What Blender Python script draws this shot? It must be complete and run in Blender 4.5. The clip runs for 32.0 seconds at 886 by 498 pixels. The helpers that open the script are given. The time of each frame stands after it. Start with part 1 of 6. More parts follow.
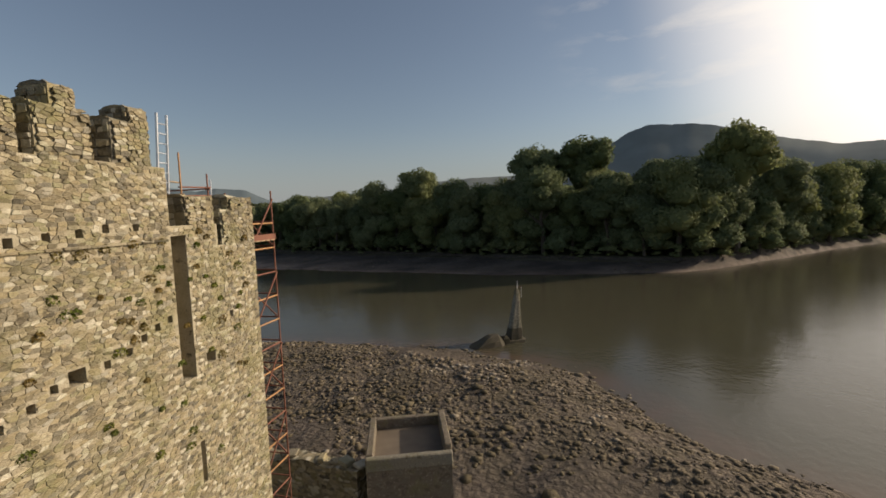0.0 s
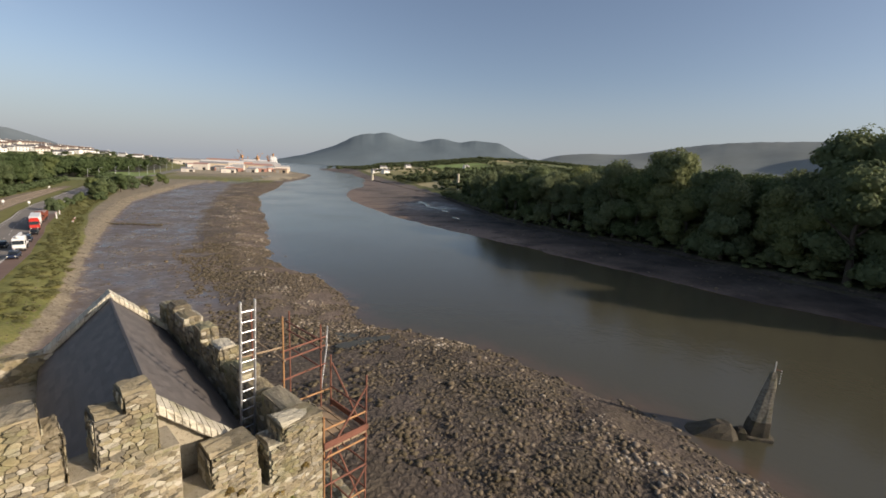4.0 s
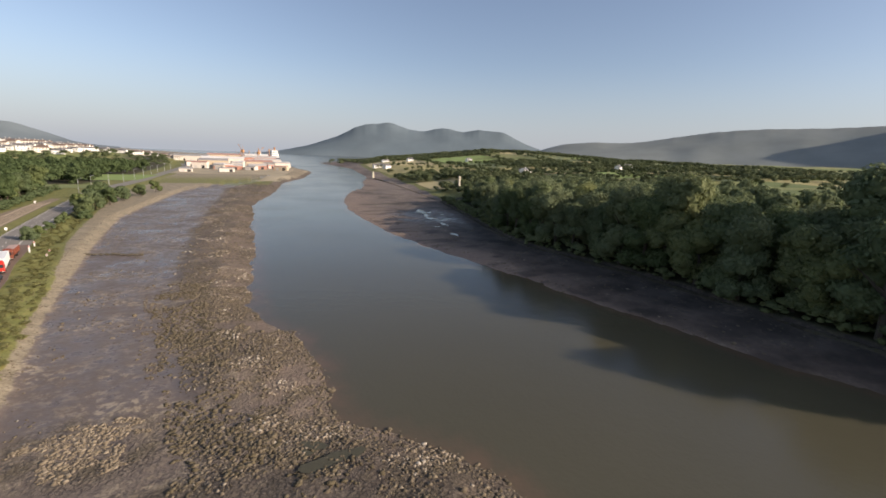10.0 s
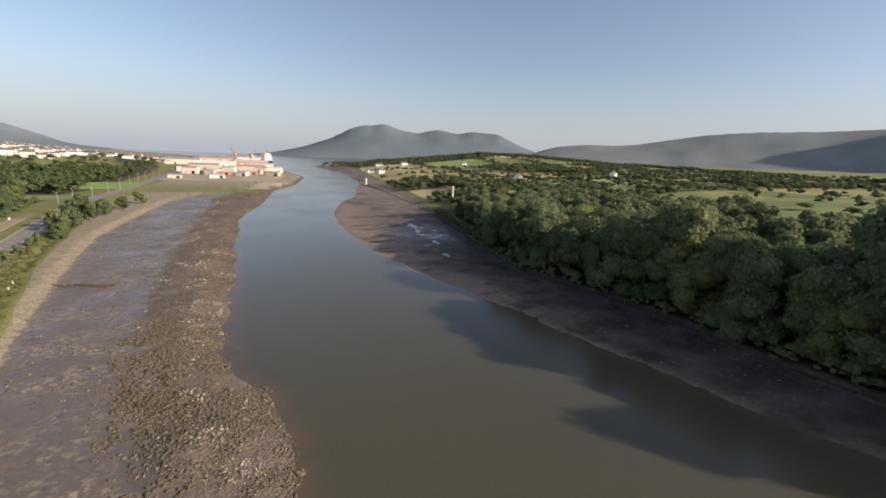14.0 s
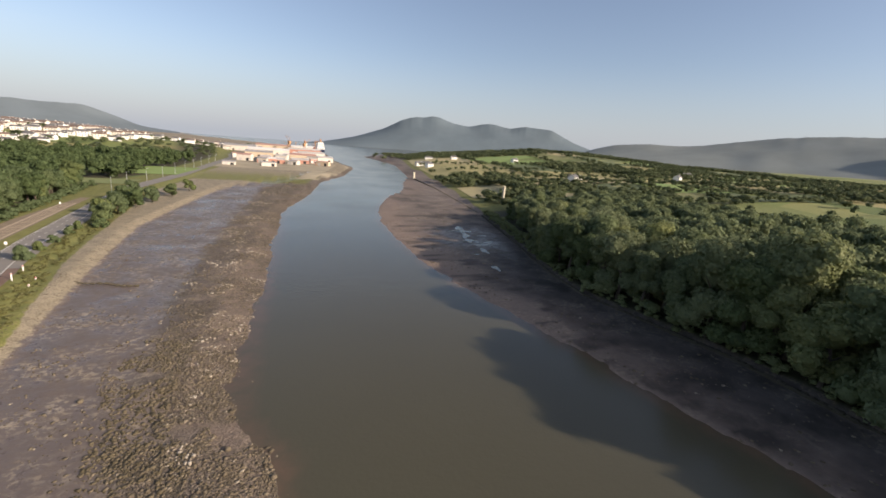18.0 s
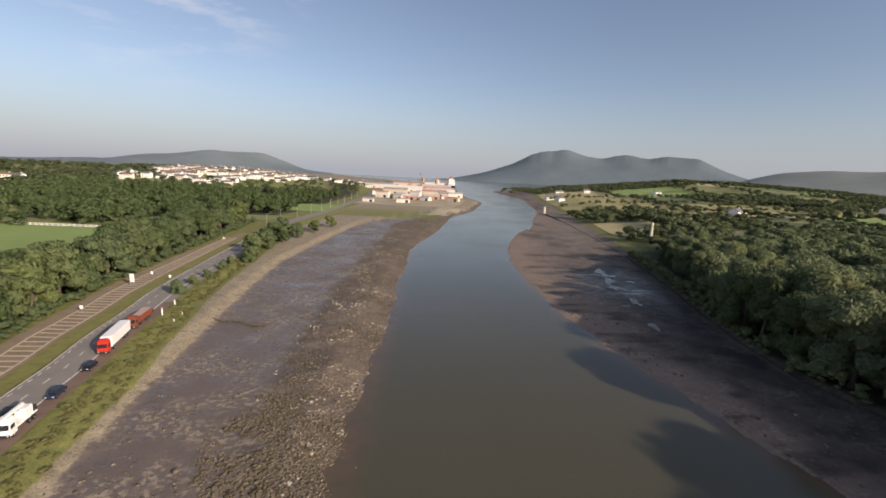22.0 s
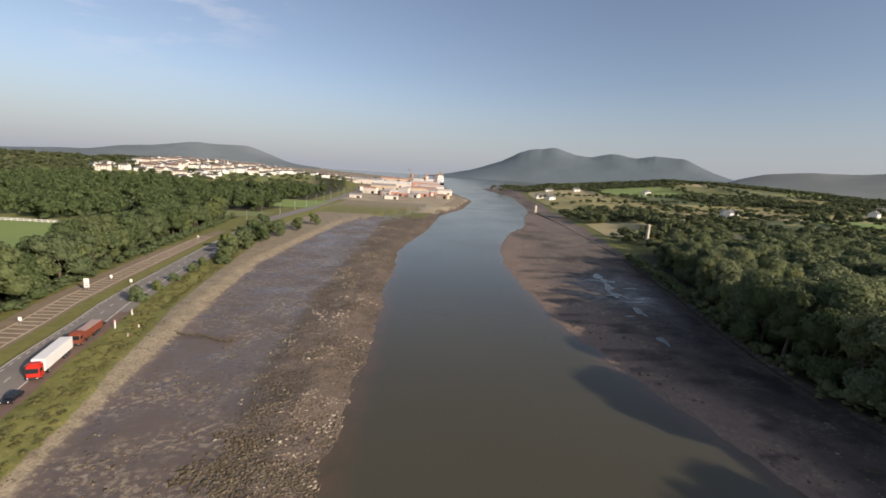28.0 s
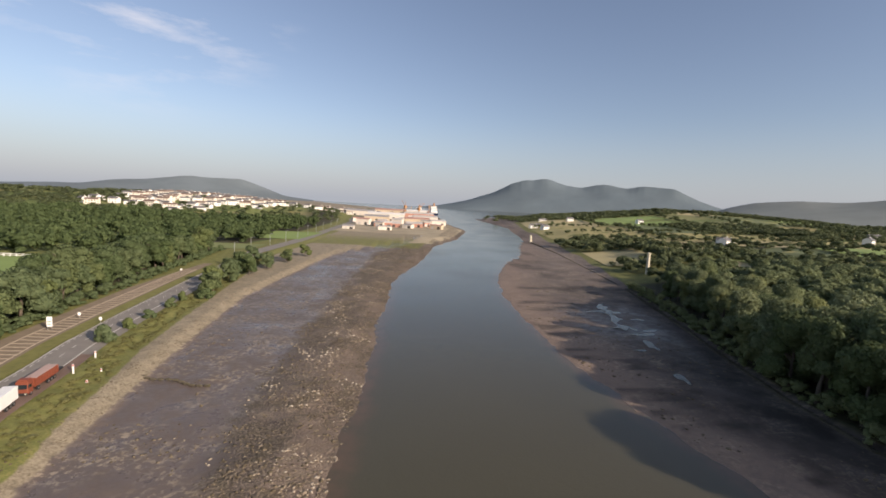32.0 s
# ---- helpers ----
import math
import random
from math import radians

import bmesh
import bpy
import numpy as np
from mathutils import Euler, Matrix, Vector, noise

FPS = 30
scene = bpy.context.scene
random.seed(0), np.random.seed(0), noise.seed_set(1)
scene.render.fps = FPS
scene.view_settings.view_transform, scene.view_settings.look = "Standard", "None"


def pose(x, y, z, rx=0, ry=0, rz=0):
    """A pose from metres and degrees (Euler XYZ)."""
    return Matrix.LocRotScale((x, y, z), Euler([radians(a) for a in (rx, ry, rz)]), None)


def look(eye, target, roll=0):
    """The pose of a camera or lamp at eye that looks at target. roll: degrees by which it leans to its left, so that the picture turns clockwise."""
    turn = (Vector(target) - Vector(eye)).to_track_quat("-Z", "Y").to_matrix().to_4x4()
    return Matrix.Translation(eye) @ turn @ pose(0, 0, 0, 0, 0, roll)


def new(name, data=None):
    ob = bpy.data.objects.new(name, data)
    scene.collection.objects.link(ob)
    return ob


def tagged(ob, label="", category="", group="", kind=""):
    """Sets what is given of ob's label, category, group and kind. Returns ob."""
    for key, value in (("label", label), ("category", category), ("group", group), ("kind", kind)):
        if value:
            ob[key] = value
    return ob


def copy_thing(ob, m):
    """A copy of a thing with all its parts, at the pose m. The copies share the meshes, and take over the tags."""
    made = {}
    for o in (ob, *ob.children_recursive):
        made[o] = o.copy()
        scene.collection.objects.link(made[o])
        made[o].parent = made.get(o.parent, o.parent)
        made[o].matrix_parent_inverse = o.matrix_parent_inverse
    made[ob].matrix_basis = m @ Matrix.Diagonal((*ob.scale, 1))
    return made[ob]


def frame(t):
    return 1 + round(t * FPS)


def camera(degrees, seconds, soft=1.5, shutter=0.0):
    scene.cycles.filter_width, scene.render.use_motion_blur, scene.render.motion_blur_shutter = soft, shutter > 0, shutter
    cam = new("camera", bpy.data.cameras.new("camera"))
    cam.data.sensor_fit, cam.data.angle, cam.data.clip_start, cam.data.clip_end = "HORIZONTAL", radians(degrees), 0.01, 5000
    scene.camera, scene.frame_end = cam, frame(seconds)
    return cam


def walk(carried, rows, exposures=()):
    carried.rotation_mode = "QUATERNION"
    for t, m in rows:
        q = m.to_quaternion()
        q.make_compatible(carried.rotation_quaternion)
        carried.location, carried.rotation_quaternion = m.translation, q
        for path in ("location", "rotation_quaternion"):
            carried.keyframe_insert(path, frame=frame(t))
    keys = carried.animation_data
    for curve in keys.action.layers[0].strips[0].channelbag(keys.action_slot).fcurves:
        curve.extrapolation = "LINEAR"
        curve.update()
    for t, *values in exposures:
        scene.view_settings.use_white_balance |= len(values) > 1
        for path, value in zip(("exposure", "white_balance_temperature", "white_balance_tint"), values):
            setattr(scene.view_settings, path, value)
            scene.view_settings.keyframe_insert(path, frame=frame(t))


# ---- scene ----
cam = camera(90.29, 32.0, soft=1.7)
PATH = [
    (0, (-24.57, -52.71, 16.42), (57.18, 4.24, 7.88), -2.08),
    (0.5, (-23.49, -52.17, 17.41), (57.99, 5.57, 12.20), -2.07),
    (1, (-22.10, -51.25, 18.24), (50.89, 16.99, 14.34), -2.19),
    (1.5, (-21.06, -50.17, 19.00), (40.27, 28.46, 11.46), 1.19),
    (2, (-20.27, -49.91, 19.76), (29.10, 36.89, 14.53), 3.04),
    (2.5, (-19.71, -49.80, 20.53), (20.70, 41.42, 13.85), 2.10),
    (3, (-19.14, -50.29, 21.54), (22.87, 39.48, 8.23), 2.50),
    (3.5, (-18.67, -50.51, 22.42), (22.80, 38.95, 5.73), 2.72),
    (5.5, (-16.89, -49.06, 26.25), (24.05, 39.78, 5.44), 1.86),
    (6, (-16.43, -48.63, 27.19), (23.88, 40.37, 5.87), 1.61),
    (6.5, (-16.07, -48.06, 28.14), (24.13, 40.77, 5.90), 1.89),
    (7, (-15.78, -47.42, 29.04), (25.13, 41.01, 6.51), 1.65),
    (7.5, (-14.76, -46.56, 29.73), (25.11, 42.32, 7.17), 1.45),
    (8, (-14.08, -45.66, 30.49), (26.39, 42.97, 7.97), 1.42),
    (8.5, (-13.48, -44.89, 31.37), (26.29, 44.20, 9.46), 1.18),
    (9, (-13.02, -44.12, 32.27), (26.92, 44.97, 10.64), 1.76),
    (9.5, (-12.54, -42.80, 33.41), (27.83, 46.08, 11.75), 1.95),
    (10, (-11.92, -41.67, 34.13), (28.26, 47.53, 13.43), 2.11),
    (10.5, (-11.25, -40.78, 35.16), (28.72, 48.42, 14.05), 1.92),
    (11, (-10.84, -39.88, 36.29), (29.59, 48.99, 14.68), 2.28),
    (11.5, (-10.42, -39.03, 37.14), (30.22, 49.95, 16.39), 2.09),
    (12, (-9.80, -38.25, 38.20), (30.83, 50.72, 17.36), 2.32),
    (12.5, (-9.17, -37.40, 39.26), (31.49, 51.27, 17.26), 2.45),
    (13, (-8.49, -36.66, 40.08), (32.33, 52.12, 18.83), 2.61),
    (13.5, (-7.84, -35.60, 40.40), (33.21, 53.42, 20.63), 2.30),
    (14, (-7.30, -34.61, 41.10), (33.92, 54.18, 20.68), 2.26),
    (14.5, (-6.75, -33.40, 41.93), (34.49, 55.02, 19.99), 2.44),
    (15, (-6.32, -31.66, 42.44), (35.10, 56.78, 20.90), 2.73),
    (15.5, (-6.09, -29.56, 42.46), (32.57, 60.16, 21.08), 3.20),
    (17.5, (-2.70, -21.32, 44.07), (34.51, 69.21, 23.59), 4.09),
    (18, (-1.62, -16.18, 43.50), (30.25, 75.93, 21.10), 4.29),
    (18.5, (0.09, -8.91, 41.82), (5.12, 88.70, 20.64), 6.20),
    (19, (0.28, -4.78, 41.28), (5.78, 92.71, 19.70), 6.69),
    (19.5, (0.30, -2.76, 41.53), (5.66, 94.54, 19.06), 2.98),
    (20, (0.23, -1.54, 41.90), (5.13, 96.34, 22.02), 3.21),
    (20.5, (0.27, -0.51, 42.43), (4.72, 97.69, 24.06), 2.90),
    (21, (0.26, 0.86, 42.88), (4.11, 98.64, 22.28), 2.69),
    (21.5, (0.14, 2.05, 43.22), (4.22, 100.03, 23.65), 2.70),
    (22, (0.05, 2.90, 43.20), (4.01, 101.43, 26.59), 2.70),
    (22.5, (-0.02, 4.03, 43.38), (4.71, 102.25, 25.19), 2.49),
    (23, (-0.13, 5.16, 43.45), (5.13, 103.09, 23.87), 2.13),
    (23.5, (-0.13, 6.40, 43.50), (4.09, 104.42, 24.16), 2.05),
    (24, (-0.26, 7.50, 43.59), (4.84, 105.41, 23.88), 2.37),
    (24.5, (-0.29, 8.59, 43.68), (4.59, 106.52, 24.07), 2.36),
    (26.5, (-0.29, 12.71, 44.06), (4.51, 110.73, 24.87), 3.41),
    (27, (-0.53, 13.78, 44.10), (5.70, 111.77, 25.16), 3.48),
    (27.5, (-0.58, 14.72, 43.86), (5.85, 112.92, 26.11), 2.56),
    (28, (-0.73, 15.67, 43.62), (6.01, 113.93, 26.35), 3.57),
    (28.5, (-0.93, 16.68, 43.50), (6.13, 114.93, 26.27), 2.85),
    (29, (-0.87, 17.85, 43.35), (6.43, 116.02, 25.72), 2.66),
    (29.5, (-0.90, 18.96, 43.09), (6.76, 117.06, 25.27), 2.29),
    (30, (-0.95, 19.97, 42.89), (6.54, 118.40, 26.94), 2.40),
    (30.5, (-0.73, 21.93, 43.11), (7.11, 118.09, 16.80), 2.72),
    (31, (-0.76, 23.71, 43.13), (6.15, 118.73, 12.74), 2.89),
    (31.5, (-0.85, 24.77, 43.00), (6.19, 120.68, 15.58), 2.97),
    (32, (-1.21, 24.59, 42.05), (6.65, 123.75, 31.79), 3.07),
]
walk(cam, [(t, look(e, a, r)) for t, e, a, r in PATH],
     exposures=[(0.0, -0.15, 6900, 12), (1.0, -0.1, 6850, 11), (2.0, 0.0, 6560, 11), (3.5, 0.08, 6400, 14), (6.0, 0.4, 6400, 17), (12.0, 0.47, 6430, 17), (18.0, 0.52, 6480, 17), (19.0, 0.31, 6480, 18), (30.0, 0.25, 6450, 17), (31.0, 0.38, 6450, 17), (31.5, 0.36, 6450, 17), (32.0, 0.36, 6480, 18)])

# ---- sky and sun ----
SUN_AZ, SUN_EL = radians(132.0), radians(20.5)      # clockwise from +y
GLOW_AZ, GLOW_EL = radians(124.0), radians(22.0)    # lit haze beside the sun
world = bpy.data.worlds.new("sky")
scene.world = world
world.use_nodes = True
wn, wl = world.node_tree.nodes, world.node_tree.links
sky = wn.new("ShaderNodeTexSky")
sky.sky_type = "NISHITA"
sky.sun_disc = False
sky.sun_elevation, sky.sun_rotation = SUN_EL, SUN_AZ
sky.altitude, sky.air_density, sky.dust_density, sky.ozone_density = 20, 1.0, 1.15, 1.9
wn["Background"].inputs["Strength"].default_value = 0.102
tone = wn.new("ShaderNodeHueSaturation")
tone.inputs["Saturation"].default_value = 0.86
wl.new(sky.outputs[0], tone.inputs["Color"])
# thin high cirrus
coord, mapping = wn.new("ShaderNodeTexCoord"), wn.new("ShaderNodeMapping")
mapping.inputs["Scale"].default_value = (4.0, 4.0, 16.0)
mapping.inputs["Rotation"].default_value = (0.25, -0.35, 0.5)
wisp, cut, veil = wn.new("ShaderNodeTexNoise"), wn.new("ShaderNodeValToRGB"), wn.new("ShaderNodeMix")
wisp.inputs["Scale"].default_value, wisp.inputs["Detail"].default_value, wisp.inputs["Roughness"].default_value = 1.1, 6, 0.62
cut.color_ramp.elements[0].position, cut.color_ramp.elements[1].position = 0.5, 0.8
veil.data_type, veil.blend_type = "RGBA", "MIX"
veil.inputs[7].default_value = (7.0, 6.9, 6.8, 1)
wl.new(coord.outputs["Generated"], mapping.inputs["Vector"])
wl.new(mapping.outputs[0], wisp.inputs["Vector"])
wl.new(wisp.outputs[0], cut.inputs[0])
# two banks of wisps: one over the town, one near the sun
total = None
for bearing, height, inner, outer, amount in ((-30.0, 23.0, 0.995, 0.955, 0.75), (94.0, 24.0, 0.985, 0.90, 0.75)):
    dot, fall, scale = wn.new("ShaderNodeVectorMath"), wn.new("ShaderNodeMapRange"), wn.new("ShaderNodeMath")
    dot.operation = "DOT_PRODUCT"
    b, h = radians(bearing), radians(height)
    dot.inputs[1].default_value = (math.sin(b) * math.cos(h), math.cos(b) * math.cos(h), math.sin(h))
    wl.new(coord.outputs["Generated"], dot.inputs[0])
    fall.interpolation_type = "SMOOTHSTEP"
    for i, v in ((1, outer), (2, inner), (3, 0.0), (4, amount)):
        fall.inputs[i].default_value = v
    wl.new(dot.outputs["Value"], fall.inputs[0])
    scale.operation = "MULTIPLY"
    wl.new(fall.outputs[0], scale.inputs[0])
    wl.new(cut.outputs[0], scale.inputs[1])
    if total:
        add = wn.new("ShaderNodeMath")
        wl.new(total, add.inputs[0])
        wl.new(scale.outputs[0], add.inputs[1])
        total = add.outputs[0]
    else:
        total = scale.outputs[0]
wl.new(total, veil.inputs[0])
wl.new(tone.outputs[0], veil.inputs[6])
# grey haze along the horizon and the pale aureole of the low sun
split, low, haze = wn.new("ShaderNodeSeparateXYZ"), wn.new("ShaderNodeMapRange"), wn.new("ShaderNodeMix")
wl.new(coord.outputs["Generated"], split.inputs[0])
wl.new(split.outputs["Z"], low.inputs[0])
low.interpolation_type = "SMOOTHSTEP"
for i, v in ((1, 0.20), (2, -0.02), (3, 0.0), (4, 0.8)):
    low.inputs[i].default_value = v
haze.data_type = "RGBA"
haze.inputs[7].default_value = (3.45, 3.8, 4.2, 1)
wl.new(low.outputs[0], haze.inputs[0])
wl.new(veil.outputs[2], haze.inputs[6])
dot, near, glow = wn.new("ShaderNodeVectorMath"), wn.new("ShaderNodeMapRange"), wn.new("ShaderNodeMix")
dot.operation = "DOT_PRODUCT"
dot.inputs[1].default_value = (math.sin(GLOW_AZ) * math.cos(GLOW_EL), math.cos(GLOW_AZ) * math.cos(GLOW_EL), math.sin(GLOW_EL))
wl.new(coord.outputs["Generated"], dot.inputs[0])
near.interpolation_type = "SMOOTHSTEP"
for i, v in ((1, 0.72), (2, 0.97), (3, 0.0), (4, 1.0)):
    near.inputs[i].default_value = v
wl.new(dot.outputs["Value"], near.inputs[0])
glow.data_type = "RGBA"
glow.inputs[7].default_value = (15.0, 14.2, 13.2, 1)
wl.new(near.outputs[0], glow.inputs[0])
wl.new(haze.outputs[2], glow.inputs[6])
wl.new(glow.outputs[2], wn["Background"].inputs["Color"])
sun = new("sun", bpy.data.lights.new("sun", "SUN"))
sun.data.energy, sun.data.angle, sun.data.color = 4.9, radians(0.6), (1.0, 0.86, 0.67)
SUN_DIR = Vector((math.sin(SUN_AZ) * math.cos(SUN_EL), math.cos(SUN_AZ) * math.cos(SUN_EL), math.sin(SUN_EL)))
sun.matrix_world = look(SUN_DIR * 300, (0, 0, 0))
# ---- materials ----
class Mat:
    """A node material with a few shortcuts."""

    def __init__(self, name, rough=0.8, metal=0.0, spec=0.35):
        self.m = bpy.data.materials.new(name)
        self.m.use_nodes = True
        self.n, self.l = self.m.node_tree.nodes, self.m.node_tree.links
        self.b = self.n["Principled BSDF"]
        self.b.inputs["Roughness"].default_value = rough
        self.b.inputs["Metallic"].default_value = metal
        self.b.inputs["Specular IOR Level"].default_value = spec
        self.geo = self.n.new("ShaderNodeNewGeometry")
        self.tex = self.n.new("ShaderNodeTexCoord")

    def put(self, a, b):
        self.l.new(a, b)

    def noise(self, scale, detail=4.0, rough=0.55, where=None, stretch=None):
        t = self.n.new("ShaderNodeTexNoise")
        t.inputs["Scale"].default_value, t.inputs["Detail"].default_value, t.inputs["Roughness"].default_value = scale, detail, rough
        src = where or self.tex.outputs["Object"]
        if stretch:
            mp = self.n.new("ShaderNodeMapping")
            mp.inputs["Scale"].default_value = stretch
            self.put(src, mp.inputs["Vector"])
            src = mp.outputs[0]
        self.put(src, t.inputs["Vector"])
        return t.outputs[0]

    def voronoi(self, scale, feature="F1", out=0, where=None, stretch=None):
        t = self.n.new("ShaderNodeTexVoronoi")
        t.feature = feature
        t.inputs["Scale"].default_value = scale
        src = where or self.tex.outputs["Object"]
        if stretch:
            mp = self.n.new("ShaderNodeMapping")
            mp.inputs["Scale"].default_value = stretch
            self.put(src, mp.inputs["Vector"])
            src = mp.outputs[0]
        self.put(src, t.inputs["Vector"])
        return t.outputs[out]

    def ramp(self, fac, stops):
        r = self.n.new("ShaderNodeValToRGB")
        e = r.color_ramp.elements
        while len(e) < len(stops):
            e.new(0.5)
        for i, (p, c) in enumerate(stops):
            e[i].position = p
            e[i].color = (*c, 1) if len(c) == 3 else c
        self.put(fac, r.inputs[0])
        return r.outputs[0]

    def mix(self, fac, a, b, kind="MIX"):
        x = self.n.new("ShaderNodeMix")
        x.data_type, x.blend_type = "RGBA", kind
        for sock, v in ((0, fac), (6, a), (7, b)):
            if isinstance(v, (int, float)):
                x.inputs[sock].default_value = v
            elif isinstance(v, tuple):
                x.inputs[sock].default_value = (*v, 1)
            else:
                self.put(v, x.inputs[sock])
        return x.outputs[2]

    def math(self, op, a, b=0.0, clamp=False):
        x = self.n.new("ShaderNodeMath")
        x.operation, x.use_clamp = op, clamp
        for i, v in enumerate((a, b)):
            if isinstance(v, (int, float)):
                x.inputs[i].default_value = v
            else:
                self.put(v, x.inputs[i])
        return x.outputs[0]

    def attr(self, name):
        a = self.n.new("ShaderNodeAttribute")
        a.attribute_name = name
        return a.outputs["Fac"]

    def rand(self):
        return self.n.new("ShaderNodeObjectInfo").outputs["Random"]

    def isle(self):
        return self.geo.outputs["Random Per Island"]

    def color(self, c):
        if isinstance(c, tuple):
            self.b.inputs["Base Color"].default_value = (*c, 1)
        else:
            self.put(c, self.b.inputs["Base Color"])

    def rough(self, r):
        self.put(r, self.b.inputs["Roughness"])

    def bump(self, h, strength=0.5, dist=0.05):
        b = self.n.new("ShaderNodeBump")
        b.inputs["Strength"].default_value, b.inputs["Distance"].default_value = strength, dist
        self.put(h, b.inputs["Height"])
        self.put(b.outputs[0], self.b.inputs["Normal"])


def plain(name, col, rough=0.6, metal=0.0, var=0.18, scale=3.0, bump=0.0):
    """Paint, metal or render: one colour with fine and coarse variation."""
    m = Mat(name, rough, metal)
    lo, hi = tuple(c * (1 - var) for c in col), tuple(min(1.0, c * (1 + var)) for c in col)
    m.color(m.mix(m.noise(scale * 9, 5), m.ramp(m.noise(scale, 4), [(0.3, lo), (0.7, hi)]), col))
    if bump:
        m.bump(m.noise(scale * 14, 5), bump, 0.02)
    return m.m


def leafy(name, dark, mid, light, rough=0.75):
    m = Mat(name, rough, spec=0.15)
    tone = m.ramp(m.isle(), [(0.0, dark), (0.55, mid), (1.0, light)])
    tree = m.ramp(m.rand(), [(0.0, (0.72, 0.78, 0.62)), (0.5, (1.0, 1.0, 1.0)), (1.0, (1.22, 1.14, 0.86))])
    col = m.mix(1.0, m.mix(m.noise(0.05, 2), tone, mid), tree, "MULTIPLY")
    m.color(col)
    thin, blend = m.n.new("ShaderNodeBsdfTranslucent"), m.n.new("ShaderNodeMixShader")
    m.put(col, thin.inputs["Color"])
    blend.inputs[0].default_value = 0.38
    m.put(m.b.outputs[0], blend.inputs[1])
    m.put(thin.outputs[0], blend.inputs[2])
    m.put(blend.outputs[0], m.n["Material Output"].inputs["Surface"])
    return m.m
# ---- helpers for building ----
def mesh_ob(name, verts, faces, mat=None, parent=None, smooth=False, label=""):
    me = bpy.data.meshes.new(name)
    me.from_pydata([tuple(map(float, v)) for v in verts], [], [tuple(map(int, f)) for f in faces])
    if mat:
        me.materials.append(mat)
    if smooth:
        me.polygons.foreach_set("use_smooth", [True] * len(me.polygons))
    me.update()
    ob = new(name, me)
    if parent:
        ob.parent = parent
    if label:
        ob["label"] = label
    return ob


def np_mesh(name, v, f, mat, smooth=False):
    """A mesh from arrays of vertices (n, 3) and faces (m, 3 or 4)."""
    me = bpy.data.meshes.new(name)
    v, f = np.asarray(v, np.float32), np.asarray(f, np.int32)
    k = f.shape[1]
    me.vertices.add(len(v))
    me.vertices.foreach_set("co", v.ravel())
    me.loops.add(f.size)
    me.loops.foreach_set("vertex_index", f.ravel())
    me.polygons.add(len(f))
    me.polygons.foreach_set("loop_start", np.arange(0, f.size, k, dtype=np.int32))
    if smooth:
        me.polygons.foreach_set("use_smooth", np.ones(len(f), bool))
    if mat:
        me.materials.append(mat)
    me.update(calc_edges=True)
    me.validate()
    return me


def part(name, bm, mat, parent, label="", smooth=False):
    me = bpy.data.meshes.new(name)
    bm.to_mesh(me)
    bm.free()
    me.materials.append(mat)
    if smooth:
        me.polygons.foreach_set("use_smooth", [True] * len(me.polygons))
    ob = new(name, me)
    ob.parent = parent
    if label:
        ob["label"] = label
    return ob


def box(bm, x0, y0, z0, x1, y1, z1, bevel=0.0, m=None):
    r = bmesh.ops.create_cube(bm, size=1.0)
    vs = r["verts"]
    bmesh.ops.scale(bm, vec=(x1 - x0, y1 - y0, z1 - z0), verts=vs)
    bmesh.ops.translate(bm, vec=((x0 + x1) / 2, (y0 + y1) / 2, (z0 + z1) / 2), verts=vs)
    if bevel:
        es = list({e for v in vs for e in v.link_edges})
        vs = list({v for f in bmesh.ops.bevel(bm, geom=es, offset=bevel, segments=1, affect="EDGES")["faces"] for v in f.verts} | {v for v in vs if v.is_valid})
    if m is not None:
        bmesh.ops.transform(bm, matrix=m, verts=[v for v in vs if v.is_valid])
    return vs


def tube(bm, a, b, r, n=8, r2=None):
    a, b = Vector(a), Vector(b)
    d = b - a
    res = bmesh.ops.create_cone(bm, cap_ends=True, segments=n, radius1=r, radius2=r if r2 is None else r2, depth=d.length)
    m = Matrix.Translation((a + b) / 2) @ d.to_track_quat("Z", "Y").to_matrix().to_4x4()
    bmesh.ops.transform(bm, matrix=m, verts=res["verts"])
    return res["verts"]


def fresh():
    return bmesh.new()


def vnoise(x, y, s, seed=0.0):
    """Smooth value noise on arrays, about -1 to 1."""
    x, y = np.asarray(x) / s + 31.7 * seed + 500, np.asarray(y) / s + 17.3 * seed + 500
    xi, yi = np.floor(x).astype(np.int64), np.floor(y).astype(np.int64)
    fx, fy = x - xi, y - yi
    fx, fy = fx * fx * (3 - 2 * fx), fy * fy * (3 - 2 * fy)

    def h(a, b):
        n = (a * 374761393 + b * 668265263) & 0x7FFFFFFF
        n = ((n ^ (n >> 13)) * 1274126177) & 0x7FFFFFFF
        return ((n ^ (n >> 16)) & 0xFFFF) / 32767.5 - 1.0
    return (h(xi, yi) * (1 - fx) + h(xi + 1, yi) * fx) * (1 - fy) + (h(xi, yi + 1) * (1 - fx) + h(xi + 1, yi + 1) * fx) * fy


def step(a, b, x):
    t = np.clip((np.asarray(x) - a) / (np.asarray(b) - a), 0, 1)
    return t * t * (3 - 2 * t)


# ---- the plan: lines that run down the river, x by y ----
def line(ys, xs):
    ys, xs = np.array(ys, float), np.array(xs, float)
    return lambda y: np.interp(y, ys, xs)


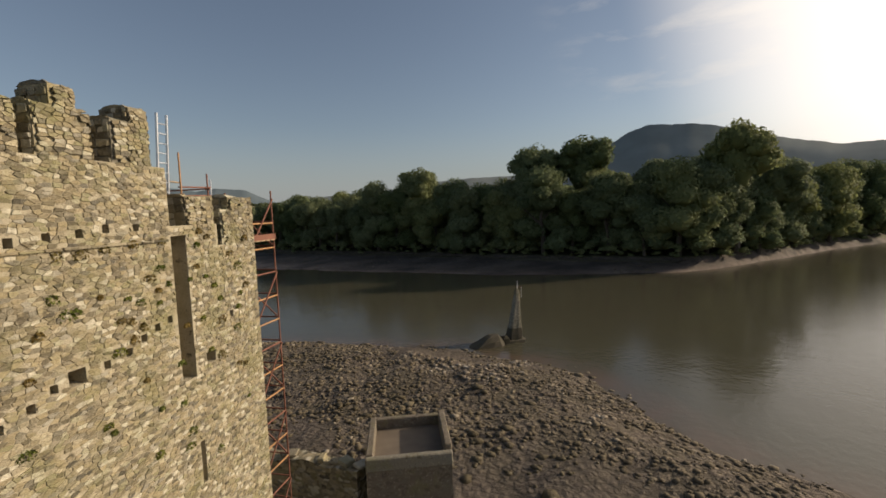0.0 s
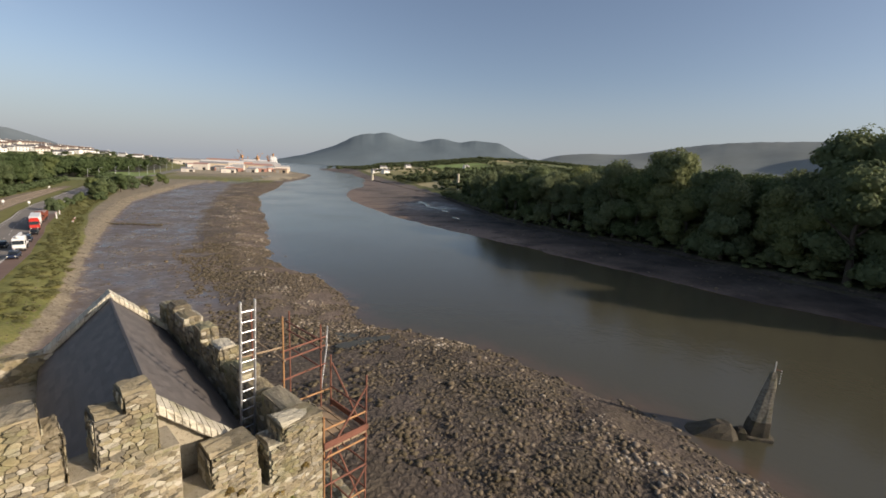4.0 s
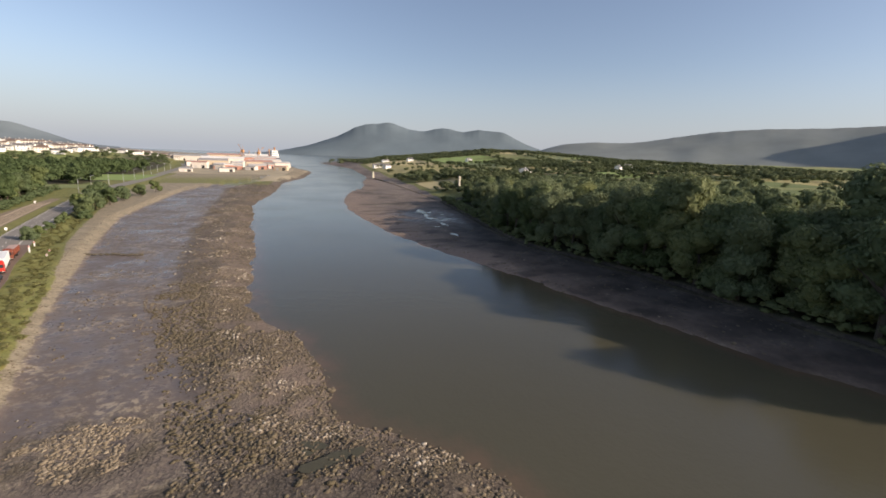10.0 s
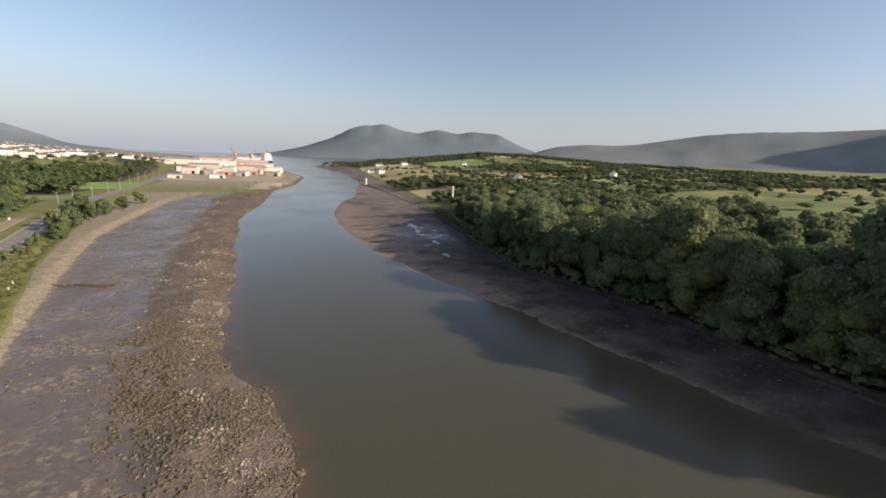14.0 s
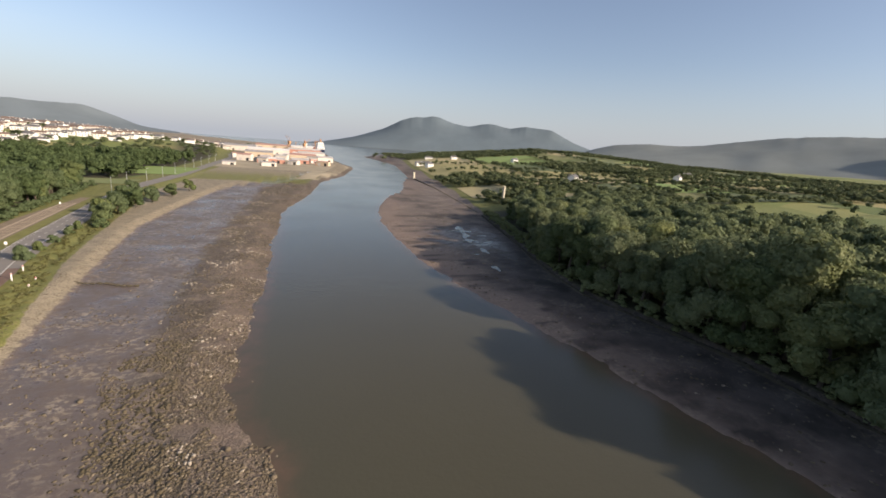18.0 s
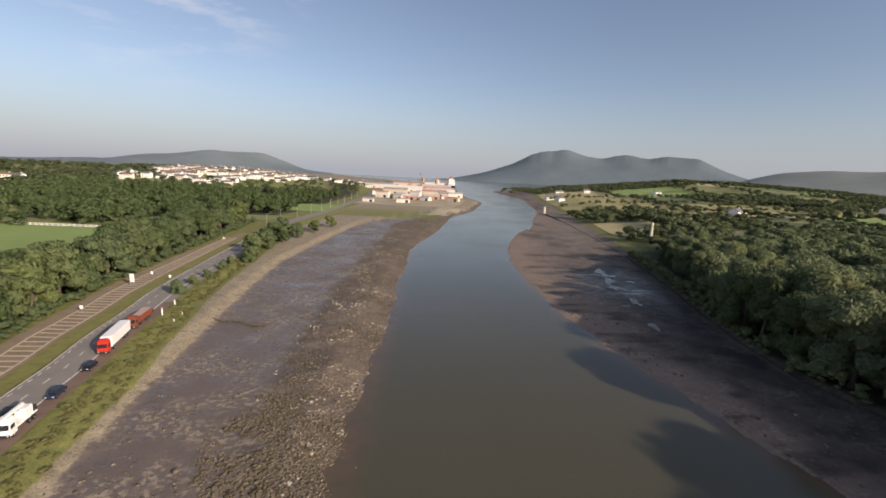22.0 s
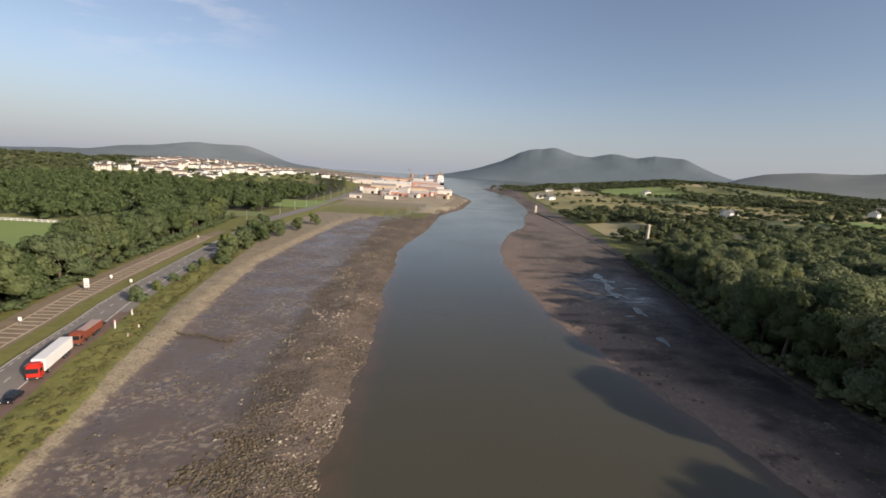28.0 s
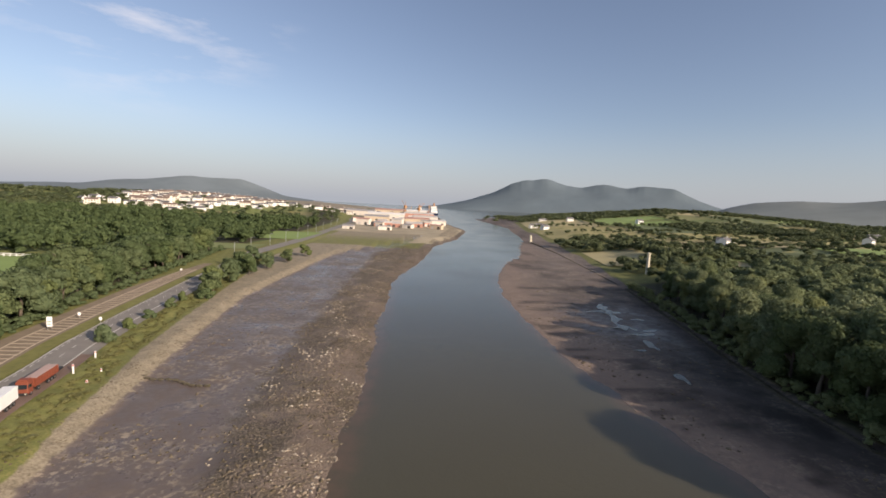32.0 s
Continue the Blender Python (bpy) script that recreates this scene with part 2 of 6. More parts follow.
shore_left = line([-400, -70, -54, -42, -34, -20, -12, -6, 0, 5, 10, 26, 41, 53, 75, 110, 167, 253, 345, 448, 546, 721, 950, 1284, 2000, 4000],
                  [-5, 2, 8, 15, 18, 16.5, 13.5, 11.5, 8, 3, -2, -3, -6, -11.5, -12.5, -10.5, -10, -8, 10, 24, 57, 92, 76, 84, 40, -900])
shore_right = line([-400, -130, -91, -73, -61, -46, -38, -2, 20, 37, 55, 74, 92, 104, 120, 139, 182, 232, 260, 298, 330, 360, 405, 490, 600, 696, 933, 1284, 2000, 4000],
                   [800, 264, 187, 155, 129, 100, 90, 73, 69, 65, 61.5, 58, 54, 51.5, 48, 46, 43.5, 45, 49, 57, 66, 75, 97, 116, 148, 163, 200, 190, 420, 1400])
bank_right = line([-400, -130, -91, -73, -61, -46, -38, -7, 17, 37, 57, 75, 92, 110, 130, 168, 211, 241, 300, 480, 646, 1000, 2000, 4000],
                  [812, 273, 195, 162, 135, 105, 97, 93, 90.5, 93, 91.5, 87, 83.5, 85, 88.5, 98, 107, 113, 127, 160, 182, 235, 520, 1600])
mud_left = line([-400, -100, -40, 0, 18, 34, 62, 84, 110, 140, 175, 205, 300, 342, 380, 432, 484, 560, 696, 800, 950, 2000, 4000],
                [-58, -52, -44, -41, -40.5, -43, -48.5, -52, -55.5, -59.5, -63, -66, -60, -57, -48, -25, -3, 15, 47, 75, 60, 10, -950])
road_right = line([-400, -100, 0, 30, 60, 74, 86, 100, 120, 136, 161, 223, 325, 426, 600, 788, 1100, 4000],
                  [-66, -58, -50, -51, -56, -59.5, -62, -66, -70, -74, -78, -86, -98, -92, -92, -92, -140, -1400])
rock_left = line([-400, -60, -30, 0, 25, 60, 71, 91, 108, 133, 193, 297, 371, 600, 900],
                 [-20, -18, -14, -15, -19, -26, -27, -28, -29, -30, -30, -27, -26, 40, 70])


def ground_z(x, y):
    x, y = np.asarray(x, float), np.asarray(y, float)
    xl, xr, xb, xm, xo = shore_left(y), shore_right(y), bank_right(y), mud_left(y), road_right(y)
    n1, n2, n3 = vnoise(x, y, 9), vnoise(x, y, 2.6, 1), vnoise(x, y, 30, 2)
    rag = step(420, 250, y)
    xl = xl + rag * (1.5 * vnoise(x, y, 7, 51) + 0.8 * vnoise(x, y, 2.4, 52))
    xr = xr + rag * (1.3 * vnoise(x, y, 8, 53) + 0.6 * vnoise(x, y, 2.8, 54))
    xk = np.minimum(rock_left(y), xl - 3)
    z = np.full(x.shape, -1.6)
    # left flats: wet mud, then the rocky ridge, then down into the river
    mud = 0.28 + 0.10 * n1 + 0.05 * n2
    ridge = 0.72 + 0.30 * n1 + 0.20 * n2 + 0.22 * vnoise(x, y, 16, 55)
    left = mud + (ridge - mud) * step(xk - 4, xk + 3, x)
    near = step(55, 20, np.hypot(x + 6, y + 38))           # the castle's rocky mound
    left = np.maximum(left, left * (1 - near) + near * (1.5 + 0.3 * n2))
    left = np.where(x > xl - 9, left * (0.16 * step(xl + 0.2, xl - 1.2, x) + 0.84 * step(xl - 0.5, xl - 9, x)) - 0.02, left)
    left = np.where(x > xl, -0.02 - 0.16 * (x - xl), left)
    # gravel beach and verge up to the road
    beach = step(xm + 1.5, xm - 5, x) * 1.9
    top = np.minimum(xo, xm - 5.5)
    verge = step(top + 5.5, top + 0.5, x) * 0.85
    left = np.where(x < xm + 1.5, left * step(xm - 6, xm + 1.5, x) + beach + verge + 0.1 * n2 * step(xo - 1, xo + 2, x), left)
    inland = np.clip(xo - 24 - x, 0, None)
    hill = 23 * np.exp(-((x + 430) / 250.0) ** 2 - ((y - 1010) / 210.0) ** 2) + 20 * np.exp(-((x + 820) / 260.0) ** 2 - ((y - 900) / 260.0) ** 2) + 14 * step(700, 2600, inland)
    left = np.where(inland > 0, left + hill + 0.006 * np.minimum(inland, 400) + 0.4 * n3 * step(0, 60, inland), left)
    port = step(460, 520, y) * step(xl - 4, xl - 22, x)
    left = np.where(port > 0, np.maximum(left, 3.0 * port), left)
    # right flats, the bank and the wooded land behind
    flat = 0.13 + 1.25 * step(xr, xb, x) + 0.10 * n1 + 0.07 * n2
    wood = np.clip(x - xb, 0, None)
    right = flat + 1.5 * step(0, 2.5, wood) + 7.5 * step(2, 75, wood) + 9.0 * step(80, 420, wood) + 1.0 * n3 * step(10, 60, wood)
    right += 34 * np.exp(-((x - 780) / 360.0) ** 2 - ((y - 1200) / 330.0) ** 2) + 22 * step(500, 2200, wood)
    right += step(90, 300, wood) * (4.5 * vnoise(x, y, 150, 81) + 2.0 * vnoise(x, y, 60, 82) + 2.0)
    right = np.where(x < xr + 3, right * step(xr - 0.3, xr + 3, x), right)
    z = np.where(x < (xl + xr) / 2, np.maximum(left, -1.6), np.where(x > xr, right, np.maximum(-0.02 - 0.2 * (xr - x), -1.6)))
    z = np.where((x >= (xl + xr) / 2) & (x <= xr), np.maximum(-0.02 - 0.2 * (xr - x), -1.6), z)
    return z


def gz(x, y):
    return float(ground_z(np.array([float(x)]), np.array([float(y)]))[0])
# ---- ground, water, distance ----
def ground_material():
    m = Mat("ground", 0.85, spec=0.3)
    P = m.geo.outputs["Position"]
    rock, gravel, grass, wood, field, flat, sand, silt_shade = (m.attr(k) for k in ("rock", "gravel", "grass", "wood", "field", "flat", "sand", "silt_shade"))
    fine, mid, big = m.noise(2.2, 6, 0.65, P), m.noise(0.35, 5, 0.6, P), m.noise(0.05, 4, 0.55, P)
    mud = m.ramp(m.math("ADD", m.math("MULTIPLY", fine, 0.4), m.math("MULTIPLY", mid, 0.6)),
                 [(0.3, (0.085, 0.069, 0.060)), (0.5, (0.145, 0.117, 0.100)), (0.68, (0.24, 0.195, 0.155))])
    mud = m.mix(m.math("MULTIPLY", flat, 0.7), mud, (0.122, 0.095, 0.077))
    speck = m.math("MULTIPLY", m.ramp(m.noise(0.9, 6, 0.72, P), [(0.51, (0, 0, 0)), (0.58, (1, 1, 1))]), m.ramp(m.noise(0.09, 3, 0.5, P), [(0.42, (0, 0, 0)), (0.58, (1, 1, 1))]))
    mud = m.mix(m.math("MULTIPLY", speck, 0.9), mud, (0.33, 0.27, 0.19))
    mud = m.mix(m.math("MULTIPLY", sand, m.ramp(m.noise(0.6, 5, 0.65, P), [(0.3, (0.35, 0.35, 0.35)), (0.6, (1, 1, 1))])), mud, (0.225, 0.165, 0.125))
    # far flat: dark weedy mud, deepened in colour for the wooded bank's shade
    mud = m.mix(m.math("MULTIPLY", silt_shade, m.ramp(m.noise(0.12, 5, 0.6, P), [(0.3, (0.4, 0.4, 0.4)), (0.6, (1, 1, 1))])), mud, (0.040, 0.032, 0.026))
    warp = m.n.new("ShaderNodeVectorMath")
    warp.operation = "MULTIPLY_ADD"
    shift = m.n.new("ShaderNodeTexNoise")
    shift.inputs["Scale"].default_value = 1.4
    m.put(P, shift.inputs["Vector"])
    m.put(shift.outputs["Color"], warp.inputs[0])
    warp.inputs[1].default_value = (0.9, 0.9, 0.9)
    m.put(P, warp.inputs[2])
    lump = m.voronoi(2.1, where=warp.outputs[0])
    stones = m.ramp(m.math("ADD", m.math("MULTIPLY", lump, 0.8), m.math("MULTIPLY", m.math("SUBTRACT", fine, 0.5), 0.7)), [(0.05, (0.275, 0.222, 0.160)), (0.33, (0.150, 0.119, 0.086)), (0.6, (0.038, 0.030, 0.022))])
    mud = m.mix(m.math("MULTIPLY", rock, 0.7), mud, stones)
    weed = m.math("MULTIPLY", m.math("MULTIPLY", rock, 0.55), m.ramp(mid, [(0.45, (0, 0, 0)), (0.6, (1, 1, 1))]))
    mud = m.mix(weed, mud, (0.075, 0.062, 0.035))
    grav = m.ramp(m.math("ADD", m.math("MULTIPLY", fine, 0.6), m.math("MULTIPLY", mid, 0.4)),
                  [(0.36, (0.13, 0.108, 0.074)), (0.5, (0.245, 0.205, 0.14)), (0.66, (0.36, 0.305, 0.215))])
    gr = m.ramp(m.math("ADD", m.math("MULTIPLY", fine, 0.5), m.math("MULTIPLY", mid, 0.5)),
                [(0.3, (0.075, 0.085, 0.026)), (0.5, (0.15, 0.155, 0.045)), (0.7, (0.27, 0.235, 0.085))])
    cell = m.n.new("ShaderNodeTexVoronoi")
    cell.inputs["Scale"].default_value = 0.011
    m.put(P, cell.inputs["Vector"])
    tone = m.n.new("ShaderNodeSeparateColor")
    m.put(cell.outputs["Color"], tone.inputs[0])
    fields = m.mix(0.35, m.ramp(tone.outputs[0], [(0.0, (0.07, 0.12, 0.03)), (0.35, (0.14, 0.19, 0.05)), (0.6, (0.28, 0.27, 0.10)),
                                                   (0.8, (0.10, 0.15, 0.04)), (1.0, (0.34, 0.29, 0.13))]), gr)
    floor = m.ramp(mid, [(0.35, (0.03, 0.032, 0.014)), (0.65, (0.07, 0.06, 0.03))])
    c = m.mix(m.ramp(m.math("ADD", gravel, m.math("MULTIPLY", m.math("SUBTRACT", mid, 0.5), 0.8)), [(0.4, (0, 0, 0)), (0.6, (1, 1, 1))]), mud, grav)
    c = m.mix(m.ramp(m.math("ADD", grass, m.math("MULTIPLY", m.math("SUBTRACT", mid, 0.5), 0.9)), [(0.4, (0, 0, 0)), (0.6, (1, 1, 1))]), c, gr)
    c = m.mix(field, c, fields)
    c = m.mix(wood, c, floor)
    m.color(c)
    wet = m.math("MULTIPLY", flat, m.ramp(m.math("ADD", m.math("MULTIPLY", mid, 0.55), m.math("MULTIPLY", big, 0.45)), [(0.42, (1, 1, 1)), (0.62, (0.3, 0.3, 0.3))]))
    m.rough(m.math("SUBTRACT", 0.9, m.math("MULTIPLY", wet, 0.64)))
    h = m.math("ADD", m.math("MULTIPLY", fine, m.math("ADD", m.math("MULTIPLY", rock, 0.9), 0.25)), m.math("MULTIPLY", mid, 0.4))
    h = m.math("SUBTRACT", h, m.math("MULTIPLY", m.math("MULTIPLY", lump, rock), 1.1))
    m.bump(m.math("MULTIPLY", h, m.math("SUBTRACT", 1.0, m.math("MULTIPLY", wet, 0.85))), 0.8, 0.28)
    return m.m


def grade(lo, hi, fine_lo, fine_hi, fine, coarse):
    a = np.arange(fine_lo, fine_hi + fine / 2, fine)
    out = [fine_hi]
    s = fine
    while out[-1] < hi:
        s = min(s * 1.12, coarse)
        out.append(out[-1] + s)
    inn = [fine_lo]
    s = fine
    while inn[-1] > lo:
        s = min(s * 1.12, coarse)
        inn.append(inn[-1] - s)
    return np.concatenate([inn[:0:-1], a, out[1:]])


gx, gy = grade(-4300, 4300, -84, 112, 1.1, 160), grade(-1500, 4600, -75, 210, 1.25, 160)
GX, GY = np.meshgrid(gx, gy)
GZ = ground_z(GX, GY)
nx, ny = len(gx), len(gy)
idx = np.arange(nx * ny).reshape(ny, nx)
quads = np.stack([idx[:-1, :-1], idx[:-1, 1:], idx[1:, 1:], idx[1:, :-1]], -1).reshape(-1, 4)
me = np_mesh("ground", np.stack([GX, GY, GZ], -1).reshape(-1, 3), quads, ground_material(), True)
xl, xr, xb, xm, xo = (f(GY) for f in (shore_left, shore_right, bank_right, mud_left, road_right))
xk = np.minimum(rock_left(GY), xl - 3)
castle = step(48, 22, np.hypot(GX + 10, GY + 30))
PATCH = lambda x, y: vnoise(x, y, 10, 61) + 0.7 * vnoise(x, y, 4.2, 62) + 0.35 * vnoise(x, y, 1.6, 63)     # where stones gather
masks = {
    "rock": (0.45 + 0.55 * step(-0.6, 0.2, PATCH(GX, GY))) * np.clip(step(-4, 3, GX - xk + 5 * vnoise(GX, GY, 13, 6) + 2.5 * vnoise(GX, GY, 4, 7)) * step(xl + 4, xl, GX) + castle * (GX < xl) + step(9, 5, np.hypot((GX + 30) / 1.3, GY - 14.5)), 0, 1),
    "sand": np.clip(0.75 * step(xl - 15, xl - 5, GX) * step(xl + 2, xl, GX) + (GX > xr - 1) * step(xr + 30, xr + 5, GX) * 0.7, 0, 1),
    # wet mud, furrows and painted shade between the far bank and the water
    "silt_shade": np.clip(0.85 * np.maximum(step(xr + 6, xb - 14, GX + 6 * vnoise(GX, GY, 18, 3)), step(75, 40, GY) * step(xr - 2, xr + 5, GX)) * (GX < xb + 2) * step(330, 180, GY)
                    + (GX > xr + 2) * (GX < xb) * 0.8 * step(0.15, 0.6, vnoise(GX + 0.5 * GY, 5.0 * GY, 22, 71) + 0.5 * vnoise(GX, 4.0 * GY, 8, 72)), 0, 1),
    "gravel": np.maximum(step(xm + 1.5, xm - 2, GX), step(440, 490, GY) * step(xl - 4, xl - 14, GX) * (GX < xl)),
    "grass": np.maximum(step(np.minimum(xo + 9.5, xm - 1.0), np.minimum(xo + 6.0, xm - 3.2), GX), step(1.5, 3.5, GX - xb) * (GX > xb)),
    "flat": ((GX > xm) & (GX < xl)) * step(xk + 2, xk - 4, GX) * step(4, 22, GY - 0.25 * (GX + 40)) + (GX > xr) * step(xb, xb - 8, GX) * (0.3 + 0.6 * step(34, 12, np.hypot(GX - 82, 0.6 * (GY - 182)))),
    "field": np.maximum((GX < xo - 30) * step(60, 120, GY), step(70, 110, GX - xb) * (GX > xb)) * 1.0,
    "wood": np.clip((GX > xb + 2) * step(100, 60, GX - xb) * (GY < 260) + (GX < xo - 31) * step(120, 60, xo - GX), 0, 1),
}
apron = (GY > 400) & (GX > xm - 90) & (GX < xl)
masks["grass"] = np.where(apron, (0.28 + 0.34 * step(560, 440, GY)) * step(xl - 4, xl - 14, GX), masks["grass"])
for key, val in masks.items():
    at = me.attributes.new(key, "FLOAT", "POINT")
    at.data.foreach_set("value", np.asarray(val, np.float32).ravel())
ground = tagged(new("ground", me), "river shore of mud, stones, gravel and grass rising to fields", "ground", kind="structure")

m = Mat("river water", 0.06, spec=0.5)
P = m.geo.outputs["Position"]
shoal = m.math("MULTIPLY", m.attr("shallow"), m.ramp(m.noise(0.25, 4, 0.6, P), [(0.3, (0.25, 0.25, 0.25)), (0.6, (1, 1, 1))]))
m.color(m.mix(shoal, m.mix(m.noise(0.012, 3, where=P), (0.058, 0.055, 0.036), (0.081, 0.075, 0.049)), (0.105, 0.074, 0.05)))
m.b.inputs["IOR"].default_value = 1.33
m.rough(m.ramp(m.noise(0.02, 4, where=P), [(0.35, (0.10, 0.10, 0.10)), (0.7, (0.20, 0.20, 0.20))]))
m.bump(m.math("ADD", m.noise(1.6, 3, where=P), m.math("MULTIPLY", m.noise(0.3, 3, where=P), 1.5)), 0.22, 0.12)
wx, wy = grade(-4300, 4300, -20, 104, 1.5, 400), grade(-1500, 4650, -66, 330, 3.0, 400)
WX, WY = np.meshgrid(wx, wy)
wi = np.arange(WX.size).reshape(WX.shape)
wm = np_mesh("water", np.stack([WX, WY, 0 * WX], -1).reshape(-1, 3), np.stack([wi[:-1, :-1], wi[:-1, 1:], wi[1:, 1:], wi[1:, :-1]], -1).reshape(-1, 4), m.m)
wm.attributes.new("shallow", "FLOAT", "POINT").data.foreach_set("value", (step(-0.9, -0.1, ground_z(WX, WY)) * step(500, 300, WY)).astype(np.float32).ravel())
water = tagged(new("water", wm), "calm murky brown tidal river water at low tide", "water", kind="structure")


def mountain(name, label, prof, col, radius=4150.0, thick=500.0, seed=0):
    """A ridge along a circle round the river: bearing (degrees from +y) and height of the crest. col has the distance
    haze mixed in.
    """
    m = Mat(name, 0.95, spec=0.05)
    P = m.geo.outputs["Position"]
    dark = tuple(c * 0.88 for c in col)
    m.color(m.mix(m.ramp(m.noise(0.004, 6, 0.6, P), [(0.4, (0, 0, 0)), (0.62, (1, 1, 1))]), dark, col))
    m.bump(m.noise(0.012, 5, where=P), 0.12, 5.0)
    b0, b1 = prof[0][0], prof[-1][0]
    n, k = 260, 12
    v = []
    for i in range(n):
        b = b0 + (b1 - b0) * i / (n - 1)
        h = float(np.mean(np.interp(b + np.linspace(-0.6, 0.6, 7), [p[0] for p in prof], [p[1] for p in prof])))
        h += 0.007 * h * float(vnoise(b * 20, seed * 9.0, 17)) + 0.006 * h * float(vnoise(b * 20, seed * 7.0, 7))
        hs = float(np.mean(np.interp(b + np.linspace(-7, 7, 15), [p[0] for p in prof], [p[1] for p in prof])))
        for j in range(k):
            f = j / (k - 1)
            r = radius - thick + thick * f
            zz = -12 + (h * f ** 3 + hs * (1 - f ** 3) + 12) * (f ** 0.85) * (1 - 0.12 * (1 - f) * float(vnoise(b * 20, j * 22.0, 60, seed)))
            v.append((r * math.sin(radians(b)), r * math.cos(radians(b)), zz))
    ii = np.arange(n * k).reshape(n, k)
    f = np.stack([ii[:-1, :-1], ii[1:, :-1], ii[1:, 1:], ii[:-1, 1:]], -1).reshape(-1, 4)
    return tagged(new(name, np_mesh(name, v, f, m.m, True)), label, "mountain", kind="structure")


# base colours are paled and blued to stand in for air haze
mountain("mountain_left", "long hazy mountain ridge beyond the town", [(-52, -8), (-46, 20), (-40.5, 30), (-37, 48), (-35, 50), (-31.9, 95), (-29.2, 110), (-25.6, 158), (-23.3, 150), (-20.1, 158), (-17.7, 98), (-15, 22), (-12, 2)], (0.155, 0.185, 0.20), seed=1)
mountain("mountain_right", "haze-tinted blue-grey mountain with twin humps across the estuary", [(1, -6), (3, 14), (7.2, 84), (10.8, 176), (12.9, 262), (14.4, 296), (15.8, 297), (17, 320), (18.8, 270), (21.1, 240), (23.3, 277), (24.4, 280), (26.3, 250), (28.3, 278), (31.5, 260), (33.5, 185), (35.8, 124), (40, 40)], (0.135, 0.17, 0.19), seed=2)
mountain("hill_ridge_right", "low wooded ridge behind the right shore, paled by haze", [(33, 20), (36.8, 118), (39.1, 156), (42.6, 176), (45.5, 172), (48, 184), (51, 218), (55, 258), (58.7, 276), (62.5, 280), (66, 284), (70, 295), (73, 345), (76, 450), (79, 560), (81, 590), (86, 565), (90, 490), (93.5, 410), (98, 335), (104, 330), (125, 300)], (0.215, 0.238, 0.228), radius=3600, thick=900, seed=3)
# ---- trees ----
LEAF = leafy("broadleaf foliage", (0.115, 0.140, 0.078), (0.190, 0.222, 0.118), (0.265, 0.295, 0.160))
LEAF_B = leafy("sunlit hedge foliage", (0.078, 0.106, 0.054), (0.126, 0.163, 0.080), (0.185, 0.225, 0.110))
BARK = plain("bark", (0.10, 0.08, 0.06), 0.9, var=0.35, scale=1.5, bump=0.5)


def leaf_quads(rng, lobes, count, size):
    """Leaf clumps as small bent quads on the outside of a set of lobes (x, y, z, rx, ry, rz)."""
    lobes = np.asarray(lobes, float)
    area = lobes[:, 3] * lobes[:, 4] + lobes[:, 3] * lobes[:, 5] + lobes[:, 4] * lobes[:, 5]
    pick = rng.choice(len(lobes), count, p=area / area.sum())
    d = rng.normal(size=(count, 3))
    d /= np.linalg.norm(d, axis=1)[:, None]
    d[:, 2] = np.where(d[:, 2] < -0.45, -d[:, 2], d[:, 2])
    L = lobes[pick]
    c = L[:, :3] + d * L[:, 3:] * rng.uniform(0.74, 1.17, (count, 1))
    n = d + rng.normal(size=(count, 3)) * 0.42
    n /= np.linalg.norm(n, axis=1)[:, None]
    a = np.cross(n, rng.normal(size=(count, 3)))
    a /= np.linalg.norm(a, axis=1)[:, None]
    b = np.cross(n, a)
    s = size * rng.uniform(0.55, 1.25, (count, 1))
    q = [c - a * s - b * s * 0.35, c + b * s * -0.75 + n * s * 0.18, c + a * s + b * s * 0.35, c + b * s * 0.8 + n * s * 0.22]
    v = np.stack(q, 1).reshape(-1, 3)
    return v, np.arange(count * 4).reshape(-1, 4)


def hull(lobes, k=0.86, n=7):
    """Rough closed bodies inside the lobes, so that crowns are not see-through."""
    vs, fs, o = [], [], 0
    for x, y, z, rx, ry, rz in lobes:
        th = np.linspace(0, np.pi, n)
        ph = np.linspace(0, 2 * np.pi, 2 * n, endpoint=False)
        T, F = np.meshgrid(th, ph, indexing="ij")
        w = 1 + 0.13 * vnoise(F * 3 + x, T * 4 + y, 1.0, 5)
        vs.append(np.stack([x + k * rx * w * np.sin(T) * np.cos(F), y + k * ry * w * np.sin(T) * np.sin(F), z + k * rz * w * np.cos(T)], -1).reshape(-1, 3))
        i = np.arange(n * 2 * n).reshape(n, 2 * n)
        fs.append(o + np.stack([i[:-1], np.roll(i, -1, 1)[:-1], np.roll(i, -1, 1)[1:], i[1:]], -1).reshape(-1, 4))
        o += n * 2 * n
    return np.concatenate(vs), np.concatenate(fs)


def crown_arrays(rng, h, r, count, size, lobes=8, base=0.35, body=7):
    L = [(0, 0, h * 0.68, r * 0.62, r * 0.62, h * 0.26)]
    for i in range(lobes):
        a = rng.uniform(0, 6.28)
        d = r * rng.uniform(0.35, 0.72)
        z = h * rng.uniform(base + 0.08, 0.86)
        s = r * rng.uniform(0.30, 0.50)
        L.append((d * math.cos(a), d * math.sin(a), z, s, s, s * rng.uniform(0.7, 1.0)))
    hv, hf = hull(L, 0.8, body)
    lv, lf = leaf_quads(rng, L, count, size)
    return np.concatenate([hv, lv]), np.concatenate([hf, lf + len(hv)])


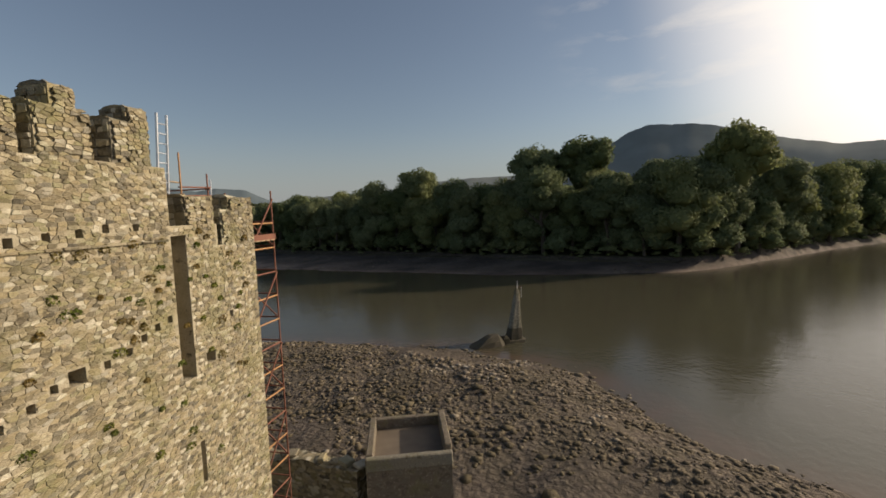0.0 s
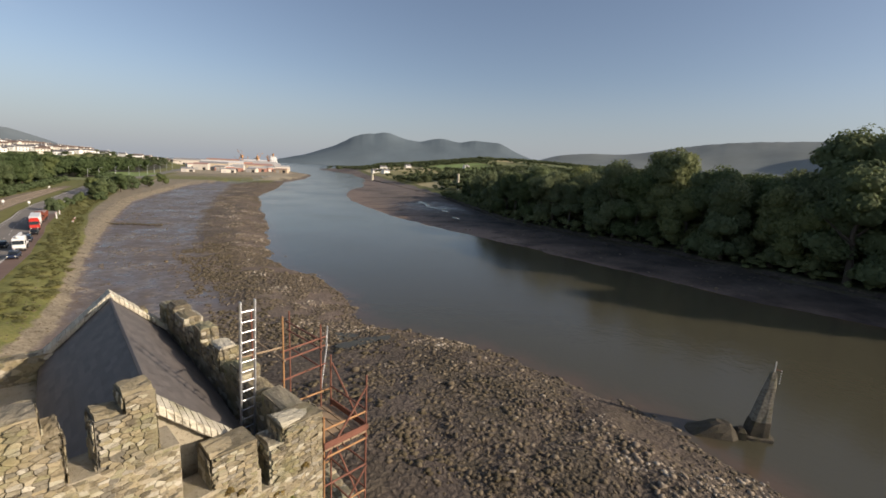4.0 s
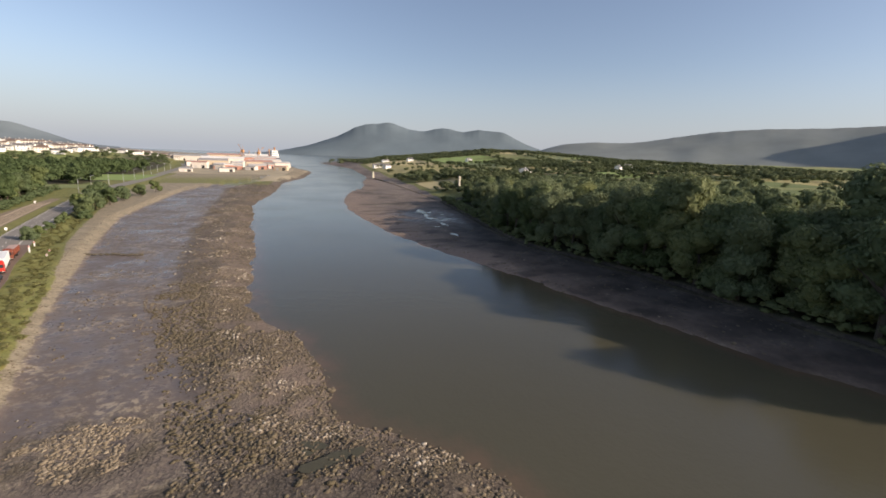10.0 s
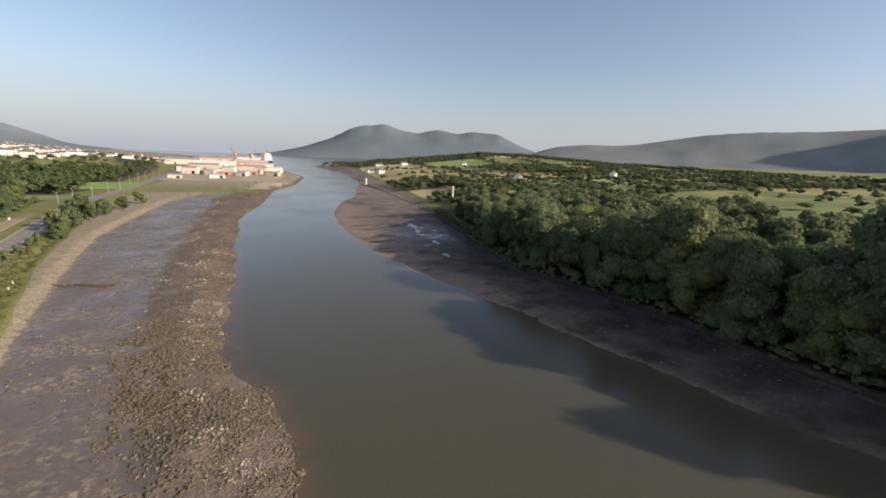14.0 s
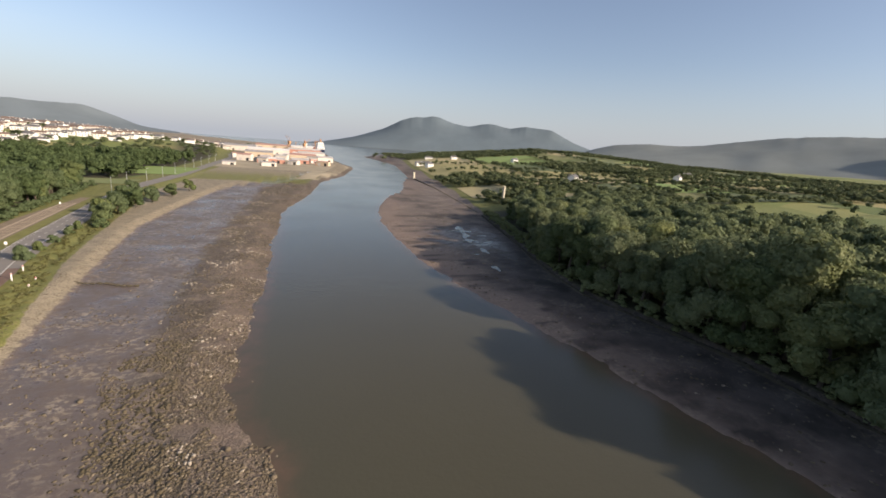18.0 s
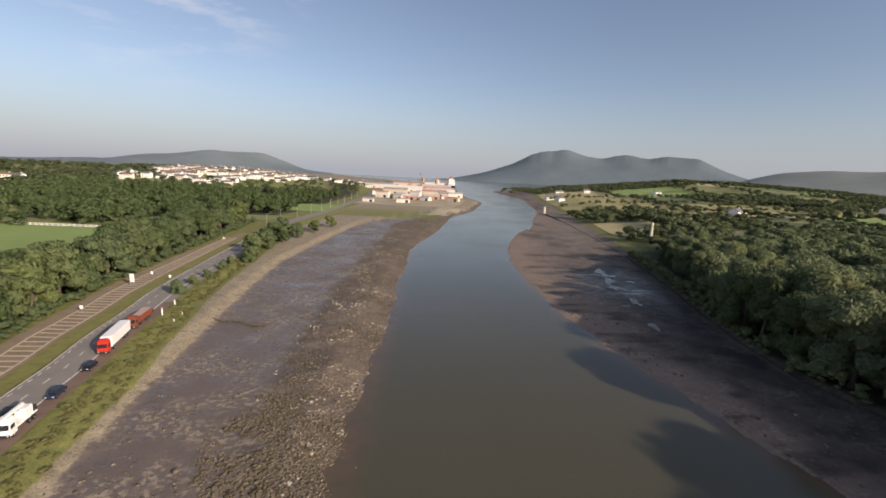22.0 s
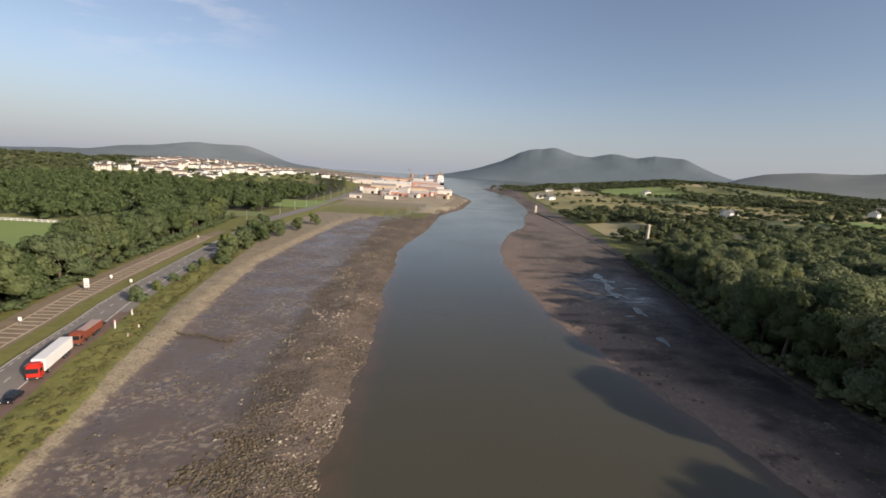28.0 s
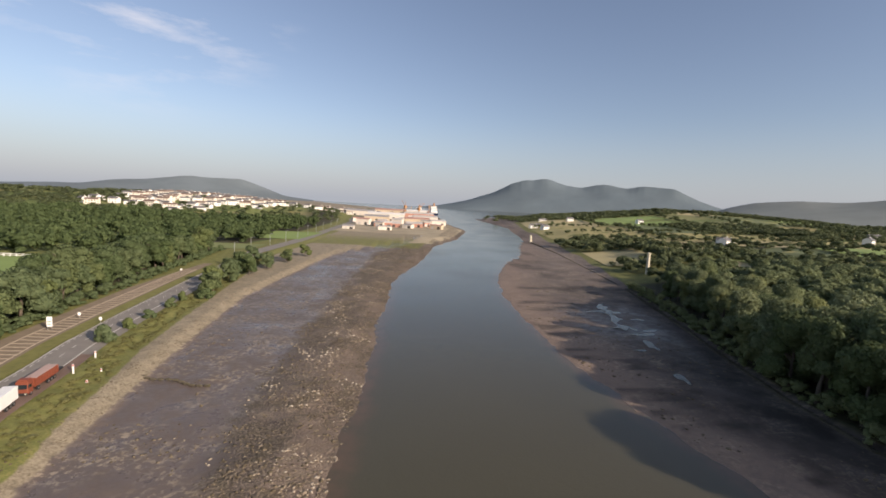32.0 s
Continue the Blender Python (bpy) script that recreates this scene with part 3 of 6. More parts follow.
def make_tree(name, seed, h, r, count, size, lobes, label, leaf=None, base=0.35, group=""):
    rng = np.random.default_rng(seed)
    e = tagged(new(name), label, "tree", group)
    bm = fresh()
    top = h * 0.62
    pts = [Vector((0, 0, -0.8))] + [Vector((rng.normal() * 0.25, rng.normal() * 0.25, top * f)) for f in (0.3, 0.62, 1.0)]
    rad = [h * 0.03, h * 0.022, h * 0.016, h * 0.008]
    for i in range(3):
        tube(bm, pts[i], pts[i + 1], rad[i], 7, rad[i + 1])
    for i in range(6):
        a, z = rng.uniform(0, 6.28), h * rng.uniform(0.28, 0.6)
        d = r * rng.uniform(0.45, 0.75)
        tube(bm, (0, 0, z), (d * math.cos(a), d * math.sin(a), z + h * rng.uniform(0.12, 0.25)), h * 0.009, 5, h * 0.003)
    part("trunk", bm, BARK, e)
    v, f = crown_arrays(rng, h, r, count, size, lobes, base)
    c = new("crown", np_mesh("crown", v, f, leaf or LEAF))
    c.parent = e
    return e


def plant(models, spots, rng, zs=None):
    """Copies of the model trees at the spots (x, y, scale); the models themselves take the first spots."""
    for i, (x, y, s) in enumerate(spots):
        k = i % len(models)
        m = Matrix.LocRotScale((x, y, gz(x, y) - 0.1), Euler((0, 0, rng.uniform(0, 6.28))), None)
        if i < len(models):
            ob = models[k]
            ob.matrix_basis = m
        else:
            ob = copy_thing(models[k], m)
        ob.scale = (s * rng.uniform(0.9, 1.12), s * rng.uniform(0.9, 1.12), s)


def woodland(name, label, spots, count, size, leaf=None, seed=5, kind="woods", lobes=4, body=4):
    """Trees too many to count, as one mesh: spots of x, y, height, radius."""
    rng = np.random.default_rng(seed)
    V, F, o = [], [], 0
    kinds = [crown_arrays(rng, 14.0, 5.5, int(count * 1.2), size, lobes, 0.1, body) for _ in range(10)]
    spots = np.asarray(spots, float)
    zs = ground_z(spots[:, 0], spots[:, 1])
    spots, zs = spots[zs > 1.2], zs[zs > 1.2]
    for (x, y, h, r), z in zip(spots, zs):
        v, f = kinds[rng.integers(10)]
        a = rng.uniform(0, 6.28)
        c, s = math.cos(a) * r / 5.5, math.sin(a) * r / 5.5
        v = np.stack([v[:, 0] * c - v[:, 1] * s + x, v[:, 0] * s + v[:, 1] * c + y, v[:, 2] * (h / 14.0) + z - 0.12 * h], -1)
        V.append(v)
        F.append(f + o)
        o += len(v)
    return tagged(new(name, np_mesh(name, np.concatenate(V), np.concatenate(F), leaf or LEAF)), label, kind, kind="stuff")


rng = np.random.default_rng(11)
bank_trees = [make_tree("tree", 20 + i, h, r, 6800, 0.36, 17, lab, base=0.04, group="trees on the far bank")
              for i, (h, r, lab) in enumerate([(20, 6.2, "dark green broadleaf tree on the wooded river bank"), (23, 6.8, "tall spreading broadleaf tree on the wooded river bank"),
                                               (17, 6.0, "dense low broadleaf tree on the wooded river bank"), (21, 5.6, "narrow dark broadleaf tree on the wooded river bank")])]
spots = []
for row, off in enumerate((5.0, 12.0, 20.0)):
    y = -125.0
    while y < 225:
        tall = 1.12 if y < 40 else 1.06 if y < 130 else 0.9 if y < 180 else 0.75
        spots.append((float(bank_right(y)) + off + 9 * float(step(115, 205, y)) + rng.uniform(-1.8, 1.8), y + rng.uniform(-1.5, 1.5), tall * rng.uniform(0.78, 1.1)))
        y += rng.uniform(7.0, 9.5) * (0.5 if y < -46 else 1.0)
plant(bank_trees, spots, rng)
lone = [make_tree("parkland_tree", 40 + i, 27, 6.6, 5200, 0.4, 15, "tall open-crowned tree standing above the wood", base=0.55, group="tall trees over the wood") for i in range(2)]
plant(lone, [(102, 45, 1.12), (111, 4, 1.26), (115, -10, 1.3), (116, -50, 1.32), (150, -58, 1.05)], rng)
back = []
for i in range(560):
    y = rng.uniform(-135, 255)
    d = 26 + 120 * rng.uniform(0, 1) ** 1.2
    k = 0.9 if y < 40 else 0.86 if y < 130 else 0.62
    back.append((float(bank_right(y)) + d, y, k * rng.uniform(15, 22), rng.uniform(5.0, 7.2)))
woodland("woodland_right", "dense mixed wood behind the river bank", back, 700, 0.6, seed=6)
under = []
for y in np.concatenate([np.arange(-130, -46, 1.2), np.arange(-46, 250, 2.6)]):
    under.append((float(bank_right(y)) + rng.uniform(1.2, 4.5), y + rng.uniform(-1, 1), rng.uniform(2.5, 6.0), rng.uniform(1.6, 3.0)))
woodland("bank_scrub", "dark scrub and brambles along the foot of the wood", under, 300, 0.45, seed=9, kind="scrub")
road_trees = [make_tree("roadside_tree", 60 + i, h, r, 3600, 0.42, 11, "leafy green tree on the inland side of the road", LEAF_B, 0.06, "trees along the road")
              for i, (h, r) in enumerate(((13.5, 5.2), (16.5, 6.0), (11, 4.6)))]
spots = []
y = 40.0
while y < 330:
    spots.append((float(road_right(y)) - 28 - rng.uniform(0, 4) - 5 * float(step(130, 230, y)), y, rng.uniform(0.75, 1.15)))
    if rng.random() < 0.6:
        spots.append((spots[-1][0] - rng.uniform(7, 11), y + 3, rng.uniform(0.8, 1.15)))
    y += rng.uniform(6, 9)
plant(road_trees, spots, rng)
foot = [(float(road_right(y)) - 26.5 - rng.uniform(0, 4), y, rng.uniform(2.2, 5.0), rng.uniform(1.6, 2.8)) for y in np.arange(30, 330, 1.7)]
woodland("roadside_scrub", "thick green scrub under the trees by the road", foot, 240, 0.45, LEAF_B, seed=19, kind="scrub")
lw = []
for i in range(1500):
    y = rng.uniform(30, 640)
    d = 34 + 330 * rng.uniform(0, 1) ** 1.25
    x = float(road_right(y)) - d
    if ((x + 188) / 58) ** 2 + ((y - 224) / 54) ** 2 < 1 or (-160 < x < -112 and 336 < y < 378) or (-140 < x < -98 and 424 < y < 518):
        continue
    low = ((x + 150) / 50) ** 2 + ((y - 190) / 55) ** 2 < 1
    lw.append((x, y, rng.uniform(4.5, 7.5) if low else rng.uniform(9, 17), rng.uniform(3.4, 5.0) if low else rng.uniform(4.0, 6.8)))
woodland("woodland_left", "green mixed wood along the inland side of the road", lw, 190, 0.9, LEAF_B, seed=7, body=3)
# ---- the tower house ----
TOWER = Matrix.Translation((-16.57, -39.89, 0)) @ Matrix.Rotation(0.39, 4, "Z")
# local frame of the tower: u runs along the front to the left (-x), v to the back (+y), z up from the water


def stone_mat(name, cols, rough=0.9, by="rand", wear=1.0):
    m = Mat(name, rough, spec=0.2)
    P = m.geo.outputs["Position"]
    pick = m.rand() if by == "rand" else m.isle() if by == "isle" else m.voronoi(3.6, out=1, where=P, stretch=(1.0, 1.0, 1.7))
    c = m.ramp(pick, [(i / (len(cols) - 1), col) for i, col in enumerate(cols)])
    c = m.mix(m.ramp(m.noise(9, 6, 0.65, P), [(0.54, (0, 0, 0)), (0.82, (1, 1, 1))]), c, tuple(wear * k for k in (0.47, 0.42, 0.32)))
    c = m.mix(m.math("MULTIPLY", m.ramp(m.noise(1.1, 4, 0.6, P), [(0.52, (0, 0, 0)), (0.68, (1, 1, 1))]), 0.45), c, tuple(wear * k for k in (0.20, 0.19, 0.075)))
    c = m.mix(m.math("MULTIPLY", m.ramp(m.noise(17, 5, 0.7, P), [(0.56, (0, 0, 0)), (0.66, (1, 1, 1))]), 0.6), c, tuple(wear * k for k in (0.10, 0.082, 0.05)))
    m.color(m.mix(m.ramp(m.noise(3.3, 4, 0.6, P), [(0.60, (0, 0, 0)), (0.70, (1, 1, 1))]), c, tuple(wear * k for k in (0.13, 0.11, 0.075))))
    m.bump(m.math("ADD", m.noise(26, 6, 0.7, P), m.math("MULTIPLY", m.noise(6, 4, 0.6, P), 1.2)), 0.7, 0.035)
    return m.m


STONES = [(0.13, 0.11, 0.074), (0.32, 0.265, 0.165), (0.20, 0.18, 0.135), (0.46, 0.395, 0.265), (0.155, 0.135, 0.095), (0.36, 0.30, 0.18), (0.09, 0.08, 0.06), (0.60, 0.55, 0.43), (0.26, 0.24, 0.135), (0.40, 0.33, 0.21)]
STONE = stone_mat("rubble stone", STONES)
STONE_ISLE = stone_mat("rubble stone masonry", STONES, by="isle")
STONE_WALL = stone_mat("coursed rubble walling", STONES, by="cell")
MORTAR = stone_mat("lime mortar and small rubble", [(0.37, 0.322, 0.232), (0.43, 0.377, 0.275)])
# gatehouse rubble, coloured darker than the tower's to stand in for shade
SHADESTONE = stone_mat("shade-darkened brown rubble", [(0.13, 0.105, 0.08), (0.20, 0.165, 0.125), (0.16, 0.14, 0.11)], by="cell")
COPING = stone_mat("rough pale coping", [(0.52, 0.47, 0.36), (0.66, 0.61, 0.48)], wear=1.3)
mm = Mat("grey slate", 0.62, spec=0.4)
mm.color(mm.mix(mm.noise(1.4, 5), mm.ramp(mm.isle(), [(0.0, (0.085, 0.077, 0.072)), (0.5, (0.13, 0.116, 0.106)), (1.0, (0.18, 0.158, 0.142))]), (0.145, 0.126, 0.108)))
mm.bump(mm.noise(18, 5), 0.4, 0.02)
SLATE = mm.m
RUST = plain("rusty painted scaffold steel", (0.21, 0.092, 0.062), 0.75, 0.2, 0.45, 2.0, 0.2)
ORANGE = plain("orange scaffold steel", (0.40, 0.22, 0.10), 0.65, 0.2, 0.3, 2.0)
GALV = plain("aluminium", (0.62, 0.63, 0.64), 0.38, 0.85, 0.1, 4.0)
BOARD = plain("weathered scaffold board", (0.33, 0.24, 0.15), 0.85, 0.0, 0.3, 2.5, 0.3)
IVY = leafy("wall plants", (0.08, 0.095, 0.025), (0.155, 0.175, 0.045), (0.24, 0.26, 0.075))
DRYWEED = leafy("dry wall plants", (0.12, 0.09, 0.04), (0.20, 0.15, 0.06), (0.28, 0.22, 0.09))

castle = tagged(new("castle_tower"), "ruined rubble-stone tower house with stepped battlements beside scaffolding", "tower")
castle.matrix_world = TOWER

# holes in the front: u0, u1, z0, z1, depth
HOLES = [(2.74, 3.2, 12.35, 15.2, 2.2), (2.74, 3.2, 15.2, 16.05, 1.7), (2.02, 2.36, 12.55, 12.85, 0.5), (2.66, 2.82, 9.45, 10.6, 0.5), (5.52, 5.86, 13.3, 13.62, 0.5)]
HOLES += [(u, u + 0.15, z, z + 0.18, 0.45) for u, z in ((4.05, 16.2), (4.75, 16.22), (5.3, 16.15), (5.9, 16.1), (6.5, 16.05), (7.2, 16.05),
          (3.35, 13.95), (3.72, 13.85), (4.1, 13.7), (4.5, 13.5), (5.0, 13.4), (6.05, 13.3), (6.45, 13.1), (6.95, 12.95), (1.2, 13.6), (6.2, 9.9), (4.6, 8.2), (7.4, 7.0))]
WALL_TOP = 15.7


def front_depth(u, z):
    for u0, u1, z0, z1, d in HOLES:
        if u0 <= u <= u1 and z0 <= z <= z1:
            return d
    return 0.0


us = sorted({0.0, 8.6} | {h[i] for h in HOLES for i in (0, 1)})
zs = sorted({0.4, 17.7} | {h[i] for h in HOLES for i in (2, 3)} | {WALL_TOP, 16.3, 16.9})


def top_at(u):
    return 15.7 if u < 1.6 else 16.3 if u < 3.2 else 17.7


us = sorted(set(us) | {1.6, 2.74, 3.2})
vs, fs = [], []


def quad(*p):
    fs.append(tuple(range(len(vs), len(vs) + 4)))
    vs.extend(p)


cells = {}
for i in range(len(us) - 1):
    for j in range(len(zs) - 1):
        u, z = (us[i] + us[i + 1]) / 2, (zs[j] + zs[j + 1]) / 2
        cells[i, j] = front_depth(u, z) if z < top_at(u) else None
for (i, j), d in cells.items():
    if d is None:
        continue
    a, b, c, e = us[i], us[i + 1], zs[j], zs[j + 1]
    quad((-b, d, c), (-a, d, c), (-a, d, e), (-b, d, e))
    for di, dj, p, q in ((1, 0, (-b, c), (-b, e)), (-1, 0, (-a, e), (-a, c)), (0, 1, (-b, e), (-a, e)), (0, -1, (-a, c), (-b, c))):
        o = cells.get((i + di, j + dj))
        if o is not None and o < d - 1e-6:
            quad((p[0], d, p[1]), (q[0], d, q[1]), (q[0], o, q[1]), (p[0], o, p[1]))
        if o is None and dj == 1:
            quad((p[0], d, e), (q[0], d, e), (q[0], 0.82, e), (p[0], 0.82, e))
mesh_ob("front_wall", vs, fs, MORTAR, castle)
bm = fresh()
box(bm, -8.6, 2.4, 0.3, 0.0, 11.6, 15.3)
box(bm, -8.6, 0.7, 15.22, 0.0, 2.39, 15.3)
part("body", bm, MORTAR, castle)
bm = fresh()
box(bm, -8.6, 0.80, 15.3, -3.2, 0.84, 17.7)
box(bm, -3.2, 0.80, 15.3, -1.6, 0.84, 16.3)
box(bm, -1.6, 0.80, 15.3, -0.6, 0.84, 15.7)
part("parapet_back", bm, MORTAR, castle)
for name, x0, x1, top in (("side_wall", -0.6, 0.0, 16.5), ("side_wall", -8.6, -8.0, 17.2)):
    bm = fresh()
    box(bm, x0, 0.66, 0.35, x1 - 0.002 if x1 == 0 else x1, 11.6, top, 0.03)
    part(name, bm, STONE_WALL, castle)
bm = fresh()
box(bm, -8.0, 11.0, 0.4, -0.6, 11.6, 16.2)
part("back_wall", bm, STONE_WALL, castle)


def merlon(x0, x1, y0, y1, z0, z1, tilt=0.0, name="merlon", rng=random.Random(3)):
    """A battlement block with a coping that slopes to the back, its sides a little out of true."""
    bm = fresh()
    vv = box(bm, x0, y0, z0, x1, y1, z1)
    for v in vv:
        v.co.x += rng.uniform(-0.03, 0.03)
        v.co.z += rng.uniform(-0.03, 0.0)
    bmesh.ops.subdivide_edges(bm, edges=bm.edges[:], cuts=3, use_grid_fill=True)
    for v in bm.verts:
        v.co += Vector((rng.uniform(-1, 1), rng.uniform(-1, 1), rng.uniform(-1, 1))) * 0.018
    ob = part(name, bm, STONE, castle)
    bm = fresh()
    # rounded saddleback capping, its ridge along the wall
    cap = 0.06 if y0 < 0.1 else 0.05
    along = x1 - x0 >= y1 - y0 or y0 < 0.1
    grid = []
    for i in range(5):
        row = []
        for k in range(8):
            a, c = i / 4, k / 7
            x, y = (x0 + (x1 - x0) * a, y0 + (y1 - y0) * c) if along else (x0 + (x1 - x0) * c, y0 + (y1 - y0) * a)
            rise = 0.0 if k in (0, 7) else cap * math.sin(math.pi * c) ** 0.45 + rng.uniform(-0.018, 0.018)
            row.append(bm.verts.new((x + rng.uniform(-0.012, 0.012), y, z1 - 0.03 + rise + (0.03 if rise else 0) - tilt * a)))
        grid.append(row)
    for i in range(4):
        for k in range(7):
            bm.faces.new((grid[i][k], grid[i + 1][k], grid[i + 1][k + 1], grid[i][k + 1]))
    for row in (grid[0], grid[4]):
        bm.faces.new(row)
    bmesh.ops.recalc_face_normals(bm, faces=bm.faces[:])
    part("coping", bm, STONE, ob)
    return ob


T = 0.8
MERLONS = ((0.0, 1.02, 15.7, 17.08, 0.1), (1.02, 1.36, 15.7, 16.7, 0.08), (1.68, 2.64, 16.3, 17.06, 0.12),
           (3.55, 4.02, 17.7, 18.98, 0), (4.02, 4.46, 17.7, 18.66, 0.05), (4.93, 5.18, 17.7, 18.64, -0.05), (5.18, 5.62, 17.7, 19.08, 0.03),
           (5.62, 5.98, 17.7, 18.68, 0.06), (6.25, 6.6, 17.7, 18.6, -0.05), (6.6, 7.0, 17.7, 18.98, 0), (7.4, 7.9, 17.7, 18.75, 0), (7.9, 8.6, 17.7, 19.25, 0))
for u0, u1, z0, z1, tl in MERLONS:
    merlon(-u1, -u0, 0.05, T, z0, z1, tl)
# thin drip course under the upper row of putlog holes
rc = random.Random(12)
u = 3.3
while u < 8.55:
    w = rc.uniform(0.3, 0.55)
    bm = fresh()
    box(bm, -min(u + w, 8.6), -0.075 + rc.uniform(-0.015, 0.015), 15.93, -u - 0.012, 0.02, 15.985 + rc.uniform(-0.01, 0.01), 0.012)
    part("drip_stone", bm, STONE, castle)
    u += w
# battlements of the sides and the back
for v0, v1, z1 in ((0.8, 2.1, 17.0), (2.45, 3.3, 16.8), (3.5, 4.2, 17.15), (4.2, 4.9, 16.85), (5.1, 5.9, 17.25), (5.9, 6.5, 16.9), (6.8, 7.5, 17.4), (7.5, 8.2, 17.1), (8.4, 9.5, 17.35), (9.6, 10.4, 17.5), (10.7, 11.6, 17.2)):
    merlon(-0.6, 0.0, v0, v1, 16.45, z1)
for v0, v1, z1 in ((1.0, 2.0, 18.2), (2.8, 3.8, 18.0), (4.7, 5.7, 18.2), (6.5, 7.4, 18.4), (8.2, 9.2, 18.3), (9.9, 11.6, 19.2)):
    merlon(-8.6, -8.0, v0, v1, 17.15, z1)
for u0, u1, z1 in ((1.2, 2.0, 17.2), (5.8, 6.6, 17.2), (7.1, 8.0, 17.5)):
    merlon(-u1, -u0, 11.0, 11.6, 16.15, z1)

# gabled roof between the parapets, its ridge a few degrees out of square
roof = tagged(new("gabled_roof"), "slate gabled roof with rough pale stone copings", "roof")
roof.matrix_world = TOWER @ Matrix.Translation((-3.25, 1.35, 0)) @ Matrix.Rotation(radians(-5.4), 4, "Z") @ Matrix.Rotation(0, 4, "X")
RL, HW, ZE, ZR = 9.75, 2.15, 15.75, 17.85
for side in (-1, 1):
    v, f = [], []
    rows, cols = 15, 26
    for r in range(rows):
        for c in range(cols):
            a, b = r / rows, (r + 1.25) / rows
            y0, y1 = RL * (c + 0.5 * (r % 2)) / cols, RL * (c + 0.97 + 0.5 * (r % 2)) / cols
            if y1 > RL:
                continue
            lift = 0.012 + 0.010 * random.random()
            o = len(v)
            for t, k in ((a, lift), (b, lift + 0.03)):
                for y in (y0, y1):
                    v.append((side * HW * min(t, 1.06), y, ZR - (ZR - ZE) * min(t, 1.06) + k))
            f.append((o, o + 1, o + 3, o + 2))
    v += [(0, 0, ZR), (0, RL, ZR), (side * HW * 1.04, 0, ZE - 0.08), (side * HW * 1.04, RL, ZE - 0.08)]
    n = len(v)
    f.append((n - 4, n - 3, n - 1, n - 2))
    mesh_ob("roof_slope", v, f, SLATE, roof)
bm = fresh()
tube(bm, (0, 0, ZR + 0.03), (0, RL, ZR + 0.03), 0.07, 6)
part("ridge", bm, SLATE, roof)
rg = random.Random(8)
for y in (-0.15, RL):
    gv, gf = [(-HW, y, 15.2), (HW, y, 15.2), (HW, y, ZE), (0, y, ZR + 0.05), (-HW, y, ZE)], [(0, 1, 2, 3, 4)]
    gv += [(a, b + 0.3, c) for a, b, c in gv]
    gf = [(4, 3, 2, 1, 0), (5, 6, 7, 8, 9)] + [(i, (i + 1) % 5, (i + 1) % 5 + 5, i + 5) for i in range(5)]
    mesh_ob("gable_wall", gv, gf, MORTAR, roof)
    for side in (-1, 1):
        n = 16
        for i in range(n):
            a, b = i / n, (i + 0.94) / n
            bm = fresh()
            box(bm, 0, y - 0.2, 0, 1, y + 0.5, 0.25, 0.04)
            for v in bm.verts:
                t = a + (b - a) * v.co.x
                v.co = Vector((side * HW * 1.03 * t, v.co.y + rg.uniform(-0.02, 0.02), ZR + 0.02 - (ZR - ZE) * t + v.co.z + rg.uniform(-0.015, 0.015)))
            part("coping_stone", bm, COPING, roof)

# ladder standing on the wall walk
lad = tagged(new("ladder"), "aluminium ladder standing on the wall walk", "ladder")
lad.matrix_world = TOWER @ Matrix.Translation((-0.83, 2.55, 15.3)) @ Matrix.Rotation(radians(4), 4, "X") @ Matrix.Rotation(radians(5), 4, "Z")
for x in (-0.2, 0.2):
    bm = fresh()
    box(bm, x - 0.025, -0.035, 0, x + 0.025, 0.035, 4.35, 0.006)
    part("stile", bm, GALV, lad)
for i in range(14):
    bm = fresh()
    tube(bm, (-0.2, 0, 0.28 + i * 0.29), (0.2, 0, 0.28 + i * 0.29), 0.017, 8)
    part("rung", bm, GALV, lad)

# scaffolding against the right-hand wall
scaf = tagged(new("scaffolding"), "rusty tube scaffolding with boards against the tower", "scaffolding")
scaf.matrix_world = TOWER


def pole(name, a, b, mat=RUST, r=0.028):
    bm = fresh()
    tube(bm, a, b, r, 8)
    return part(name, bm, mat, scaf)


for u, v in ((0.32, 0.45), (1.72, 0.45), (0.32, 2.3), (1.72, 2.3)):
    pole("standard", (u, v, 0.8), (u, v, 17.35 if u > 1 else 16.6), ORANGE if v < 1 and u < 1 else RUST)
z = 1.6
k = 0
while z < 17:
    for v in (0.45, 2.3):
        pole("transom", (0.32, v, z), (1.72, v, z), ORANGE if (k + int(v)) % 3 else RUST)
    for u in (0.32, 1.72):
        pole("ledger", (u, 0.45, z + 0.06), (u, 2.3, z + 0.06), RUST)
    if k % 3 == 1:
        pole("brace", (0.32, 0.40, z), (1.72, 0.40, z + 1.7))
        pole("brace", (1.77, 0.45, z), (1.77, 2.3, z + 1.7))
    z += 0.86
    k += 1
for i in range(5):
    bm = fresh()
    box(bm, 0.3 + i * 0.28, 0.35, 15.62, 0.55 + i * 0.28, 2.4, 15.66, 0.004)
    part("board", bm, BOARD, scaf)
for a, b in (((0.3, 0.38, 15.66), (1.75, 0.42, 15.85)), ((1.72, 0.38, 15.66), (1.76, 2.35, 15.85))):
    bm = fresh()
    box(bm, *a, *b)
    part("toe_board", bm, RUST, scaf)
for u, v, z0, z1, mat in ((0.5, 3.0, 12, 18.7, ORANGE), (1.85, 3.1, 10, 18.1, RUST), (0.5, 5.2, 12, 18.3, RUST), (1.85, 5.2, 10, 18.0, RUST)):
    pole("standard", (u, v, z0), (u, v, z1), mat)
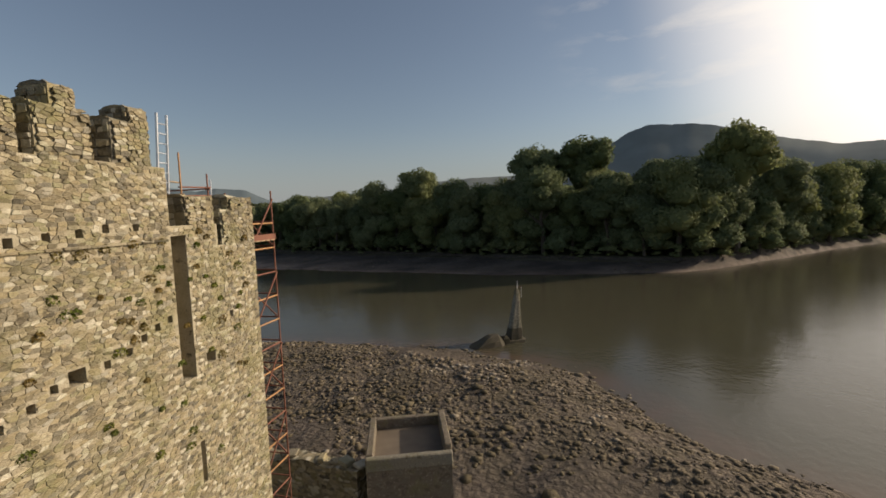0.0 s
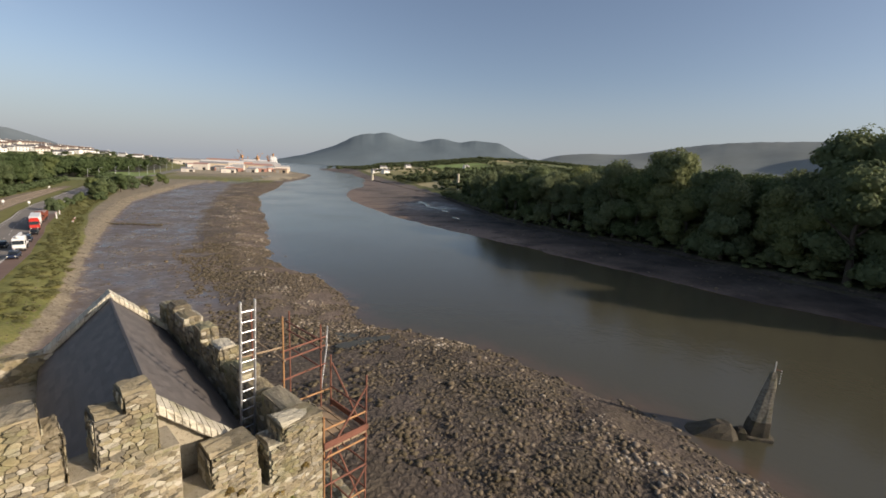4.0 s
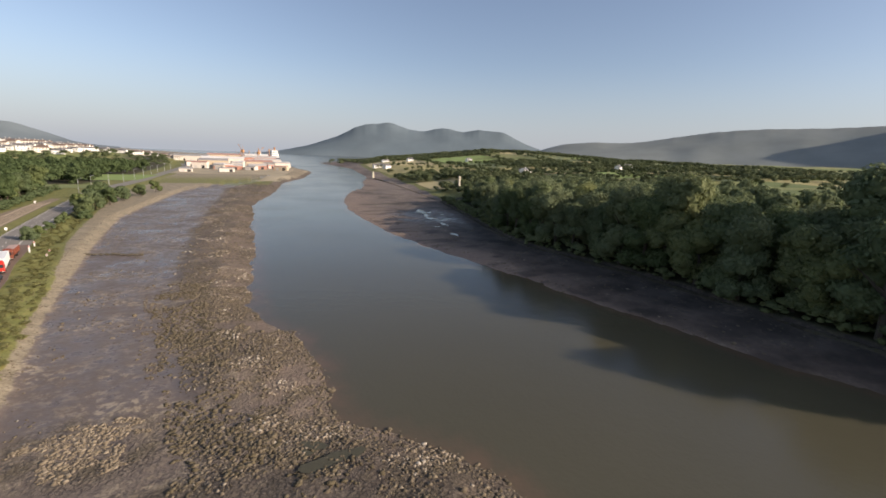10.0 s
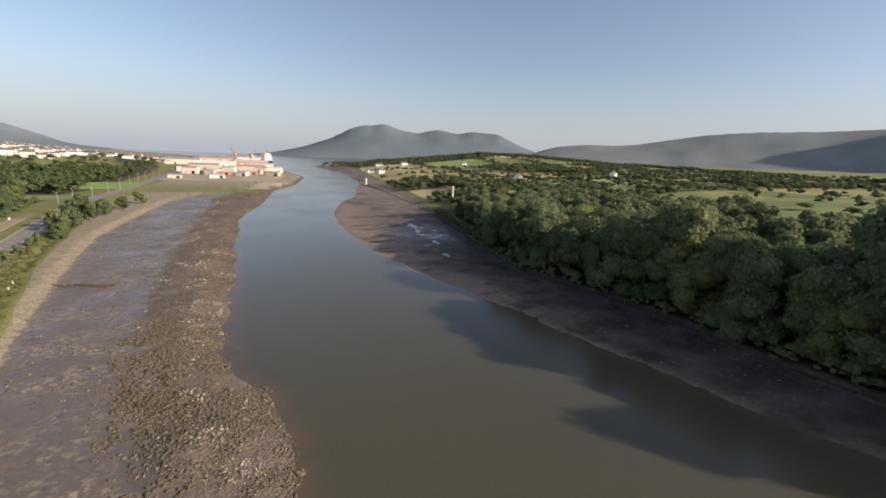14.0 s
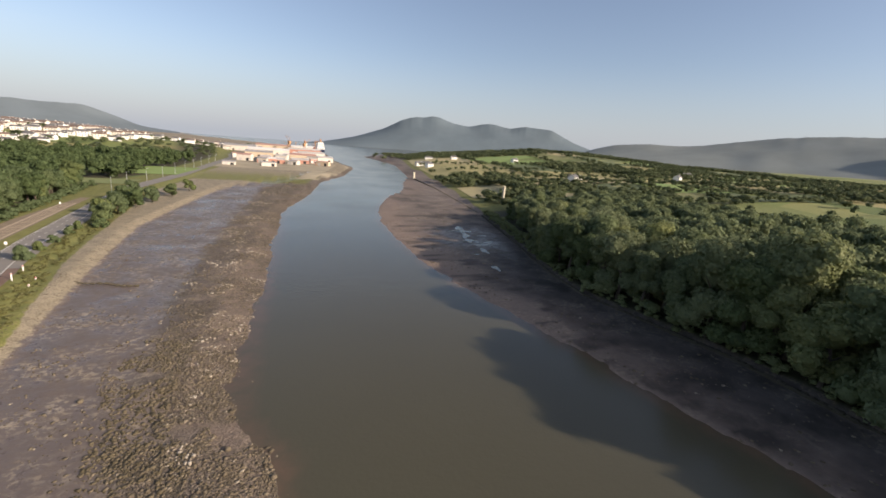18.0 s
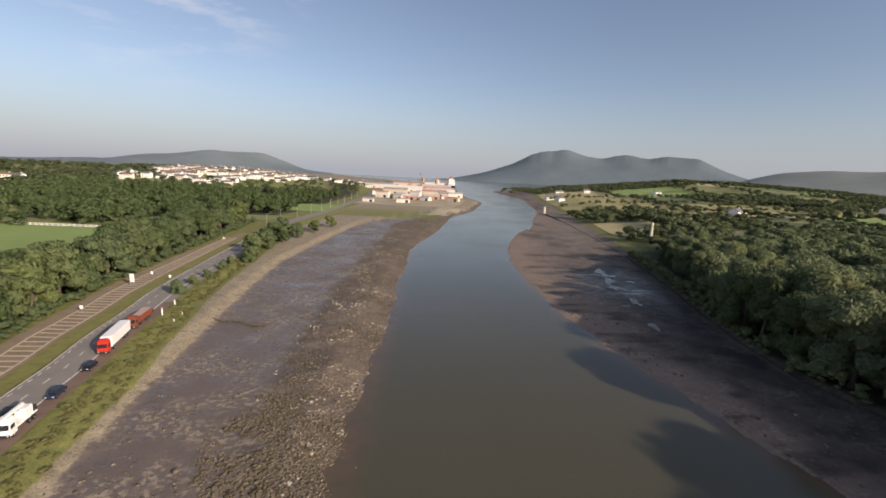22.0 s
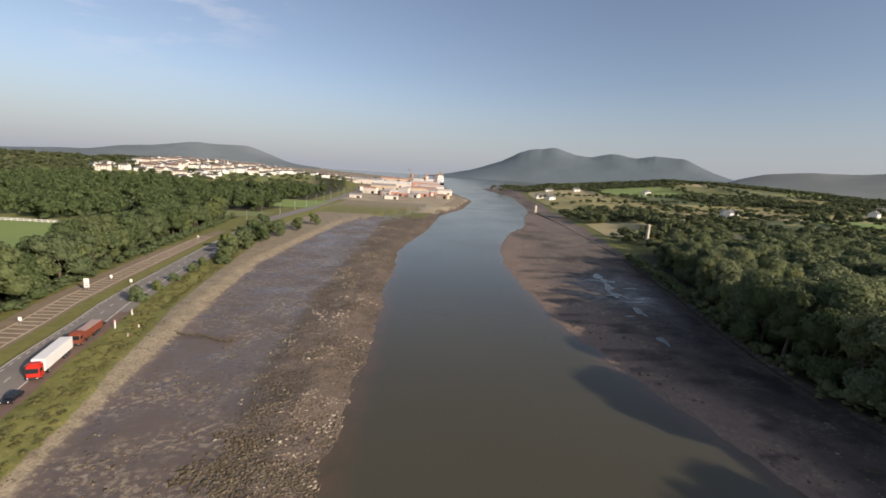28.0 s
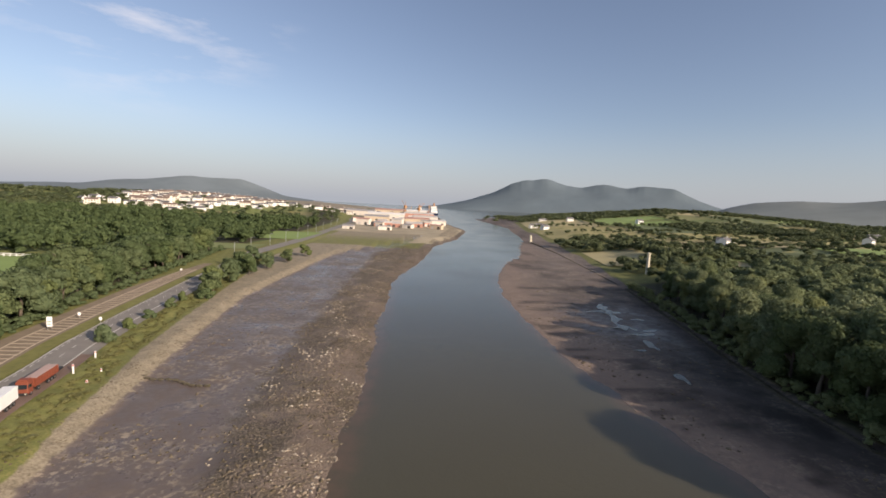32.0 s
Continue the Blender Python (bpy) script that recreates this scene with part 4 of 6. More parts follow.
for z in (16.6, 17.25, 17.55):
    pole("guard_rail", (0.45, 3.05, z), (2.05, 3.15, z + 0.06), RUST)
    pole("guard_rail", (1.85, 3.0, z), (1.85, 5.4, z), RUST)
pole("guard_rail", (0.5, 2.9, 17.3), (0.5, 5.3, 17.3), BOARD)
pole("guard_rail", (-0.9, 3.0, 17.75), (0.5, 3.05, 17.7), BOARD)
pole("brace", (1.85, 3.1, 15.8), (2.15, 3.2, 17.3), GALV)
pole("brace", (2.1, 3.2, 17.0), (2.2, 3.25, 17.9), GALV)

# bawn: court walls, gatehouse and lawn beside the tower
def rubble_run(name, label, pts, thick, base, tops, cat="wall", seed=1, mats=None):
    wall_mat, cap_mat = mats or (STONE_WALL, STONE)
    e = tagged(new(name), label, cat)
    rg = random.Random(seed)
    for (ax, ay), (bx, by), ta, tb in zip(pts, pts[1:], tops, tops[1:]):
        d = Vector((bx - ax, by - ay, 0))
        n = max(2, int(d.length / 0.6))
        s = Vector((-d.y, d.x, 0)).normalized() * thick / 2
        v, f = [], []
        for i in range(n + 1):
            p = Vector((ax, ay, 0)) + d * (i / n)
            t = ta + (tb - ta) * i / n + rg.uniform(-0.16, 0.16)
            w = rg.uniform(-0.05, 0.05)
            for q, z in ((p - s, base), (p - s * (1 + w), t), (p + s * (1 - w), t + rg.uniform(-0.1, 0.1)), (p + s, base)):
                v.append((q.x, q.y, z))
        for i in range(n):
            for j in range(3):
                a = i * 4 + j
                f.append((a, a + 1, a + 5, a + 4))
        f += [(0, 3, 2, 1), (n * 4, n * 4 + 1, n * 4 + 2, n * 4 + 3)]
        mesh_ob("wall_length", v, f, wall_mat, e)
        # loose capstones
        for i in range(int(d.length / 0.55)):
            t = (i + rg.random()) / max(1, int(d.length / 0.55))
            p = Vector((ax, ay, 0)) + d * t
            bm = fresh()
            w, q = rg.uniform(0.14, 0.34), rg.uniform(0.2, 0.46)
            box(bm, -w, -thick * q, 0, w, thick * rg.uniform(0.15, 0.46), rg.uniform(0.08, 0.26), 0.04, Matrix.Translation((p.x, p.y, ta + (tb - ta) * t - 0.03)) @ Matrix.Rotation(math.atan2(d.y, d.x) + rg.uniform(-0.6, 0.6), 4, "Z"))
            part("capstone", bm, cap_mat, e)
    return e


rubble_run("court_wall", "low ruined rubble wall round the grassy court", [(-10.8, -38.0), (-14.0, -24.5), (-17.2, -15.9), (-21.4, -7.8), (-27.8, -7.4), (-28.6, -10.5)], 0.8, 0.3, [4.7, 4.0, 3.0, 2.9, 2.9, 2.4])
rubble_run("inner_wall", "thick ruined cross wall in the court", [(-25.2, -9.0), (-22.8, -16.0), (-21.4, -23.0)], 0.9, 0.5, [3.1, 3.3, 3.6], seed=2)
gat = tagged(new("gatehouse"), "small stone gatehouse with a flat roof and low parapet", "gatehouse")
gat.matrix_world = Matrix.Translation((-9.9, -40.2, 0)) @ Matrix.Rotation(math.atan2(-2.9, 2.5), 4, "Z")
bm = fresh()
box(bm, -1.75, -1.85, 0.4, 1.75, 1.85, 5.9)
part("wall_block", bm, SHADESTONE, gat)
bm = fresh()
box(bm, -1.5, -1.6, 5.9, 1.5, 1.6, 5.96)
part("roof_deck", bm, plain("mossy roof deck", (0.17, 0.135, 0.10), 0.9, 0, 0.3, 1.2), gat)
for x0, y0, x1, y1, h in ((-1.8, -1.9, 1.8, -1.6, 6.45), (-1.8, 1.6, 1.8, 1.9, 6.45), (-1.8, -1.6, -1.5, 1.6, 6.5), (1.5, -1.6, 1.8, 1.6, 6.7)):
    bm = fresh()
    box(bm, x0, y0, 5.9, x1, y1, h, 0.04)
    part("parapet", bm, stone_mat("grey parapet stone", [(0.22, 0.2, 0.16), (0.3, 0.27, 0.21)]) if h == 6.45 and y0 < 0 else SHADESTONE, gat)
bm = fresh()
box(bm, -0.45, -1.92, 3.2, 0.25, -1.80, 4.4, 0.02)
part("window", bm, plain("boarded window", (0.10, 0.12, 0.14), 0.5), gat)
bm = fresh()
bmesh.ops.create_grid(bm, x_segments=26, y_segments=30, size=1.0)
for v in bm.verts:
    f = v.co.y * 0.5 + 0.5
    xa, xb2 = -24.0 + 3.5 * (1 - f), -18.6 + 6.5 * (1 - f) - 2.2 * f
    v.co = Vector((xa + (xb2 - xa) * (v.co.x * 0.5 + 0.5), -30 + 20.5 * f, 1.62 + 0.05 * random.uniform(-1, 1)))
me = bpy.data.meshes.new("lawn")
bm.to_mesh(me)
bm.free()
ml = Mat("court grass", 0.9, spec=0.15)
ml.color(ml.mix(ml.noise(6, 5), ml.ramp(ml.noise(0.9, 4), [(0.35, (0.05, 0.075, 0.022)), (0.65, (0.095, 0.13, 0.038))]), (0.15, 0.15, 0.06)))
ml.bump(ml.noise(25, 4), 0.7, 0.05)
me.materials.append(ml.m)
tagged(new("lawn", me), "short green grass in the walled court", "lawn", kind="structure")
shed = tagged(new("shed"), "low shed with a corrugated sheet roof in the court", "shed")
shed.matrix_world = pose(-17.4, -17.3, 0, 0, 0, 24)
bm = fresh()
box(bm, -1.6, -2.3, 1.5, 1.6, 2.3, 3.0)
part("wall_block", bm, BOARD, shed)
v, f = [], []
n = 60
for i in range(n + 1):
    y = -2.5 + 5.0 * i / n
    z = 3.08 + 0.035 * math.cos(i * 2.1)
    v += [(-1.8, y, z + 0.25), (1.8, y, z - 0.2)]
f = [(2 * i, 2 * i + 1, 2 * i + 3, 2 * i + 2) for i in range(n)]
mesh_ob("roof_sheet", v, f, plain("galvanised sheet", (0.40, 0.40, 0.39), 0.5, 0.5, 0.25, 1.5), shed)

# builders' timber and fallen stones in the court
rt = random.Random(44)
for x, y, a, n in ((-20.6, -19.5, 62, 2.6), (-20.1, -19.2, 58, 2.9), (-19.6, -19.8, 71, 2.4), (-16.3, -21.6, 20, 3.0), (-16.1, -21.1, 26, 2.7), (-19.9, -15.4, -15, 2.2)):
    e = tagged(new("timber_plank"), "weathered scaffold plank lying on the court grass", "plank", "planks in the court")
    e.matrix_world = pose(x, y, 1.72, rt.uniform(-3, 3), 0, a)
    bm = fresh()
    box(bm, -n / 2, -0.115, 0, n / 2, 0.115, 0.045, 0.005)
    part("board", bm, BOARD, e)
    for k in (-1, 1):
        bm = fresh()
        box(bm, k * (n / 2 - 0.04) - 0.03, -0.12, -0.003, k * (n / 2 - 0.04) + 0.03, 0.12, 0.05)
        part("end_band", bm, GALV, e)
for k in range(22):
    u, w = rt.uniform(0, 1), rt.uniform(-0.9, 0.9)
    e = tagged(new("fallen_stone"), "loose rubble stone fallen from the court wall", "stone", "fallen stones in the court")
    e.matrix_world = pose(-14.6 - 5.6 * u + w - 1.2, -24.0 + 14.0 * u, 1.62, 0, 0, rt.uniform(0, 180))
    bm = fresh()
    q = rt.uniform(0.12, 0.3)
    box(bm, -q, -q * 0.7, 0, q, q * 0.7, q * 0.8, q * 0.2)
    for v in bm.verts:
        v.co += Vector((rt.uniform(-1, 1), rt.uniform(-1, 1), rt.uniform(-0.3, 0.3))) * q * 0.15
    part("stone", bm, STONE, e)

# ruined beacon pillar in the river, and the fallen lump beside it
pil = tagged(new("beacon_pillar"), "leaning weathered stone beacon pillar standing in the river", "beacon")
pil.matrix_world = pose(24.6, -28.8, 0, 0, 0, -38)


def ruin(name, rings, mat, parent, seed, n=14):
    """A rough solid from rings of x, y, z, rx, ry."""
    rg = random.Random(seed)
    v, f = [], []
    for x, y, z, rx, ry in rings:
        for k in range(n):
            a = 2 * math.pi * k / n
            c, s = math.cos(a), math.sin(a)
            q = 1.0 / max(abs(c), abs(s)) ** 0.75
            w = rg.uniform(0.93, 1.06)
            v.append((x + rx * c * q * w, y + ry * s * q * w, z + rg.uniform(-0.05, 0.05)))
    for i in range(len(rings) - 1):
        for k in range(n):
            f.append((i * n + k, i * n + (k + 1) % n, (i + 1) * n + (k + 1) % n, (i + 1) * n + k))
    f.append(tuple((len(rings) - 1) * n + k for k in range(n)))
    return mesh_ob(name, v, f, mat, parent)


WETSTONE = stone_mat("weed-stained stone", [(0.045, 0.038, 0.027), (0.07, 0.06, 0.043), (0.10, 0.086, 0.062)], wear=0.35)
ruin("plinth", [(0, 0, -1.4, 1.4, 1.15), (0, 0, 0.25, 1.35, 1.1), (0, 0, 0.3, 1.15, 0.95)], WETSTONE, pil, 1)
SPIRE = stone_mat("weathered beacon stone", [(0.13, 0.115, 0.085), (0.22, 0.20, 0.155), (0.30, 0.275, 0.22)], by="cell", wear=0.8)
ruin("foot", [(0, 0, 0.3, 1.02, 0.86), (0.06, 0, 1.0, 0.92, 0.8), (0.14, 0, 1.7, 0.82, 0.72)], WETSTONE, pil, 2)
ruin("shaft", [(0.14, 0, 1.68, 0.80, 0.71), (0.25, 0, 3.0, 0.64, 0.6), (0.40, 0.05, 4.4, 0.45, 0.48), (0.48, 0.03, 5.1, 0.40, 0.40), (0.52, 0.05, 5.7, 0.31, 0.36), (0.55, 0.05, 6.3, 0.26, 0.3), (0.58, 0.05, 6.45, 0.12, 0.16)], SPIRE, pil, 2)
bm = fresh()
tube(bm, (0.6, 0.05, 6.2), (0.62, 0.05, 7.45), 0.07, 8, 0.05)
part("post", bm, plain("pale post", (0.55, 0.53, 0.48), 0.7), pil)
bm = fresh()
tube(bm, (0.62, 0.05, 6.7), (1.15, 0.05, 6.65), 0.03, 6)
part("bracket", bm, RUST, pil)
for i in range(6):
    bm = fresh()
    bmesh.ops.create_icosphere(bm, subdivisions=1, radius=0.06, matrix=Matrix.Translation((1.15, 0.05, 6.6 - i * 0.24)))
    part("chain_link", bm, GALV, pil)
lump = tagged(new("fallen_masonry"), "dark lump of fallen masonry lying in the shallows", "rubble")
lump.matrix_world = pose(20.8, -26.8, 0, 0, 0, -38)
ruin("block", [(0, 0, -1.2, 2.3, 1.2), (0.2, 0, 0.1, 2.1, 1.1), (0.6, 0, 0.6, 1.5, 0.95), (0.9, 0, 1.1, 0.95, 0.7), (1.1, 0, 1.3, 0.55, 0.45)], WETSTONE, lump, 4)
ruin("block", [(2.6, 0, -1.0, 0.6, 0.6), (2.6, 0, 0.7, 0.5, 0.5), (2.6, 0, 0.95, 0.25, 0.25)], WETSTONE, lump, 5)
# ---- road, verge, traffic ----
ASPHALT = Mat("asphalt", 0.85, spec=0.25)
ASPHALT.color(ASPHALT.mix(ASPHALT.noise(30, 4), ASPHALT.ramp(ASPHALT.noise(0.25, 5), [(0.35, (0.16, 0.146, 0.13)), (0.65, (0.23, 0.21, 0.185))]), (0.24, 0.22, 0.195)))
ASPHALT = ASPHALT.m
REDWAY = plain("reddish hard shoulder", (0.17, 0.115, 0.09), 0.9, 0, 0.25, 0.4)
STRIP = plain("brown hard standing", (0.21, 0.165, 0.115), 0.95, 0, 0.3, 0.3)
PAINT = plain("road paint", (0.62, 0.60, 0.54), 0.7, 0, 0.2, 1.0)
BUFF = plain("buff paving bars", (0.46, 0.37, 0.27), 0.85, 0, 0.2, 0.8)


def band(name, label, off0, off1, y0, y1, z, mat, cat, step_y=3.0, narrow=None):
    """A strip beside the road line, from one offset to another, following the curve."""
    ys = np.arange(y0, y1 + 0.1, step_y)
    v, f = [], []
    for i, y in enumerate(ys):
        x = float(road_right(y))
        k = narrow(y) if narrow else 1.0
        v += [(x - off0, y, z), (x - off0 - (off1 - off0) * k, y, z)]
        if i:
            f.append((2 * i - 2, 2 * i, 2 * i + 1, 2 * i - 1))
    return tagged(mesh_ob(name, v, f, mat), label, cat, kind="structure")


band("road", "two-lane asphalt road along the shore", 0.4, 10.6, -160, 900, 3.06, ASPHALT, "road")
band("hard_shoulder", "reddish worn hard shoulder", 0.45, 3.1, -120, 130, 3.075, REDWAY, "road")
band("median_grass", "yellow-green grass strip between road and hard standing", 11.0, 14.8, -120, 300, 3.12, plain("dry median grass", (0.17, 0.165, 0.05), 0.95, 0, 0.35, 0.5, 0.5), "grass")
band("hard_standing", "brown hard standing marked with buff bars", 15.0, 26.0, -120, 270, 3.08, STRIP, "hard standing", narrow=lambda y: float(np.interp(y, [60, 120, 200, 270], [0.85, 0.95, 0.95, 0.4])))
band("edge_line", "pale painted edge line", 3.15, 3.4, -120, 320, 3.10, PAINT, "road marking")
band("edge_line", "pale painted edge line", 10.2, 10.4, -120, 320, 3.10, PAINT, "road marking")
bars = tagged(new("paving_bars"), "row of buff bars laid across the hard standing", "road marking", kind="structure")
y = 30.0
bar_me = None
while y < 250:
    x = float(road_right(y))
    sl = (float(road_right(y + 1)) - x)
    if bar_me is None:
        bm = fresh()
        box(bm, -5.1, -0.24, 0, 0, 0.24, 0.03, 0.005)
        bar_me = bpy.data.meshes.new("bar")
        bm.to_mesh(bar_me)
        bm.free()
        bar_me.materials.append(BUFF)
    b = new("bar", bar_me)
    b.parent = bars
    b.matrix_basis = pose(x - 16.2, y, 3.085, 0, 0, -math.degrees(math.atan(sl)) - 12)
    y += 2.5
band("bar_edge", "buff kerb line along the bars", 15.9, 16.3, 30, 250, 3.10, BUFF, "road marking")
band("bar_edge", "buff kerb line along the bars", 21.4, 21.9, 30, 250, 3.10, BUFF, "road marking")
dashes = tagged(new("lane_dashes"), "broken pale lane line", "road marking", kind="structure")
bm = fresh()
box(bm, -0.08, -1.0, 0, 0.08, 1.0, 0.006)
dm = bpy.data.meshes.new("dash")
bm.to_mesh(dm)
bm.free()
dm.materials.append(PAINT)
for off in (6.8, 9.6):
    for y in np.arange(20, 260, 6.0 if off < 7 else 2.6):
        o = new("dash", dm)
        o.parent = dashes
        sl = float(road_right(y + 1) - road_right(y))
        o.matrix_basis = Matrix.Translation((float(road_right(y)) - off, y, 3.068)) @ Matrix.Rotation(-math.atan(sl), 4, "Z") @ Matrix.Diagonal((1, 1 if off < 7 else 0.6, 1, 1))

GLASS = Mat("dark vehicle glass", 0.08, spec=0.6)
GLASS.color((0.02, 0.025, 0.03))
GLASS = GLASS.m
TYRE = plain("tyre rubber", (0.02, 0.02, 0.02), 0.85)
RIM = plain("steel rim", (0.4, 0.4, 0.4), 0.4, 0.8)
WHITE = plain("white paint", (0.78, 0.77, 0.74), 0.4, 0, 0.06)
RED = plain("red vehicle paint", (0.52, 0.03, 0.018), 0.35, 0, 0.1)
BROWN = plain("red-brown tipper paint", (0.20, 0.055, 0.03), 0.55, 0, 0.25)
CHASSIS = plain("chassis steel", (0.04, 0.04, 0.042), 0.6, 0.4)
LAMP = plain("lamp lens", (0.75, 0.72, 0.6), 0.2)


def wheel(parent, x, y, r, w=0.28):
    bm = fresh()
    tube(bm, (x - w / 2, y, r), (x + w / 2, y, r), r, 18)
    t = part("wheel", bm, TYRE, parent)
    bm = fresh()
    tube(bm, (x - w / 2 - 0.01, y, r), (x + w / 2 + 0.01, y, r), r * 0.55, 12)
    part("rim", bm, RIM, t)


def place(e, y, off, s):
    x = float(road_right(y))
    a = -math.atan(float(road_right(y + 3) - road_right(y - 3)) / 6)
    e.matrix_world = Matrix.Translation((x - off, y, 3.08)) @ Matrix.Rotation(a, 4, "Z") @ Matrix.Diagonal((s, s, s, 1))


def cab(e, mat, y0=0.0):
    bm = fresh()
    box(bm, -1.24, y0, 0.55, 1.24, y0 + 2.2, 3.45, 0.14)
    for v in bm.verts:
        if v.co.z > 2.4 and v.co.y < y0 + 1:
            v.co.y += 0.28 * (v.co.z - 2.4)
    b = part("cab", bm, mat, e)
    bm = fresh()
    box(bm, -1.1, y0 - 0.03, 1.85, 1.1, y0 + 0.05, 2.85, 0.02)
    for v in bm.verts:
        if v.co.z > 2.4:
            v.co.y += 0.28 * (v.co.z - 2.4)
    part("windscreen", bm, GLASS, b)
    for x in (-1.25, 1.21):
        bm = fresh()
        box(bm, x, y0 + 0.5, 1.9, x + 0.04, y0 + 1.5, 2.7, 0.01)
        part("side_window", bm, GLASS, b)
    bm = fresh()
    box(bm, -1.2, y0 - 0.12, 0.4, 1.2, y0 + 0.1, 0.95, 0.05)
    part("bumper", bm, CHASSIS, b)
    for x in (-1.0, 0.7):
        bm = fresh()
        box(bm, x, y0 - 0.14, 0.7, x + 0.3, y0 - 0.1, 0.88, 0.01)
        part("headlight", bm, LAMP, b)
    bm = fresh()
    box(bm, -1.0, y0 + 0.4, 3.4, 1.0, y0 + 2.1, 3.85, 0.12)
    part("wind_deflector", bm, mat, b)
    for x in (-1.5, 1.34):
        bm = fresh()
        box(bm, x, y0 + 0.1, 2.0, x + 0.16, y0 + 0.25, 2.7, 0.02)
        part("mirror", bm, CHASSIS, b)


def lorry(label, cab_mat, body_mat, kind):
    e = tagged(new("lorry"), label, "lorry")
    cab(e, cab_mat)
    bm = fresh()
    box(bm, -0.5, 1.0, 0.75, 0.5, 16.2, 1.15)
    part("chassis", bm, CHASSIS, e)
    bm = fresh()
    if kind == "box":
        box(bm, -1.27, 2.7, 1.15, 1.27, 16.4, 4.0, 0.04)
        part("trailer", bm, body_mat, e)
        for i in range(10):
            bm = fresh()
            box(bm, 1.27, 3.0 + i * 1.35, 1.3, 1.285, 3.06 + i * 1.35, 3.9)
            part("trailer_rib", bm, WHITE, e)
    else:
        box(bm, -1.25, 2.9, 1.2, 1.25, 12.4, 1.35)
        for x in (-1.25, 1.15):
            box(bm, x, 2.9, 1.35, x + 0.1, 12.4, 3.1, 0.02)
        box(bm, -1.25, 2.9, 1.35, 1.25, 3.0, 3.3)
        box(bm, -1.25, 12.3, 1.35, 1.25, 12.4, 3.1)
        tr = part("tipper_body", bm, body_mat, e)
        for i in range(9):
            for x in (-1.33, 1.25):
                bm = fresh()
                box(bm, x, 3.2 + i * 1.1, 1.3, x + 0.08, 3.32 + i * 1.1, 3.1)
                part("rib", bm, body_mat, tr)
        bm = fresh()
        box(bm, -1.2, 3.0, 3.1, 1.2, 12.3, 3.2, 0.05)
        part("sheet_cover", bm, plain("pale tipper sheet", (0.42, 0.30, 0.26), 0.8), tr)
    end = 16 if kind == "box" else 12
    for y in (1.3, 4.2, end - 3.8, end - 2.5, end - 1.2):
        for x in (-1.05, 1.05):
            wheel(e, x, y, 0.5, 0.32)
    return e


place(lorry("red-cabbed articulated lorry with a white box trailer in a traffic queue", RED, WHITE, "box"), 91.5, 2.3, 0.80)
place(lorry("red-brown tipper lorry waiting behind the white trailer", BROWN, BROWN, "tipper"), 106.5, 2.5, 0.80)


def car(label, mat):
    e = tagged(new("car"), label, "car", "cars in the queue")
    bm = fresh()
    box(bm, -0.88, 0, 0.28, 0.88, 4.3, 0.92, 0.12)
    part("body", bm, mat, e)
    bm = fresh()
    box(bm, -0.78, 1.05, 0.9, 0.78, 3.9, 1.45, 0.1)
    for v in bm.verts:
        if v.co.z > 1.2:
            v.co.x *= 0.84
            v.co.y = 2.5 + (v.co.y - 2.5) * 0.72
    g = part("cabin_glass", bm, GLASS, e)
    bm = fresh()
    box(bm, -0.66, 1.5, 1.44, 0.66, 3.5, 1.5, 0.03)
    part("roof", bm, mat, g)
    for y in (0.8, 3.4):
        for x in (-0.82, 0.82):
            wheel(e, x, y, 0.32, 0.2)
    for x in (-0.75, 0.45):
        bm = fresh()
        box(bm, x, -0.02, 0.62, x + 0.3, 0.04, 0.76, 0.01)
        part("headlight", bm, LAMP, e)
    return e


BLACK = plain("black car paint", (0.015, 0.016, 0.02), 0.25)
NAVY = plain("dark blue car paint", (0.02, 0.03, 0.06), 0.25)
place(car("black hatchback in a traffic queue", BLACK), 83.5, 2.1, 0.85)
place(car("dark blue car in a traffic queue", NAVY), 73.0, 2.1, 0.9)
place(car("dark blue car in a traffic queue", NAVY), 54.0, 2.1, 0.9)
place(car("black hatchback on the outer lane", BLACK), 66.0, 5.4, 0.85)

crane = tagged(new("crane_lorry"), "white lorry with a folded lattice crane in a traffic queue", "crane lorry")
cab(crane, WHITE)
for nm, b0, mat in (("chassis", (-0.6, 1, 0.7, 0.6, 8.5, 1.2), CHASSIS), ("deck", (-1.2, 2.4, 1.2, 1.2, 8.4, 1.5), WHITE), ("crane_house", (-0.9, 5.2, 1.5, 0.9, 7.6, 3.2), WHITE), ("counterweight", (-1.1, 7.6, 1.5, 1.1, 8.5, 2.6), CHASSIS)):
    bm = fresh()
    box(bm, *b0, 0.08)
    part(nm, bm, mat, crane)
bm = fresh()
box(bm, -0.3, -0.4, 3.6, 0.3, 6.4, 4.15, 0.05)
part("jib", bm, WHITE, crane)
bm = fresh()
tube(bm, (0, 5.8, 2.9), (0, 3.2, 3.7), 0.12, 8)
part("jib_ram", bm, GALV, crane)
for y in (1.2, 5.8, 7.2):
    for x in (-1.05, 1.05):
        wheel(crane, x, y, 0.5, 0.32)
place(crane, 62.0, 2.3, 0.78)

